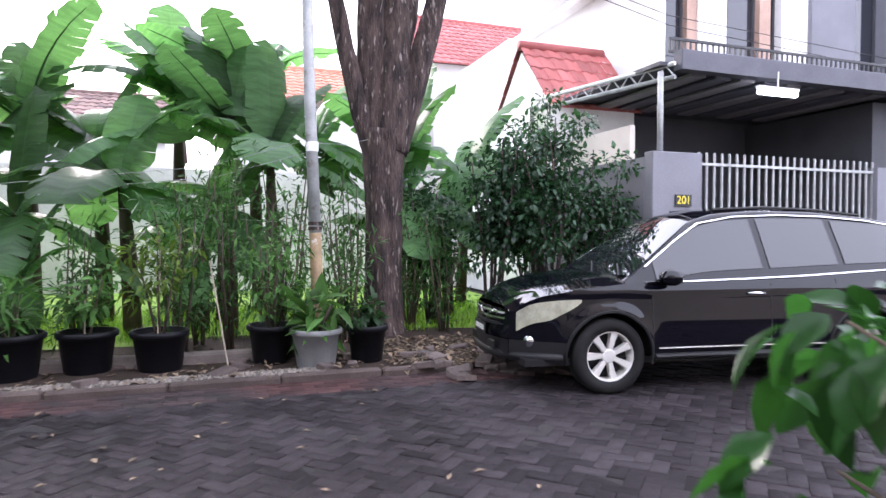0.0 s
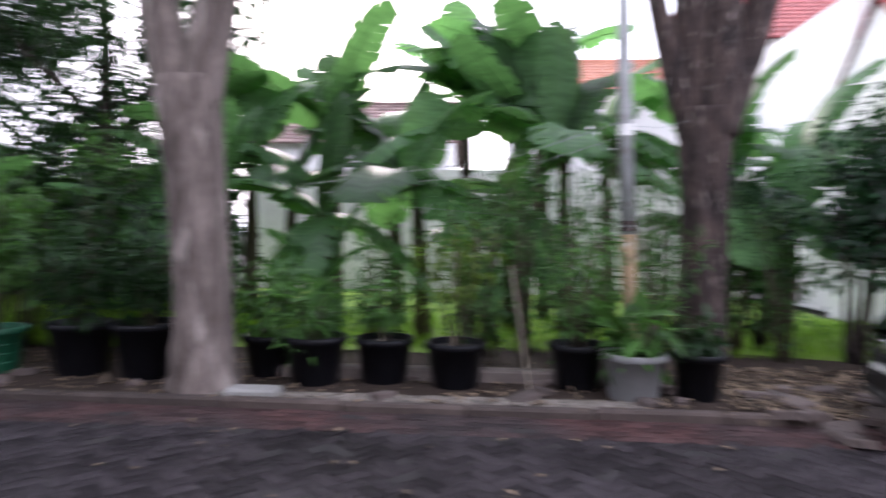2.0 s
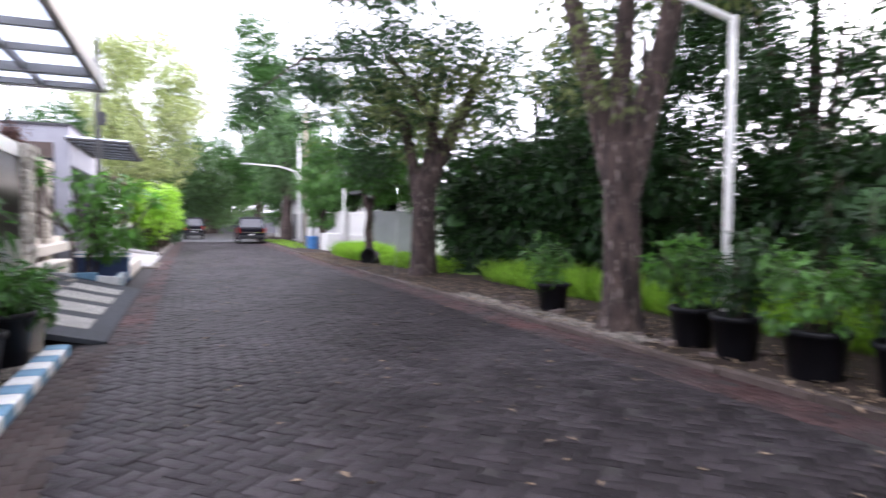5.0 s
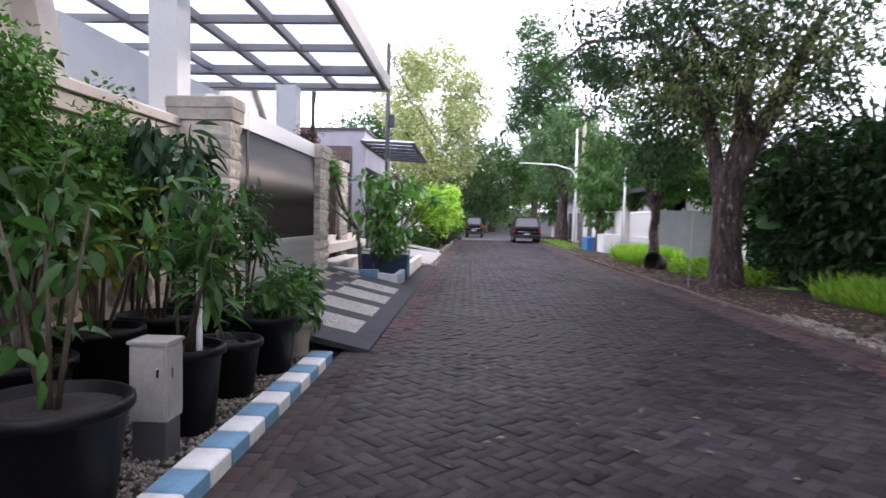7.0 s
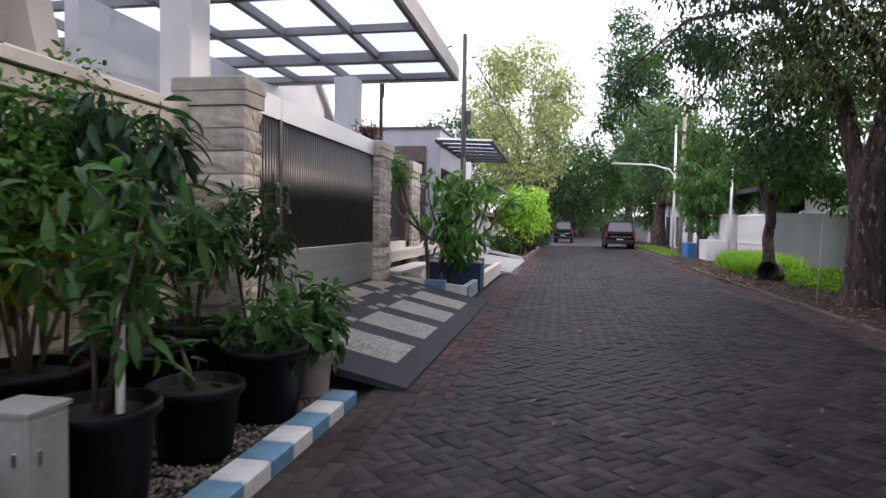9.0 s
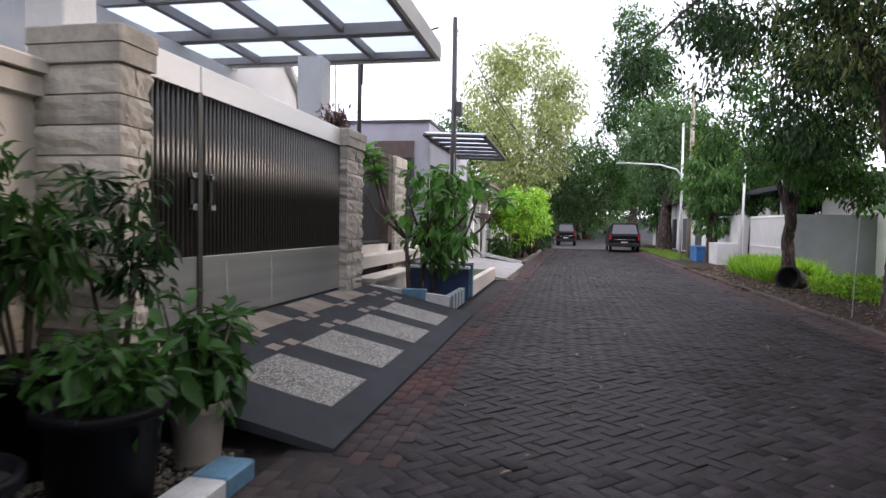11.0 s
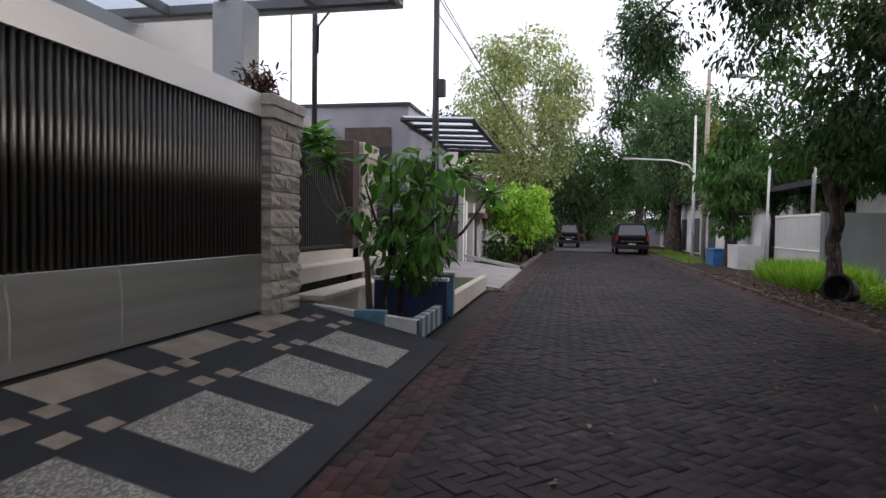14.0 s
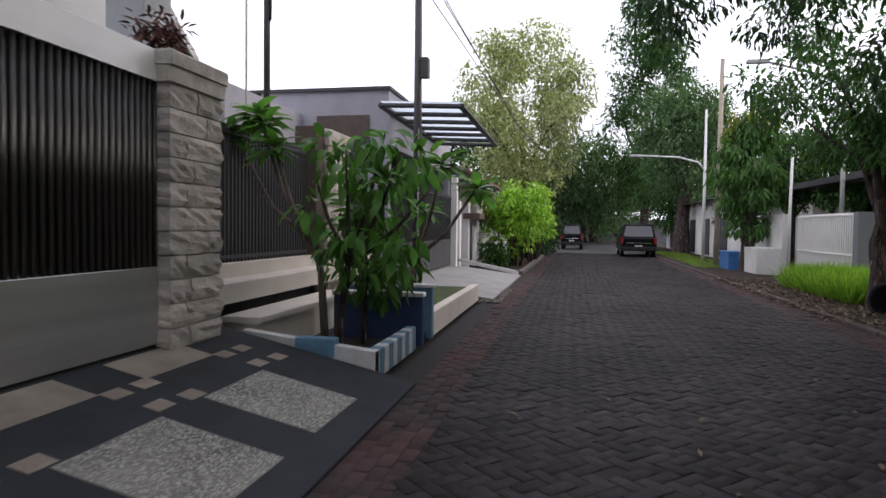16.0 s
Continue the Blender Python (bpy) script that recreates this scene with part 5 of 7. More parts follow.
v = [(-17.1, y, z) for y, z in ((1.25, 0.0), (1.25, 0.27), (-0.1, 0.42), (-0.1, 0.2))] + [(-17.22, y, z) for y, z in ((1.25, 0.0), (1.25, 0.27), (-0.1, 0.42), (-0.1, 0.2))]
Build().add(v, [(0, 1, 2, 3), (7, 6, 5, 4), (0, 4, 5, 1), (1, 5, 6, 2), (2, 6, 7, 3), (3, 7, 4, 0)]).part("side_kerb", "kerb_white", planter, "white-painted sloping side kerb")
Build().box(-17.225, -17.09, 0.45, 0.85, 0.2, 0.375, 0.008).part("side_stripe", "kerb_blue", planter)
nav = Build().box(-18.98, -18.88, 0.15, 1.28, 0, 0.60, 0.01).part("cross_wall", "navy", planter, "navy-painted cross wall")
Build().box(-19.0, -18.86, 0.13, 1.30, 0.60, 0.65, 0.01).part("wall_cap", "kerb_white", nav, "white-edged cap")
nav2 = Build().box(-19.55, -19.43, 0.15, 1.28, 0, 0.66, 0.01).part("cross_wall", "kerb_blue", planter, "blue-grey cross wall")
Build().box(-19.57, -19.41, 0.13, 1.30, 0.66, 0.70, 0.01).part("wall_cap", "kerb_white", nav2)
Build().box(-23.9, -19.6, 0.1, 1.1, 0, 0.26).part("bed", "moss", planter, "grassy bed")
Build().box(-23.9, -19.6, 1.1, 1.25, 0, 0.32, 0.015).part("front_wall", "cream", planter, "pale front wall")
# steps and base of the next plot
Build().box(-20.3, -17.46, -0.75, -0.12, 0, 0.43, 0.01).thing("low_bench_wall", "cream", "low cream masonry bench beside the pillar", "wall", "", "structure")
Build().box(-20.3, -17.42, -0.5, -0.07, 0.43, 0.50, 0.01).thing("bench_top", "cream", "projecting cream coping of the low bench", "coping", "", "structure")
# cream footing coloured dark grey to paint the shade under the ledge
Build().box(-23.4, -16.8, -1.05, -0.85, 0, 0.62).thing("plinth_base", "grey_dark", "cream footing below the fence, its shade painted in dark grey", "footing", "", "structure")
Build().box(-23.4, -16.8, -1.0, -0.45, 0.62, 0.84, 0.015).thing("plinth_ledge", "cream", "cream ledge below the iron fence", "ledge", "", "structure")
Build().box(-23.4, -16.8, -1.05, -0.75, 0.84, 1.0).thing("plinth_wall", "cream", "cream plinth wall carrying the iron fence", "wall", "", "structure")


def bar_fence(name, label, x0, x1, y, z0, z1, pitch, mat, r=0.012, rails=(0.04, 0.95), cat="fence", spikes=0.0, group=""):
    f = thing(name, label, cat, group, at=((x0 + x1) / 2, y, z0))
    L, h = x1 - x0, z1 - z0
    n = max(2, round(L / pitch))
    bar = Build().box(-r, r, -r, r, 0, h + spikes).mesh("bar", mat)
    for i in range(n + 1):
        ob = new("bar", bar)
        ob.parent, ob.location = f, (-L / 2 + L * i / n, 0, 0)
    for k in rails:
        Build().box(-L / 2 - r, L / 2 + r, -r * 1.6, r * 1.6, h * k - 0.02, h * k + 0.02, 0.003).part("rail", mat, f)
    return f


bar_fence("iron_fence", "dark iron fence of close upright bars on a plinth", -20.4, -16.85, -0.9, 1.0, 2.6, 0.085, "iron", 0.016)
bar_fence("iron_fence", "dark iron fence of close upright bars on a plinth", -23.3, -21.8, -0.9, 1.0, 2.5, 0.085, "iron", 0.016)
stone_pillar(-21.7, -20.8, -1.2, -0.7, 0.0, 2.95, 9, 0.04)
Build().box(-20.78, -20.45, -1.1, -0.75, 0, 2.95, 0.01).thing("brown_post", "brown_clad", "brown-clad gate post", "post", "", "structure")

# succulents on the far pillar cap
shrub("reddish succulents in a trough on the pillar", (-16.4, -0.5, 2.83), 10, 0.3, 0.3, "red_leaf", 500, 0.09, 0.3, 180, 0.1, -0.2, 0.2, "pillar plants", "succulent")
# frangipani with bare limbs and rosettes of long leaves
rf = np.random.default_rng(15)


def frangipani(label, at, trunk, ends):
    """Bare forked limbs, each ending in a rosette of long leaves."""
    fr = thing("frangipani_tree", label, "tree", "frangipanis", at=at)
    Build().tube([(0, 0, -0.05), (trunk[0] * 0.4, trunk[1] * 0.5, trunk[2] * 0.5), trunk], [0.05, 0.043, 0.036], 10).part("trunk", "bark", fr, "", True)
    bases, heads, lens = [], [], []
    for x, y, z, n in ends:
        Build().tube([trunk, ((trunk[0] + x) / 2 + 0.06, (trunk[1] + y) / 2, trunk[2] + (z - trunk[2]) * 0.35), (x, y, z)], [0.032, 0.026, 0.02], 8).part("limb", "bark", fr, "", True)
        for k in range(n):
            a = 2.4 * k + rf.uniform(-0.3, 0.3)
            bases.append((x, y, z - 0.10 + 0.10 * k / n))
            heads.append((math.cos(a), math.sin(a), -0.25 + 1.15 * k / n))
            lens.append(rf.uniform(0.28, 0.44))
    leaves_part("foliage", "leaf_fresh", fine_leaf_arrays(bases, heads, np.tile((0, 0, 1.0), (len(bases), 1)) + rf.normal(size=(len(bases), 3)) * 0.2, lens, np.array(lens) * 0.34, 0.12, 0.4), fr)
    return fr


frangipani("small frangipani with bare grey limbs beside the iron fence", (-18.25, 0.30, 0.07), (0.0, -0.08, 1.1), ((-0.2, -0.95, 2.72, 26), (-0.15, -1.25, 2.48, 22), (0.05, -0.62, 2.3, 22), (-0.05, -0.75, 2.58, 18)))
frangipani("small frangipani with a long leaning limb over the grass bed", (-20.0, 0.75, 0.26), (0.15, 0.2, 0.75), ((0.5, 1.1, 1.72, 22), (0.9, 0.72, 2.0, 20), (0.2, 0.35, 1.45, 16)))
rt = np.random.default_rng(92)
for label, at, trunk, limbs, cen, n, ln, mat in (
        ("small broad-leaved tree with a thin bare trunk in the planter", (-17.95, 0.56, 0.07), ([(0, 0, -0.02), (0.02, 0.05, 0.5), (0.0, 0.12, 1.0)], [0.045, 0.038, 0.033]),
         [([(0, 0.12, 0.95), (dx * 0.5, 0.12 + dy * 0.6, 0.95 + dz * 0.5), (dx, 0.12 + dy, 0.95 + dz)], [0.028, 0.02, 0.01]) for dx, dy, dz in ((0.25, 0.05, 1.2), (-0.3, 0.3, 1.45), (0.1, 0.6, 1.2), (-0.1, 0.85, 0.8), (0.1, -0.35, 0.95), (-0.3, 0.0, 0.6))],
         blob(rt, (-0.02, 0.36, 1.7), (0.5, 0.72, 0.85), 22), 430, 0.24, "leaf_fresh"),
        ("small dark-leaved tree with a thin stem in the planter", (-18.5, 0.66, 0.07), ([(0, 0, -0.02), (0.03, 0.02, 0.4), (0.05, 0.05, 0.8)], [0.035, 0.03, 0.025]),
         [([(0.05, 0.05, 0.75), (0.05 + dx, 0.05 + dy, 0.75 + dz)], [0.022, 0.008]) for dx, dy, dz in ((0.3, 0.1, 0.5), (-0.2, 0.3, 0.7), (0.1, -0.3, 0.5), (0.0, 0.4, 0.4))],
         blob(rt, (0.1, 0.12, 1.05), (0.45, 0.55, 0.5), 20), 330, 0.17, "leaf_deep")):
    tr2 = tree(label, at, trunk, limbs, [], "bark_dark", 93, "planter trees", "small_tree")
    leaves_part("crown", mat, clump_leaves(rt, cen, 0.24, n, ln, 0.38, 0.8, fine=True), tr2)

# utility poles on the south side
up = thing("utility_pole", "slender dark utility pole with a small meter box", "pole", "utility poles", at=(-22.6, 0.3, 0.2))
Build().tube([(0, 0, 0), (0.05, 0, 3), (0.1, 0, 6.3)], [0.085, 0.075, 0.06], 10).part("shaft", "iron", up, "", True)
Build().box(-0.02, 0.16, 0.06, 0.2, 3.9, 4.25, 0.01).part("meter_box", "iron", up)
Build().tube([(0.08, 0.03, 0), (0.1, 0.03, 3.0)], 0.018, 6).part("conduit", "galv", up)
sp = thing("utility_pole", "thin dark service pole with a curved cable", "pole", "utility poles", at=(-19.75, -1.2, 0))
Build().tube([(0, 0, 0), (0, 0, 4.5), (0.02, 0, 7.0)], [0.05, 0.045, 0.04], 10).part("shaft", "iron", sp, "", True)
Build().tube([(0, 0.05, 4.3), (0, 0.06, 4.75), (-0.1, 0.25, 5.05), (-0.2, 0.7, 5.25), (-0.3, 1.6, 5.5)], 0.02, 8).part("cable", "cable", sp, "", True)
Build().tube([(-21.0, -2.2, 0), (-21.0, -2.2, 6.5)], 0.02, 8).thing("antenna_mast", "galv", "thin bare antenna mast", "mast", "masts")
Build().tube([(-18.0, -3.0, 0), (-18.0, -3.0, 7.5)], 0.012, 8).thing("antenna_mast", "iron", "thin dark antenna mast", "mast", "masts")
for k, (y0, z0) in enumerate(((0.3, 6.3), (0.35, 6.1), (0.25, 5.9))):
    Build().tube([(-22.5, y0, z0), (-40, y0 + 0.6, z0 - 0.7 + 0.3 * k), (-62, y0 + 2, z0 + 0.2)], 0.012, 4).thing("overhead_wire", "cable", "thin black overhead wire", "wire", "overhead wires")

# ---- grey house with the glass awning, its drive and gate ----
drive2 = Build().add([(-23.95, 1.54, 0.03), (-30.6, 1.58, 0.03), (-30.6, -0.9, 0.34), (-23.95, -0.9, 0.34), (-23.95, 1.54, -0.05), (-30.6, 1.58, -0.05), (-30.6, -0.9, 0.2), (-23.95, -0.9, 0.2)],
                     [(3, 2, 1, 0), (0, 1, 5, 4), (1, 2, 6, 5), (3, 0, 4, 7)]).thing("driveway_ramp", "ramp_pale", "pale concrete driveway ramp", "driveway", "", "structure")
Build().add([(-30.6, 1.5, 0.03), (-30.75, 1.5, 0.03), (-30.75, -0.9, 0.5), (-30.6, -0.9, 0.5), (-30.6, 1.5, 0.14), (-30.75, 1.5, 0.14), (-30.75, -0.9, 0.6), (-30.6, -0.9, 0.6)],
            [(4, 5, 6, 7), (0, 4, 7, 3), (1, 2, 6, 5), (0, 1, 5, 4)]).part("edge_kerb", "kerb_white", drive2)
bar_fence("barred_gate", "closed dark iron driveway gate of upright bars", -29.9, -23.85, -0.48, 0.34, 2.35, 0.12, "iron", 0.02, (0.02, 0.36, 0.98), "gate")
Build().box(-29.85, -23.9, -0.47, -0.455, 0.36, 1.1).thing("gate_sheet", "grey_dark", "dark sheet panel low on the iron gate", "panel", "", "structure")
awn = thing("glass_awning", "tilted awning of bluish glass on dark steel ribs", "awning", at=(0, 0, 0))
v = [(-22.95, -0.52, 3.72), (-28.4, -0.52, 3.72), (-28.4, 1.02, 3.66), (-22.95, 1.02, 3.66)]
for i in range(7):
    f = i / 6
    a, b2 = Vector(v[0]).lerp(Vector(v[1]), f), Vector(v[3]).lerp(Vector(v[2]), f)
    Build().tube([a, b2], 0.05, 6).part("rib", "iron", awn)
for p, q in ((v[0], v[1]), (v[3], v[2])):
    Build().tube([p, q], 0.06, 6).part("edge_beam", "iron", awn)
Build().add([Vector(p) + Vector((0, 0, 0.07)) for p in v] + [Vector(p) + Vector((0, 0, 0.085)) for p in v], [(0, 1, 2, 3), (7, 6, 5, 4), (0, 4, 5, 1), (1, 5, 6, 2), (2, 6, 7, 3), (3, 7, 4, 0)]).part("pane", "poly", awn, "bluish translucent glass").visible_shadow = False
Build().box(-30.3, -30.12, -0.5, -0.32, 0.2, 3.0, 0.01).thing("white_post", "white", "square white-painted masonry gate post", "post", "white posts")

# white house beyond
wh = thing("house_white", "low white house with a small dark tiled porch roof", "house", at=(-38, -4, 0))
Build().box(-6, 6.6, -4, 2.6, 0, 3.4).part("wall", "white", wh)
Build().add([(-6.4, 4.2, 3.1), (6.9, 4.2, 3.1), (6.9, 0.5, 4.7), (-6.4, 0.5, 4.7), (-6.4, 4.2, 3.0), (6.9, 4.2, 3.0), (6.9, 0.5, 4.6), (-6.4, 0.5, 4.6)], [(0, 1, 2, 3), (4, 7, 6, 5), (0, 4, 5, 1), (1, 5, 6, 2), (3, 2, 6, 7), (0, 3, 7, 4)]).part("roof", "tile_dark", wh)
for k, x in enumerate((-31.6, -33.4, -35.2)):
    Build().box(x - 0.15, x + 0.15, -0.75, -0.45, 0, 2.3, 0.015).thing("white_post", "white", "square white-painted masonry gate post", "post", "white posts")
bar_fence("picket_fence", "white picket fence between the posts", -45.0, -33.6, -0.3, 0.1, 1.5, 0.22, "white", 0.05, (0.15, 0.85))
Build().box(-45, -33.2, -0.65, -0.05, 1.75, 1.95, 0.02).thing("fence_roof", "tile_dark", "small tiled capping over the picket fence", "coping", "", "structure")
for i, (x, y, h, s, mat, n) in enumerate(((-35.2, 1.05, 2.9, 1.25, "leaf_bright", 3600), (-38.6, 1.5, 2.7, 1.2, "leaf_bright", 2800), (-41.5, 1.0, 1.3, 0.7, "leaf", 1200), (-44, 1.3, 1.6, 0.8, "leaf", 1200), (-47, 1.3, 1.9, 1.0, "leaf", 1500), (-50, 1.6, 2.2, 1.0, "leaf", 1500), (-34.6, 0.4, 0.9, 0.6, "leaf_mid", 800))):
    shrub("trimmed bright bush at the roadside" if mat == "leaf_bright" else "dark green bush at the roadside", (x, y, 0), 9, s, h, mat, n, 0.2, 0.4, 190 + i, 0.36, 0.3, 0.62 if mat == "leaf_bright" else 0.1, "roadside bushes", r=0.05)
ks = thing("kerb_far_south", "pale concrete kerb along the far gardens", "kerb", kind="structure")
km = Build().box(-0.99, 0.99, 0, 0.15, -0.05, 0.12, 0.015).mesh("kerb_stone", "kerb")
for i in range(14):
    x = -32.0 - 2 * i
    ob = new("kerb_stone", km)
    ob.parent = ks
    ob.matrix_world = pose(x, 1.38 + bend(x), 0, 0, 0, -0.7)
solid("garden_strip", "verge", -60, -31, -0.2, 1.4, -0.04, 0.04, "soil strip along the far gardens", "ground")

# ---- right side, far ----
Build().box(-29.0, -28.72, 9.98, 18.5, 0, 1.95).thing("wall_grey_plot", "grey_wall", "plain grey boundary wall of the next plot", "wall", "", "structure")
bar_fence("white_gate", "white-painted steel gate with upright bars", -33.2, -29.15, 10.1, 0.12, 1.95, 0.14, "white", 0.02, (0.03, 0.4, 0.97), "gate")
Build().box(-33.1, -31.2, 10.14, 10.16, 0.3, 1.9).thing("gate_sheet", "white", "white sheet panel in the gate", "panel", "", "structure")
Build().box(-40.0, -33.4, 9.7, 9.95, 0, 2.0).thing("wall_white_plot", "white_dirty", "weathered white boundary wall", "wall", "", "structure")
Build().box(-35.6, -33.4, 8.95, 9.7, 0, 0.9, 0.02).thing("white_bin", "white_dirty", "white masonry refuse bin at the wall", "bin", "", "")
bb = thing("blue_bin", "blue-painted steel refuse box at the verge", "bin", at=(-36.2, 8.95, 0.02))
Build().box(-0.7, 0.7, -0.35, 0.35, 0, 0.62, 0.02).part("body", "blue", bb)
Build().box(-0.73, 0.73, -0.38, 0.38, 0.62, 0.68, 0.01).part("lid", "blue", bb)
for x, y, h, r, mat, lab in ((-38.2, 8.75, 8.2, 0.105, "bamboo", "tall weathered concrete utility pole"), (-32.4, 9.55, 4.0, 0.05, "pvc", "thin white pole by the wall")):
    Build().tube([(x, y, 0), (x + 0.05, y + 0.05, h)], [r, r * 0.75], 10).thing("pole", "bamboo_pale" if r > 0.1 else mat, lab, "pole", "north poles", smooth=True)
l2 = thing("street_lamp", "white street lamp pole with a long curved arm", "street lamp", "street lamps", at=(-43.5, 9.3, 0))
Build().tube([(0, 0, 0), (0, 0, 3.5), (0, 0, 7.2)], [0.085, 0.07, 0.05], 10).part("pole", "pvc", l2, "", True)
Build().tube([(0, 0, 4.3), (0, -0.3, 4.7), (0, -1.2, 4.95), (0, -3.0, 5.05)], [0.05, 0.045, 0.04, 0.035], 8).part("arm", "pvc", l2, "", True)
Build().box(-0.08, 0.08, -3.5, -3.0, 5.0, 5.1, 0.02).part("head", "galv", l2)
l3 = thing("street_lamp", "grey street lamp half hidden by the tree", "street lamp", "street lamps", at=(-31.2, 10.55, 0))
Build().tube([(0, 0, 0), (0, 0, 5.6)], [0.07, 0.05], 10).part("pole", "galv", l3, "", True)
Build().tube([(0, 0, 5.5), (0.1, -0.8, 5.9), (0.3, -2.2, 6.25)], 0.035, 8).part("arm", "galv", l3, "", True)
Build().box(0.2, 0.4, -2.7, -2.1, 6.2, 6.3, 0.02).part("head", "galv", l3)
bh = thing("house_back_white", "white house behind the boundary wall with a lit lamp", "house", at=(-33, 14, 0))
Build().box(-6, 5, -1.5, 5, 0, 3.0).part("wall", "white_dirty", bh)
Build().box(-2.5, 0.0, -1.52, -1.49, 1.4, 2.9).part("window", "window", bh)
Build().box(-6.5, 5.5, -2.9, 5.2, 3.0, 3.2).part("roof_slab", "grey_dark", bh)
b = Build().lathe([(0.001, -0.12), (0.1, -0.07), (0.12, 0.0), (0.1, 0.07), (0.001, 0.12)], 12)
b.thing("lamp_globe", "tube_on", "small lit round lamp under the eave", "lamp", smooth=True).location = (-29.5, 11.4, 2.88)
nb = thing("house_row_north", "weathered row house with rough pale walls", "house", at=(-52, 14, 0))
Build().box(-12, 10, -3.4, 4, 0, 3.2).part("wall", "white_dirty", nb)
Build().add([(-12.5, -4.2, 3.0), (10.5, -4.2, 3.0), (10.5, 0.5, 3.7), (-12.5, 0.5, 3.7), (-12.5, 5, 3.0), (10.5, 5, 3.0)], [(0, 1, 2, 3), (3, 2, 5, 4), (0, 3, 4), (1, 5, 2)]).part("roof", "grey_dark", nb)
for i in range(5):
    Build().box(-10 + i * 4, -8.4 + i * 4, -3.44, -3.39, 0.1, 2.1).part("shutter", "grey_dark", nb)
# end of the street
ew = thing("end_wall", "grey wall with a white gate closing the street", "wall", at=(-88, 4, 0), kind="structure")
Build().box(-0.15, 0.15, -30, 30, 0, 2.6).part("panel", "grey_wall", ew)
for i in range(4):
    Build().box(0.15, 0.3, -1.6 + i * 0.7, -1.3 + i * 0.7, 0, 2.8).part("post", "white", ew)
Build().box(0.15, 0.32, -2.2, 1.4, 2.7, 2.95).part("beam", "white", ew)

# houses behind the plot (seen over the banana leaves)
def gable_house(name, label, x0, x1, y0, y1, h, ridge, tile, wall="white", o=0.35):
    t = thing(name, label, "house", "houses behind the plot", at=((x0 + x1) / 2, (y0 + y1) / 2, 0))
    a, b2 = (x1 - x0) / 2, (y1 - y0) / 2
    Build().box(-a, a, -b2, b2, 0, h).part("wall", wall, t)
    g = Build()
    g.add([(-a, -b2, h), (-a, b2, h), (-a, 0, ridge - 0.1), (-a + 0.12, -b2, h), (-a + 0.12, b2, h), (-a + 0.12, 0, ridge - 0.1)], [(0, 2, 1), (3, 4, 5), (0, 3, 5, 2), (1, 2, 5, 4)])
    g.part("gable", wall, t)
    g = Build()
    g.add([(a, -b2, h), (a, b2, h), (a, 0, ridge - 0.1), (a - 0.12, -b2, h), (a - 0.12, b2, h), (a - 0.12, 0, ridge - 0.1)], [(0, 1, 2), (5, 4, 3), (0, 2, 5, 3), (1, 4, 5, 2)])
    g.part("gable", wall, t)
    n = round((2 * a + 2 * o) / 0.3)
    for side in (-1, 1):
        r = Build()
        rows = max(4, round(math.hypot(b2 + o, ridge - h) / 0.38))
        for j in range(rows):
            f0, f1 = j / rows, (j + 1.12) / rows
            for i in range(n):
                xa = -a - o + i * 0.3
                pts = []
                for f, lift in ((f0, 0.05), (f1, 0.02)):
                    yy, zz = side * (b2 + o) * (1 - f), h - 0.1 + (ridge - h + 0.1) * f
                    pts.append([(xa + u, yy, zz + lift + w) for u, w in ((0, 0.035), (0.08, 0.05), (0.16, 0.03), (0.23, 0.0), (0.3, 0.03))])
                r.grid(pts if side < 0 else [q[::-1] for q in pts])
                r.add([pts[0][0], pts[0][2], pts[0][4], (pts[0][4][0], pts[0][4][1], pts[0][4][2] - 0.05), (pts[0][0][0], pts[0][0][1], pts[0][0][2] - 0.06)], [(0, 1, 2, 3, 4)])
        r.part("roof", tile, t, "", True)
    Build().tube([(-a - o, 0, ridge + 0.04), (a + o, 0, ridge + 0.04)], 0.11, 8).part("ridge", tile, t, "", True)
    return t


gable_house("house_behind", "white house with a red tiled roof behind the plot", 6.6, 12.5, 20.5, 27.5, 7.0, 9.6, "tile_red")
gable_house("house_behind", "white house with an orange tiled roof behind the plot", 0.6, 5.6, 20.0, 26.0, 5.4, 7.0, "tile_orange")
gable_house("house_behind", "pale house with a weathered tiled roof behind the plot", -8.0, -1.5, 24.0, 31.0, 4.6, 6.6, "tile_dark")

# ---- house opposite, behind the car ----
hn = thing("house_north", "two-storey pale house with pinkish window bays and balcony", "house", at=(0, 0, 0))
Build().box(8.5, 8.64, 11.5, 20, 4.1, 6.9).part("side_wall", "white", hn)
Build().box(6.6, 9.0, 14.4, 20, 0, 6.0).part("wall", "white", hn)
Build().box(8.15, 9.2, 11.0, 21, 6.9, 7.05, 0.01).part("eave", "white_dirty", hn)
Build().tube([(8.12, 11.0, 6.92), (8.12, 21, 6.92)], 0.06, 8).part("gutter", "white", hn)
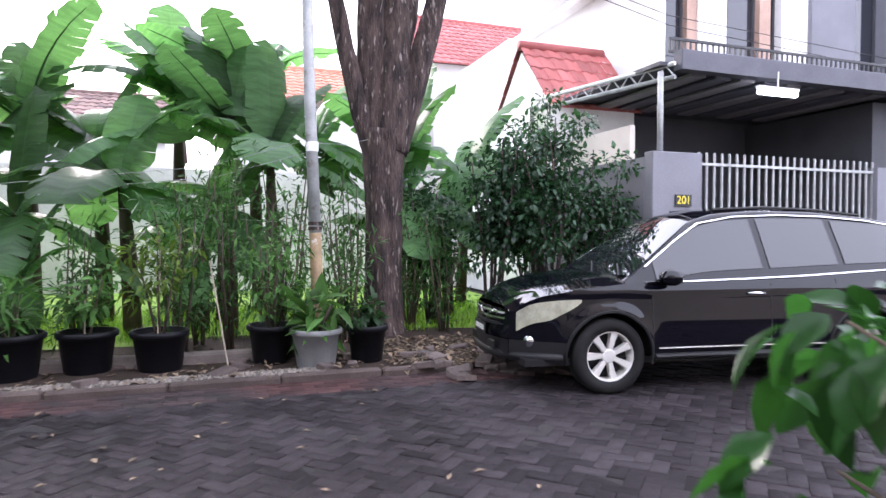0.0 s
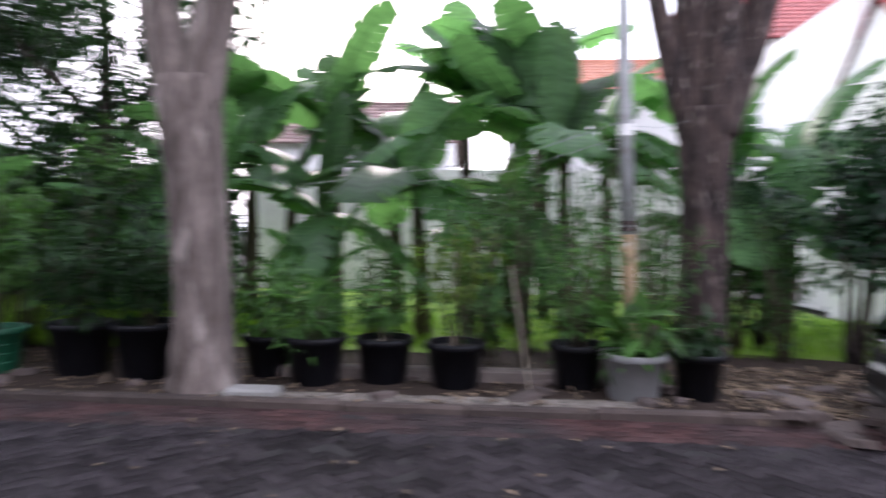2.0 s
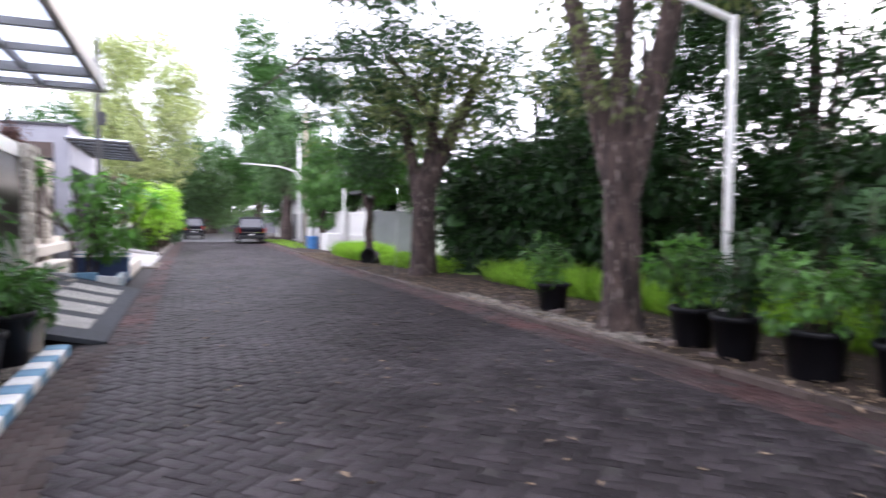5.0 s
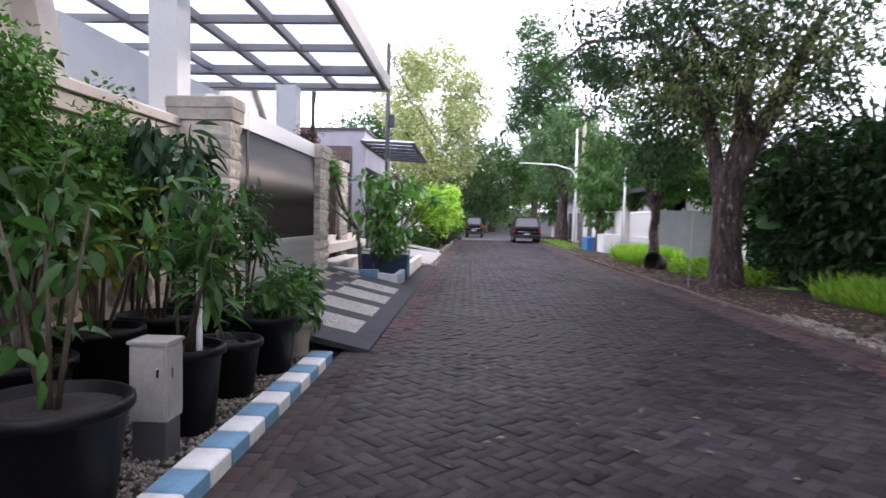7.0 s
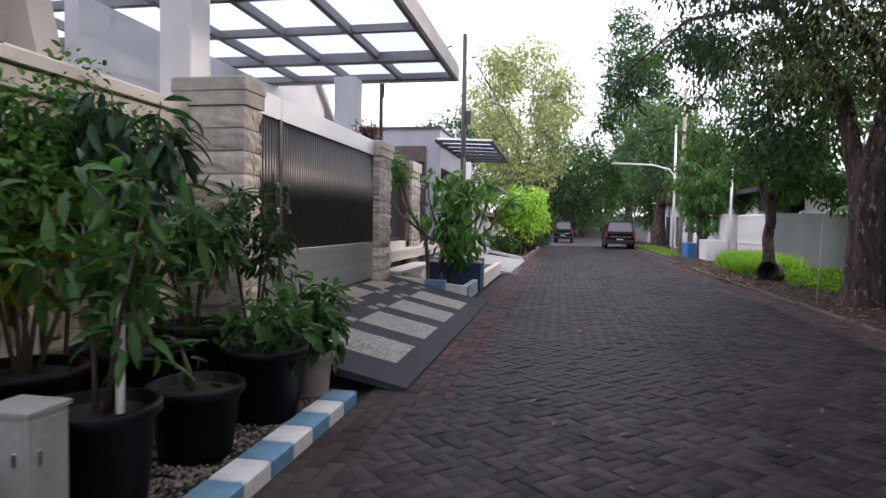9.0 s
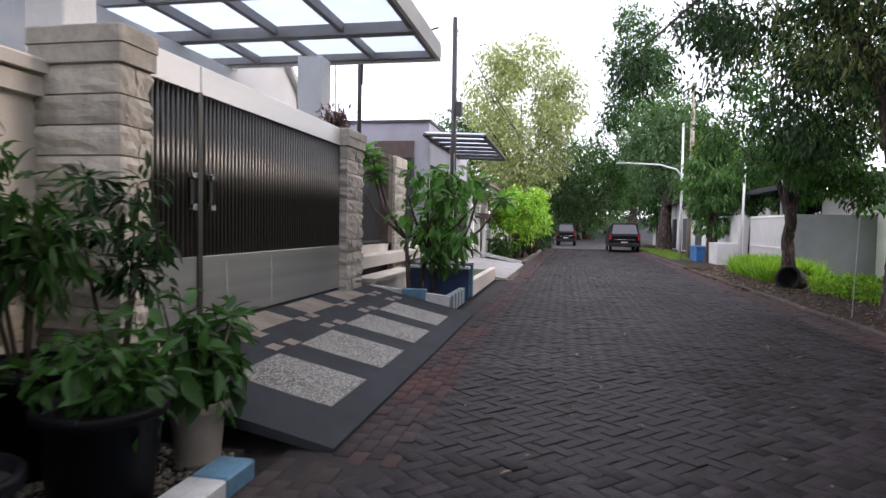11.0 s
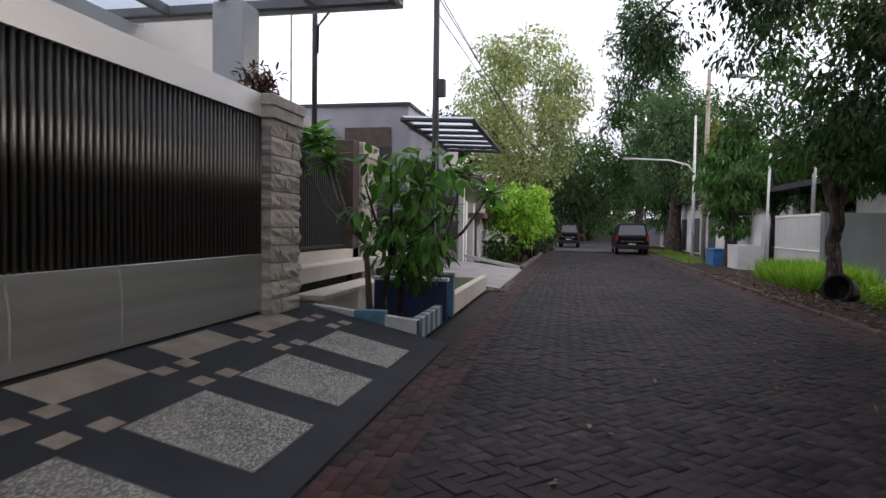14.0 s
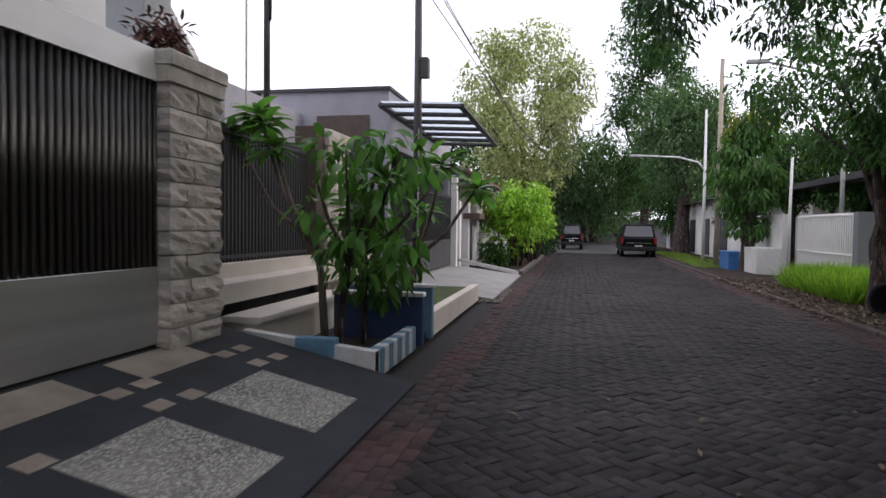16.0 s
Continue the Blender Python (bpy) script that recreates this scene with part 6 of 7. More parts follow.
for x0, x1, m, y in ((8.66, 9.12, "window", 11.62), (9.12, 9.36, "wood_pink", 11.45), (9.36, 9.80, "white", 11.4), (9.80, 10.22, "white", 11.55), (10.22, 11.0, "window", 11.62), (11.0, 11.3, "wood_pink", 11.45), (11.3, 11.55, "window", 11.62), (11.55, 12.3, "white", 11.4), (12.3, 13.6, "grey_wall", 11.3), (13.6, 14.6, "window", 11.62), (14.6, 18, "grey_wall", 11.3)):
    w = Build().box(x0, x1, y, 18, 4.2, 9.0).part("window" if m == "window" else "bay_wall", m, hn)
    if m == "window":
        Build().box(x0, x0 + 0.05, y - 0.04, y - 0.002, 4.25, 8.9).part("window_frame", "grey_dark", w)
        Build().box(x1 - 0.05, x1, y - 0.04, y - 0.002, 4.25, 8.9).part("window_frame", "grey_dark", w)
# carport interior's dimness is put into the colour of these two walls
Build().box(6.2, 18, 12.4, 12.6, 0, 4.0).part("carport_wall", "grey_dark", hn, "carport back wall with the interior's dimness in its colour")
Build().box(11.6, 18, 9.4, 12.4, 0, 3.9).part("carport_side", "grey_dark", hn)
Build().box(6.45, 6.55, 9.6, 12.4, 1.9, 3.2).part("pale_side_wall", "cream", hn)
cp = thing("carport_roof", "flat carport roof with grey fascia and open steel truss edge", "canopy", at=(0, 0, 0))
Build().box(6.75, 18, 8.75, 8.95, 3.92, 4.22, 0.01).part("fascia", "grey_mid", cp)
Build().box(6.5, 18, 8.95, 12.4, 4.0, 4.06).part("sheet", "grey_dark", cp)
for i in range(9):
    Build().box(7.2 + i * 0.5, 7.5 + i * 0.5, 9.1 + 0.0 * i, 11.8, 3.93, 3.97).part("purlin", "grey_mid" if i % 2 else "beam", cp)
for za, zb in ((4.02, 4.02), (3.82, 3.82)):
    Build().tube([(6.7, 8.85, za), (5.95, 11.9, zb)], 0.035, 6).part("chord", "white" if za > 4 else "galv", cp)
for i in range(9):
    a, b2 = Vector((6.7, 8.85, 0)).lerp(Vector((5.95, 11.9, 0)), i / 9), Vector((6.7, 8.85, 0)).lerp(Vector((5.95, 11.9, 0)), (i + 0.5) / 9)
    Build().tube([a + Vector((0, 0, 3.82)), b2 + Vector((0, 0, 4.02)), Vector((6.7, 8.85, 3.82)).lerp(Vector((5.95, 11.9, 3.82)), (i + 1) / 9)], 0.016, 5).part("web", "galv", cp)
Build().tube([(6.52, 8.95, 2.6), (6.52, 8.95, 3.9)], 0.045, 10).part("post", "galv", cp, "", True)
tl = thing("tube_lamp", "lit white tube lamp under the carport roof", "lamp", at=(8.62, 8.76, 3.7))
Build().tube([(-0.38, 0, 0), (0.38, 0, 0)], 0.045, 12).part("tube", "tube_on", tl, "", True)
Build().box(-0.42, 0.42, -0.04, 0.04, 0.045, 0.09, 0.005).part("holder", "white", tl)
Build().tube([(0, 0, 0.09), (0, 0, 0.34)], 0.015, 6).part("stem", "white", tl)
bar_fence("balcony_rail", "low dark iron balcony rail above the carport", 7.0, 13.0, 9.0, 4.22, 4.45, 0.11, "iron", 0.012, (0.1, 0.95), "railing")
bar_fence("balcony_rail", "low dark iron balcony rail above the carport", 6.72, 7.0, 9.0, 4.22, 4.45, 0.07, "iron", 0.012, (0.1, 0.95), "railing")
bar_fence("driveway_gate", "pale steel driveway gate with pointed upright bars", 7.12, 10.8, 8.8, 0.1, 2.56, 0.15, "galv", 0.014, (0.02, 0.42, 0.985), "gate", 0.14)
Build().box(6.2, 7.1, 8.7, 8.9, 0, 2.67, 0.01).thing("gate_pier", "grey_wall", "smooth grey gate pier", "pier", "", "structure")
Build().box(6.2, 6.4, 8.9, 12.4, 0, 2.6).thing("wall_side_north", "grey_wall", "grey side wall of the plot", "wall", "", "structure")
Build().box(10.8, 18, 8.7, 8.9, 0, 2.6).thing("wall_front_north", "grey_wall", "grey front wall of the plot", "wall", "", "structure")
for z0, z1 in ((5.62, 5.28), (5.5, 5.05)):
    Build().tube([(4.0, 10.4, z0 + 0.5), (8.0, 10.6, (z0 + z1) / 2), (14.0, 10.8, z1)], 0.008, 4).thing("overhead_wire", "cable", "thin black service wire crossing to the house", "wire", "overhead wires")
# small tiled gable roof on the side wing
wing = gable_house("house_wing", "side wing with a small weathered red tiled roof", 6.2, 8.1, 11.75, 14.25, 3.95, 5.35, "tile_red", o=0.06)
# house number
pl = thing("house_number", "black house-number plate with yellow figures 201", "sign", at=(6.74, 8.688, 1.95))
Build().box(-0.15, 0.15, -0.012, 0.004, -0.08, 0.09, 0.003).part("plate", "plate_black", pl)
cu = bpy.data.curves.new("figures", "FONT")
cu.body, cu.size, cu.align_x, cu.align_y, cu.extrude = "201", 0.17, "CENTER", "CENTER", 0.002
cu.materials.append(M["yellow"])
fg = new("figures", cu)
fg.parent = pl
fg.matrix_local = pose(0, -0.016, 0.005, 90, 0, 0)


# ---- wheels and vehicles ----
def wheel_meshes(r, w, spokes):
    tyre = Build().lathe([(r * 0.66, -w / 2), (r * 0.9, -w / 2), (r * 0.98, -w * 0.42), (r, -w * 0.3), (r, w * 0.3), (r * 0.98, w * 0.42), (r * 0.9, w / 2), (r * 0.66, w / 2), (r * 0.66, -w / 2)], 36).mesh("tyre", "rubber", True)
    rim = Build().lathe([(r * 0.68, w * 0.46), (r * 0.64, w * 0.47), (r * 0.61, w * 0.40), (r * 0.6, 0.0), (r * 0.66, -w * 0.4)], 36)
    for k in range(spokes):
        a = 2 * math.pi * k / spokes
        c, s = math.cos(a), math.sin(a)
        v = []
        for rr, hw, z in ((0.10 * r, 0.055 * r, 0.36 * w), (0.35 * r, 0.075 * r, 0.40 * w), (0.63 * r, 0.105 * r, 0.42 * w)):
            for u, dz in ((-hw, -0.05 * w), (-hw * 0.8, 0), (hw * 0.8, 0), (hw, -0.05 * w), (hw, -0.25 * w), (-hw, -0.25 * w)):
                v.append((rr * c - u * s, rr * s + u * c, z + dz))
        f = [(i * 6 + k2, i * 6 + (k2 + 1) % 6, (i + 1) * 6 + (k2 + 1) % 6, (i + 1) * 6 + k2) for i in (0, 1) for k2 in range(6)]
        rim.add(v, f)
    rim.lathe([(0.001, w * 0.42), (r * 0.16, w * 0.41), (r * 0.19, w * 0.36), (r * 0.19, w * 0.1)], 20)
    back = Build().lathe([(0.001, -0.05 * w), (r * 0.6, -0.05 * w)], 24)
    return tyre, rim.mesh("rim", "alloy"), back.mesh("brake_plate", "trim")


def add_wheel(parent, meshes, x, y, z, turn, steer=0):
    """turn: 90 shows the rim to the left of the vehicle, -90 to its right."""
    t = new("wheel", meshes[0])
    t.parent = parent
    t.matrix_local = pose(x, y, z, 0, 0, steer) @ pose(0, 0, 0, -turn, 0, 0)
    for name, me in zip(("rim", "brake_plate"), meshes[1:]):
        o = new(name, me)
        o.parent = t


def lerp_table(t, x):
    for (a, u), (b, v) in zip(t, t[1:]):
        if x <= b:
            k = max(0.0, min(1.0, (x - a) / (b - a)))
            return u + (v - u) * k
    return t[-1][1]


def smooth_table(t, x):
    return (lerp_table(t, x - 0.06) + lerp_table(t, x) * 2 + lerp_table(t, x + 0.06)) / 4


def build_suv():
    car = thing("parked_suv", "glossy black sport utility car parked beside the verge", "car", at=(5.0, 6.53, 0), turn=171.4)
    WB, RW = 1.33, 0.345
    belt = [(-2.32, 1.12), (-1.6, 1.09), (-0.5, 1.03), (0.95, 0.99), (1.15, 1.0), (1.6, 0.955), (1.95, 0.88), (2.12, 0.78), (2.2, 0.70)]
    top = [(-2.34, 1.10), (-2.22, 1.38), (-2.08, 1.58), (-1.7, 1.66), (-1.0, 1.73), (-0.4, 1.74), (0.1, 1.70), (0.35, 1.625), (0.7, 1.36), (1.0, 1.13), (1.18, 1.0)]

    def width(x):
        w = 0.905
        if x > 1.35:
            w -= 0.30 * ((x - 1.35) / 0.8) ** 2.4
        if x < -1.75:
            w -= 0.14 * ((-1.75 - x) / 0.57) ** 2
        return w

    def side_y(x, z):
        k = (z - 0.62) / 0.45
        bulge = 0.018 * math.exp(-((z - 0.93) / 0.05) ** 2)
        flare = 0.022 * max(0, 1 - abs(math.hypot(abs(abs(x) - WB) if x else 9, z - RW) - 0.42) / 0.09)
        return width(x) - 0.055 * k * k * (1.0 if z > 0.62 else 0.7) + bulge + flare

    def low(x):
        z = 0.30 if abs(x) < 1.9 else 0.30 + 0.05 * (abs(x) - 1.9) / 0.3
        for c in (-WB, WB):
            if abs(x - c) < 0.40:
                z = max(z, RW + math.sqrt(0.40 ** 2 - (x - c) ** 2) * 1.0)
        return z

    xs = sorted(set([-2.31 + 4.49 * i / 74 for i in range(75)] + [c + 0.40 * math.cos(math.pi * k / 16) for c in (-WB, WB) for k in range(17)]))
    for s in (1, -1):
        rows = []
        for x in xs:
            z0, z1 = low(x), smooth_table(belt, x)
            rows.append([(x, s * side_y(x, z0 + (z1 - z0) * j / 14), z0 + (z1 - z0) * j / 14) for j in range(15)])
        Build().grid(rows if s < 0 else [r[::-1] for r in rows]).part("side_panel", "car", car, "", True)
        for c in (-WB, WB):
            # wheel housing and black arch lip
            Build().grid([[(c + 0.41 * math.cos(a), s * y, RW + 0.41 * math.sin(a)) for y in (0.86, 0.55)] for a in (math.pi * k / 16 for k in range(17))]).part("wheel_housing", "trim", car)
            Build().tube([(c + 0.408 * math.cos(a), s * (side_y(c + 0.4 * math.cos(a), RW + 0.4 * math.sin(a)) + 0.002), RW + 0.408 * math.sin(a)) for a in (math.pi * (k - 1) / 18 for k in range(21))], 0.016, 6).part("arch_lip", "trim", car)
        Build().tube([(x, s * (side_y(x, 0.33) + 0.004), 0.335) for x in (-0.9, -0.4, 0.1, 0.6, 0.9)], 0.028, 8).part("sill_trim", "trim", car)
        Build().tube([(x, s * (side_y(x, 0.41) + 0.005), 0.41) for x in (-0.88, -0.3, 0.3, 0.86)], 0.008, 6).part("sill_strip", "chrome", car)
        Build().tube([(x, s * (side_y(x, smooth_table(belt, x)) - 0.004), smooth_table(belt, x) + 0.012) for x in (-1.9, -1.3, -0.7, 0.0, 0.5, 0.98)], 0.011, 6).part("belt_strip", "chrome", car)
        for x in (0.92, -0.30):
            Build().tube([(x + (0.10 if x < 0 else 0) * 0, s * (side_y(x, z) + 0.001), z) for z in (0.42, 0.6, 0.8, 0.98)], 0.005, 4).part("door_seam", "trim", car)
        rear = [(-1.02 + 0.12 * max(0, (0.72 - z)) * 0, z) for z in (0.78, 0.9, 1.02)]
        Build().tube([(x, s * (side_y(x, z) + 0.001), z) for x, z in rear], 0.005, 4).part("door_seam", "trim", car)
        for x in (-0.13, -1.0 + 0.1):
            h = Build().tube([(x - 0.09, s * (side_y(x, 0.9) + 0.012), 0.895), (x, s * (side_y(x, 0.9) + 0.03), 0.90), (x + 0.09, s * (side_y(x, 0.9) + 0.012), 0.895)], [0.012, 0.017, 0.012], 8).part("door_handle", "chrome", car, "chrome door handle", True)
        m = Build()
        rows = [[(0.80 + 0.11 * math.cos(a) * q, s * (0.93 + 0.12 * t), 1.06 + 0.075 * math.sin(a) * q) for a in (6.283 * k / 14 for k in range(15))] for t, q in ((-0.1, 0.25), (0.0, 0.8), (0.4, 1.0), (0.8, 1.0), (1.05, 0.7), (1.1, 0.02))]
        m.grid(rows)
        m.tube([(0.82, s * 0.86, 1.02), (0.81, s * 0.95, 1.04)], 0.03, 8)
        m.part("door_mirror", "car", car, "", True)
        # headlamp, fog lamp, tail lamp
        rows = []
        for i in range(11):
            f = i / 10
            x = 1.60 + 0.53 * f
            zt = min(smooth_table(belt, x) - 0.035, 0.86 - 0.08 * f * f)
            za, zb = zt - 0.025 - 0.15 * min(1.0, f * 1.9) ** 0.8, zt
            rows.append([(x, s * (side_y(x, za + (zb - za) * j / 4) + 0.008), za + (zb - za) * j / 4) for j in range(5)])
        hl = Build().grid(rows if s < 0 else [r[::-1] for r in rows]).part("headlamp", "lens", car, "milky headlamp", True)
        Build().lathe([(0.001, 0.03), (0.05, 0.028), (0.062, 0.0)], 16).part("lamp_bezel", "chrome", car, "", True).matrix_local = pose(2.02, s * 0.675, 0.47, 90, 0, -s * 42 + (180 if s > 0 else 0))
        Build().grid([[(x, s * (side_y(x, z) + 0.006), z) for z in (0.75, 0.9, 1.08)] for x in (-2.31, -2.2, -2.08)][:: (1 if s < 0 else -1)]).part("tail_lamp", "lamp_red", car, "red tail lamp", True)
    # bonnet
    rows = []
    for i in range(16):
        x = 1.0 + 1.18 * i / 15
        w, z = side_y(x, smooth_table(belt, x)), smooth_table(belt, x)
        rows.append([(x, w * u, z + 0.075 * (1 - abs(u) ** 2.4) * (1 - 0.55 * (i / 15) ** 3) + (0.012 if 0.55 < abs(u) < 0.75 else 0)) for u in (-1, -0.9, -0.75, -0.6, -0.4, -0.2, 0, 0.2, 0.4, 0.6, 0.75, 0.9, 1)])
    Build().grid([r[::-1] for r in rows]).part("bonnet", "car", car, "", True)
    # nose
    we = side_y(2.18, 0.6)
    rows = []
    for j in range(15):
        z = 0.32 + 0.43 * j / 14
        rows.append([(2.175 + (0.10 + 0.03 * math.exp(-((z - 0.5) / 0.07) ** 2)) * (1 - abs(u) ** 2.2) - 0.10 * max(0, (z - 0.62)) , we * u, z) for u in [k / 8 - 1 for k in range(17)]])
    Build().grid(rows).part("front_bumper", "car", car, "", True)
    rows = [[(x + 0.014, y * 1.004, z) for x, y, z in r] for r in rows[:6]]
    Build().grid(rows).part("bumper_cladding", "trim", car, "matt black bumper cladding", True)
    for s in (1, -1):
        rows = [[(x, s * (side_y(x, z) + 0.007), z) for z in (low(x), 0.38, 0.43, 0.475)] for x in (1.74, 1.8, 1.9, 2.0, 2.1, 2.18)]
        Build().grid(rows if s < 0 else [r[::-1] for r in rows]).part("bumper_cladding", "trim", car, "matt black bumper cladding", True)
    for z in (0.60, 0.655, 0.71):
        Build().tube([(2.19 + 0.10 * (1 - abs(u) ** 2.2), we * u * 0.86, z) for u in [k / 5 - 1 for k in range(11)]], 0.014, 6).part("grille_bar", "chrome" if z > 0.65 else "trim", car)
    Build().box(2.27, 2.285, -0.42, 0.42, 0.36, 0.44, 0.01).part("air_intake", "trim", car)
    Build().lathe([(0.001, 0.012), (0.05, 0.01), (0.055, 0)], 16).part("badge", "chrome", car).matrix_local = pose(2.295, 0, 0.675, 0, 90, 0)
    plate = Build().box(2.30, 2.312, -0.20, 0.20, 0.47, 0.58, 0.004).part("number_plate", "plate_black", car)
    for k in range(6):
        Build().box(2.312, 2.314, -0.16 + k * 0.055, -0.125 + k * 0.055, 0.50, 0.55).part("plate_mark", "plate_white", plate)
    Build().tube([(1.76, -side_y(1.76, 0.34), 0.335), (1.95, -side_y(1.95, 0.34), 0.33), (2.12, -we * 1.03, 0.325), (2.24, -0.38, 0.32), (2.27, 0, 0.315), (2.24, 0.38, 0.32), (2.12, we * 1.03, 0.325), (1.95, side_y(1.95, 0.34), 0.33), (1.76, side_y(1.76, 0.34), 0.335)], 0.045, 10).part("lower_lip", "trim", car, "", True)
    # cabin
    cx = [-2.33 + 3.5 * i / 50 for i in range(51)]

    def cab(x, v):
        """Across the cabin: v from -1 to 1; the sides lean in, the roof is crowned."""
        b, t = smooth_table(belt, x), max(smooth_table(belt, x) + 0.004, smooth_table(top, x))
        yb = side_y(x, b) - 0.01
        yt = yb - 0.27 * (t - b) / 0.64 - 0.02
        a = abs(v)
        if a > 0.55:
            k = (1 - a) / 0.45
            return (x, math.copysign(yb + (yt - yb) * k ** 1.1, v), b + (t - b - 0.055 * (t - b) / 0.64) * k)
        return (x, yt * v / 0.55, t - 0.055 * (t - b) / 0.64 * (a / 0.55) ** 2.2)

    vs = [-1, -0.9, -0.8, -0.7, -0.62, -0.57, -0.55, -0.5, -0.4, -0.25, 0, 0.25, 0.4, 0.5, 0.55, 0.57, 0.62, 0.7, 0.8, 0.9, 1]
    Build().grid([[cab(x, v) for v in vs][::-1] for x in cx]).part("cabin", "car", car, "", True)

    def pane(name, x0, x1, v0, v1, n=12, cut=0.0, flip=False):
        rows = []
        for i in range(n + 1):
            x = x0 + (x1 - x0) * i / n
            row = []
            for j in range(7):
                v = v0 + (v1 - v0) * j / 6
                p = Vector(cab(x, v))
                o = Vector((0, math.copysign(0.007, v), 0.002)) if abs(v0) > 0.5 and v0 * v1 > 0 else Vector((0.004, 0, 0.006))
                row.append(tuple(p + o))
            rows.append(row)
        g = Build().grid(rows if not flip else [r[::-1] for r in rows])
        return g.part(name, "glass", car, "dark tinted window", True)

    pane("windscreen", 0.36, 1.10, 0.52, -0.52)
    pane("rear_window", -2.28, -2.08, 0.46, -0.46)
    for s in (1, -1):
        for x0, x1 in ((-0.26, 0.86), (-1.10, -0.34), (-1.88, -1.18)):
            pane("side_window", x0, x1, s * 0.93, s * 0.60, flip=(s > 0))
        Build().tube([Vector(cab(x, s * 0.575)) + Vector((0, s * 0.012, 0)) for x in (-2.0, -1.6, -1.1, -0.6, -0.1, 0.3, 0.6, 0.95)], 0.010, 6).part("window_strip", "chrome", car)
        Build().tube([Vector(cab(x, s * 0.40)) + Vector((0, 0, 0.02)) for x in (-1.7, -1.2, -0.6, 0.0)], 0.015, 6).part("roof_rail", "trim", car)
    for y in (-0.1, 0.5):
        Build().tube([(1.14, y + 0.15, 1.06), (0.98, y - 0.2, 1.15)], 0.008, 5).part("wiper", "trim", car)
    # tail
    Build().grid([[(-2.31 - 0.04 * (1 - abs(u) ** 3), side_y(-2.31, 0.7) * u, z) for u in (-1, -0.6, 0, 0.6, 1)] for z in (0.35, 0.6, 0.9, 1.13)][::-1]).part("tailgate", "car", car, "", True)
    Build().box(-2.1, 2.1, -0.80, 0.80, 0.26, 0.32).part("underbody", "trim", car)
    Build().box(-0.85, 0.85, -0.84, 0.84, 0.28, 0.9).part("inner_body", "trim", car)
    wm = wheel_meshes(RW, 0.225, 7)
    for x in (-WB, WB):
        add_wheel(car, wm, x, 0.79, RW, 90)
        add_wheel(car, wm, x, -0.79, RW, -90)
    return car


build_suv()


def small_vehicle(name, label, at, turn, length, width, height, belt, paint, nose, pickup=False):
    """A vehicle seen from behind, far off: body, cabin, windows, lamps, bumper, wheels."""
    c = thing(name, label, "car", "cars along the street", at=at, turn=turn)
    L, w = length / 2, width / 2
    body = [(-L, 0.32), (-L, belt - 0.05), (-L + 0.08, belt), (L - nose, belt), (L - 0.1, belt - 0.18), (L, belt - 0.35), (L, 0.32)]
    Build().extrude(body, -w, w).part("body", paint, c)
    x1 = L - nose
    x0 = -L + 0.1 if not pickup else 0.0
    v = []
    for z, a, b2, ww in ((belt, x0, x1, w - 0.03), (height - 0.06, x0 + 0.25, x1 - 0.75, w - 0.16), (height, x0 + 0.4, x1 - 0.95, w - 0.24)):
        v += [(a, -ww, z), (b2, -ww, z), (b2, ww, z), (a, ww, z)]
    Build().add(v, [(i * 4 + k, i * 4 + (k + 1) % 4, i * 4 + 4 + (k + 1) % 4, i * 4 + 4 + k) for i in (0, 1) for k in range(4)] + [(8, 9, 10, 11)]).part("cabin", paint, c)
    za, zb = belt + 0.06, height - 0.12

    def at_z(z, lo, hi):
        return lo + (hi - lo) * (z - belt) / (height - 0.06 - belt)

    wa, wb = at_z(za, w - 0.03, w - 0.16) - 0.1, at_z(zb, w - 0.03, w - 0.16) - 0.1
    Build().add([(at_z(za, x0, x0 + 0.25) - 0.012, -wa, za), (at_z(za, x0, x0 + 0.25) - 0.012, wa, za), (at_z(zb, x0, x0 + 0.25) - 0.012, wb, zb), (at_z(zb, x0, x0 + 0.25) - 0.012, -wb, zb)], [(3, 2, 1, 0)]).part("rear_window", "window", c)
    for s in (1, -1):
        Build().add([(x0 + 0.3, s * (at_z(za, w - 0.03, w - 0.16) + 0.01), za), (x1 - 0.3, s * (at_z(za, w - 0.03, w - 0.16) + 0.01), za), (x1 - 0.85, s * (at_z(zb, w - 0.03, w - 0.16) + 0.01), zb), (x0 + 0.45, s * (at_z(zb, w - 0.03, w - 0.16) + 0.01), zb)], [(0, 1, 2, 3) if s < 0 else (3, 2, 1, 0)]).part("side_window", "window", c)
        Build().box(-L - 0.012, -L + 0.06, s * (w - 0.12), s * (w - 0.02), belt - 0.30, belt + 0.02).part("tail_lamp", "lamp_red", c, "red tail lamp")
        Build().box(x1 - 0.45, x1 - 0.3, s * w, s * (w + 0.2), belt + 0.02, belt + 0.2).part("door_mirror", "trim", c)
    Build().box(-L - 0.07, -L - 0.002, -w + 0.02, w - 0.02, 0.36, 0.55, 0.02).part("bumper", "trim", c)
    Build().box(-L - 0.02, -L - 0.002, -w * 0.7, w * 0.7, belt - 0.3, belt - 0.25).part("chrome_bar", "chrome", c)
    p = Build().box(-L - 0.018, -L - 0.002, -0.22, 0.22, belt - 0.48, belt - 0.37).part("number_plate", "plate_black", c)
    for k in range(5):
        Build().box(-L - 0.021, -L - 0.018, -0.17 + k * 0.075, -0.12 + k * 0.075, belt - 0.455, belt - 0.395).part("plate_mark", "plate_white", p)
    wm = wheel_meshes(0.33, 0.2, 6)
    for x in (-L + 0.75, L - 0.8):
        add_wheel(c, wm, x, w - 0.1, 0.33, 90)
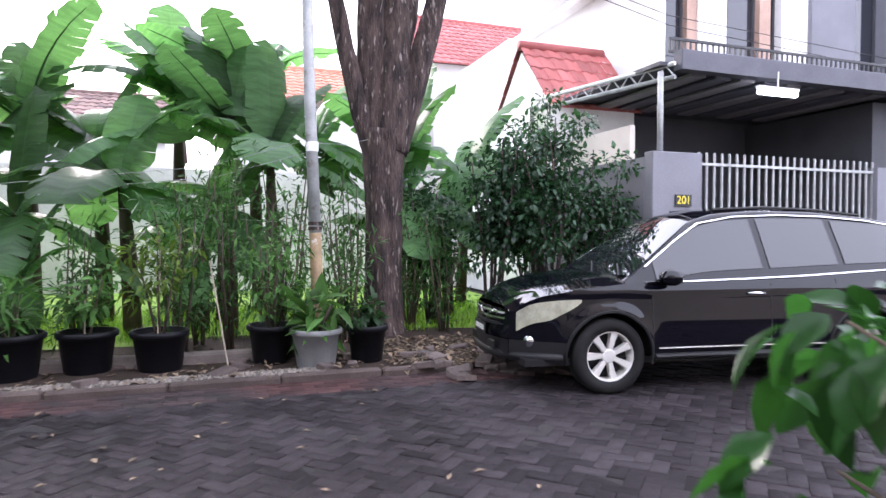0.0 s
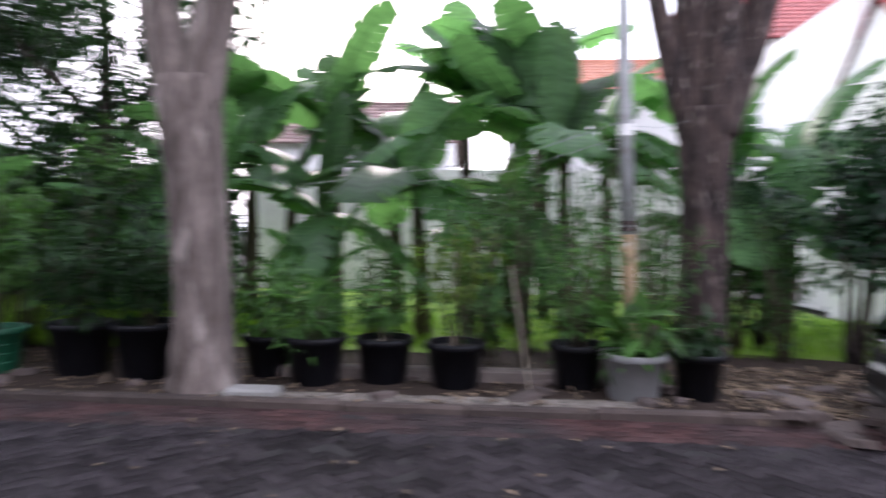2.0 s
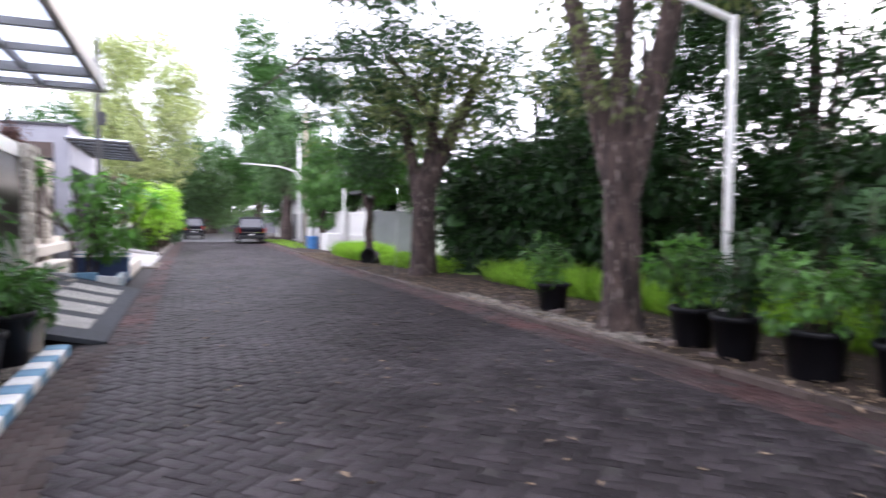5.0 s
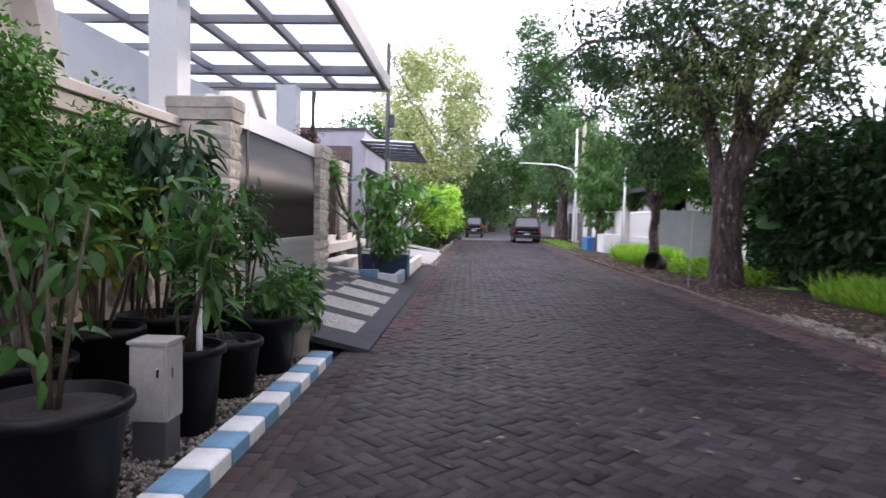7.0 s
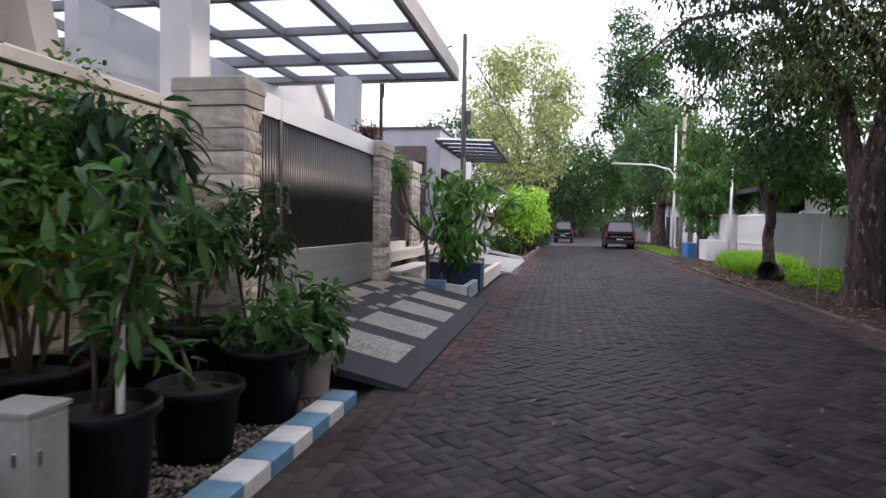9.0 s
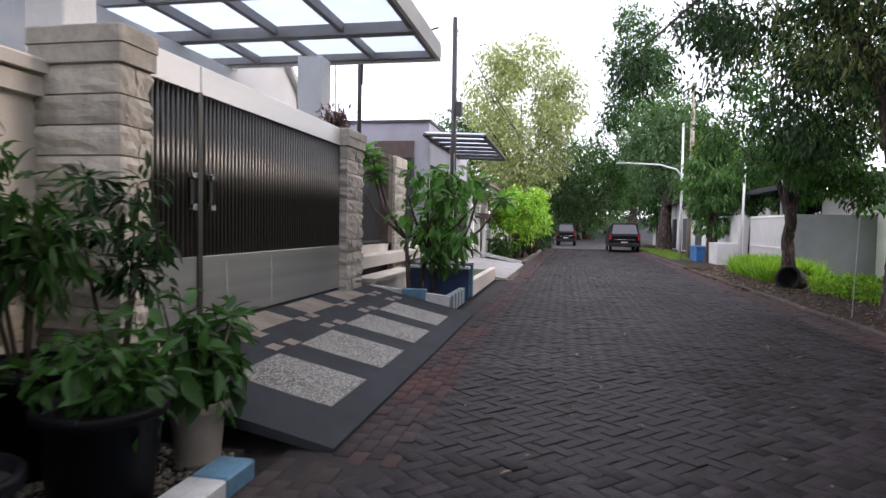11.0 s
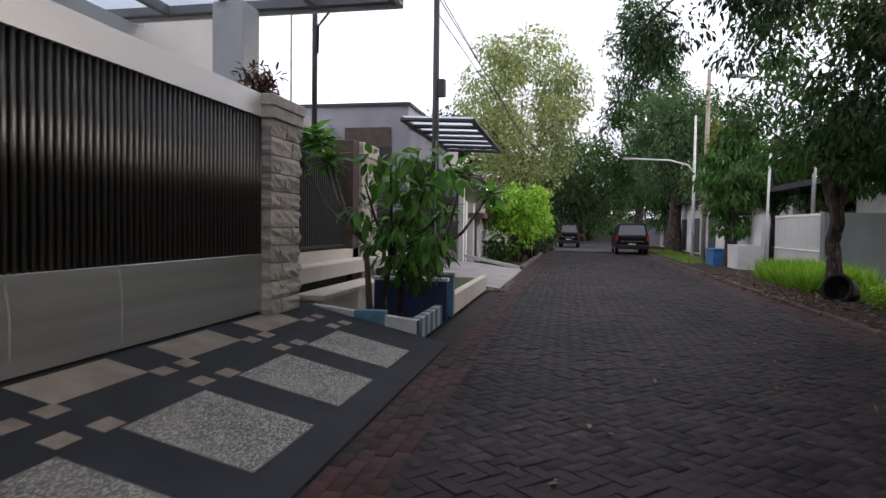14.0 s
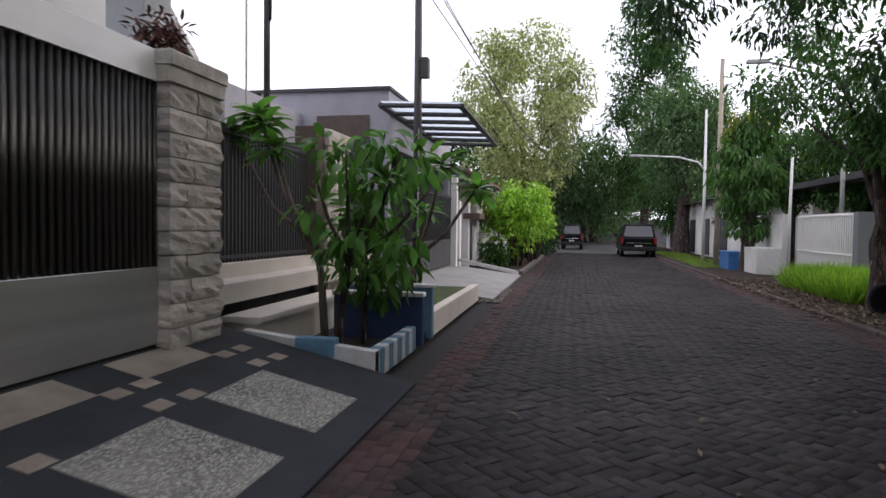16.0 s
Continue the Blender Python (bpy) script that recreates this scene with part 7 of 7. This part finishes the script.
        add_wheel(c, wm, x, -w + 0.1, 0.33, -90)
    return c


small_vehicle("parked_van", "black people carrier parked with its tail towards the walker", (-47.85, 6.6, 0), 179, 4.5, 1.78, 1.75, 1.02, "car_dull", 1.1)
small_vehicle("parked_pickup", "dark small off-road car parked at the far kerb", (-58.0, 3.25, 0), 178, 3.9, 1.45, 1.75, 1.05, "car_dull", 1.2)

# ---- paving blocks ----
W = 0.105
PITCH = 0.108


def block_verts(cx, cy, ang, z, L=2 * PITCH - 0.004, w=W, top=0.0):
    """Eight-cornered block with a chamfered top, for many blocks at once."""
    n = len(cx)
    c, s = np.cos(ang), np.sin(ang)
    loc = np.array([(sx * (L / 2 - i), sy * (w / 2 - i), h) for i, h in ((0, -0.016), (0, -0.003), (0.004, 0.0)) for sx, sy in ((-1, -1), (1, -1), (1, 1), (-1, 1))])
    tilt = np.random.default_rng(3).normal(size=(n, 2)) * 0.011
    x = cx[:, None] + loc[None, :, 0] * c[:, None] - loc[None, :, 1] * s[:, None]
    y = cy[:, None] + loc[None, :, 0] * s[:, None] + loc[None, :, 1] * c[:, None]
    zz = z[:, None] + loc[None, :, 2] + loc[None, :, 0] * tilt[:, :1] + loc[None, :, 1] * tilt[:, 1:]
    return np.stack([x, y, zz], 2).reshape(-1, 3)


def blocks_object(name, mat, cx, cy, ang, z, label):
    v = block_verts(cx, cy, ang, z)
    q = [(8, 9, 10, 11)] + [(r * 4 + k, r * 4 + (k + 1) % 4, r * 4 + 4 + (k + 1) % 4, r * 4 + 4 + k) for r in (0, 1) for k in range(4)]
    f = (np.array(q)[None] + np.arange(len(cx))[:, None, None] * 12).reshape(-1, 4)
    me = bpy.data.meshes.new(name)
    me.vertices.add(len(v))
    me.vertices.foreach_set("co", v.ravel())
    me.loops.add(f.size)
    me.loops.foreach_set("vertex_index", f.ravel().astype(np.int32))
    me.polygons.add(len(f))
    me.polygons.foreach_set("loop_start", np.arange(0, f.size, 4, dtype=np.int32))
    me.update(calc_edges=True)
    me.materials.append(M[mat])
    ob = new(name, me)
    ob.parent = road
    return tagged(ob, label, "", "", "stuff")


rb = np.random.default_rng(21)
N = 420
i, j = np.meshgrid(np.arange(-N, N), np.arange(-N, N), indexing="ij")
u0, v0 = (i + 2 * j).ravel().astype(float), (i - 2 * j).ravel().astype(float)
cu2 = np.concatenate([u0 + 1.0, u0 + 0.5]) * PITCH
cv2 = np.concatenate([v0 + 0.5, v0 + 2.0]) * PITCH
an = np.concatenate([np.zeros(len(u0)), np.full(len(u0), math.pi / 2)]) + math.pi / 4
k = math.sqrt(0.5)
px, py = (cu2 - cv2) * k, (cu2 + cv2) * k
px, py = px - 14.0, py + 4.3
keep = (px > -50) & (px < 9) & (py > np.where(px > -10.6, 1.80, 2.12)) & (py < 6.76)
px, py, an = px[keep], py[keep], an[keep]
pz = rb.normal(size=len(px)) * 0.003
py = py + np.array([bend(x) for x in px])
near = (px > -13.4) & (px < -11.0) & (py > 2.14) & (py < 4.2)
pick = np.flatnonzero(near)[:230]
mask = np.ones(len(px), bool)
mask[pick] = False
blocks_object("paver_field", "paver", px[mask], py[mask], an[mask], pz[mask], "grey concrete blocks laid in herringbone")
one = Build()
one.v = [tuple(p) for p in block_verts(np.zeros(1), np.zeros(1), np.zeros(1), np.zeros(1))]
one.f = [(8, 9, 10, 11)] + [(r * 4 + q, r * 4 + (q + 1) % 4, r * 4 + 4 + (q + 1) % 4, r * 4 + 4 + q) for r in (0, 1) for q in range(4)]
pm = one.mesh("paver", "paver")
for t in pick:
    ob = new("paver", pm)
    ob.parent = road
    ob.matrix_basis = pose(px[t], py[t], pz[t], 0, 0, math.degrees(an[t]))


def courses(y0, n, x0, x1, mat, name, label):
    cx, cy = [], []
    for r in range(n):
        m = int((x1 - x0) / (2 * PITCH))
        xx = x0 + (np.arange(m) + 0.5 * (r % 2)) * 2 * PITCH
        cx.append(xx)
        cy.append(np.full(m, y0 + (r + 0.5) * PITCH))
    cx, cy = np.concatenate(cx), np.concatenate(cy)
    cy = cy + np.array([bend(x) for x in cx])
    blocks_object(name, mat, cx, cy, rb.normal(size=len(cx)) * 0.02, rb.normal(size=len(cx)) * 0.003, label)


courses(1.66, 4, -50, -10.6, "paver_red", "paver_edge", "reddish blocks laid lengthwise along the edge")
courses(1.37, 4, -10.6, 9, "paver_brown", "paver_edge", "soil-stained blocks laid lengthwise along the kerb")
courses(6.74, 5, -50, 9, "paver_red", "paver_edge", "reddish blocks laid lengthwise along the far kerb")
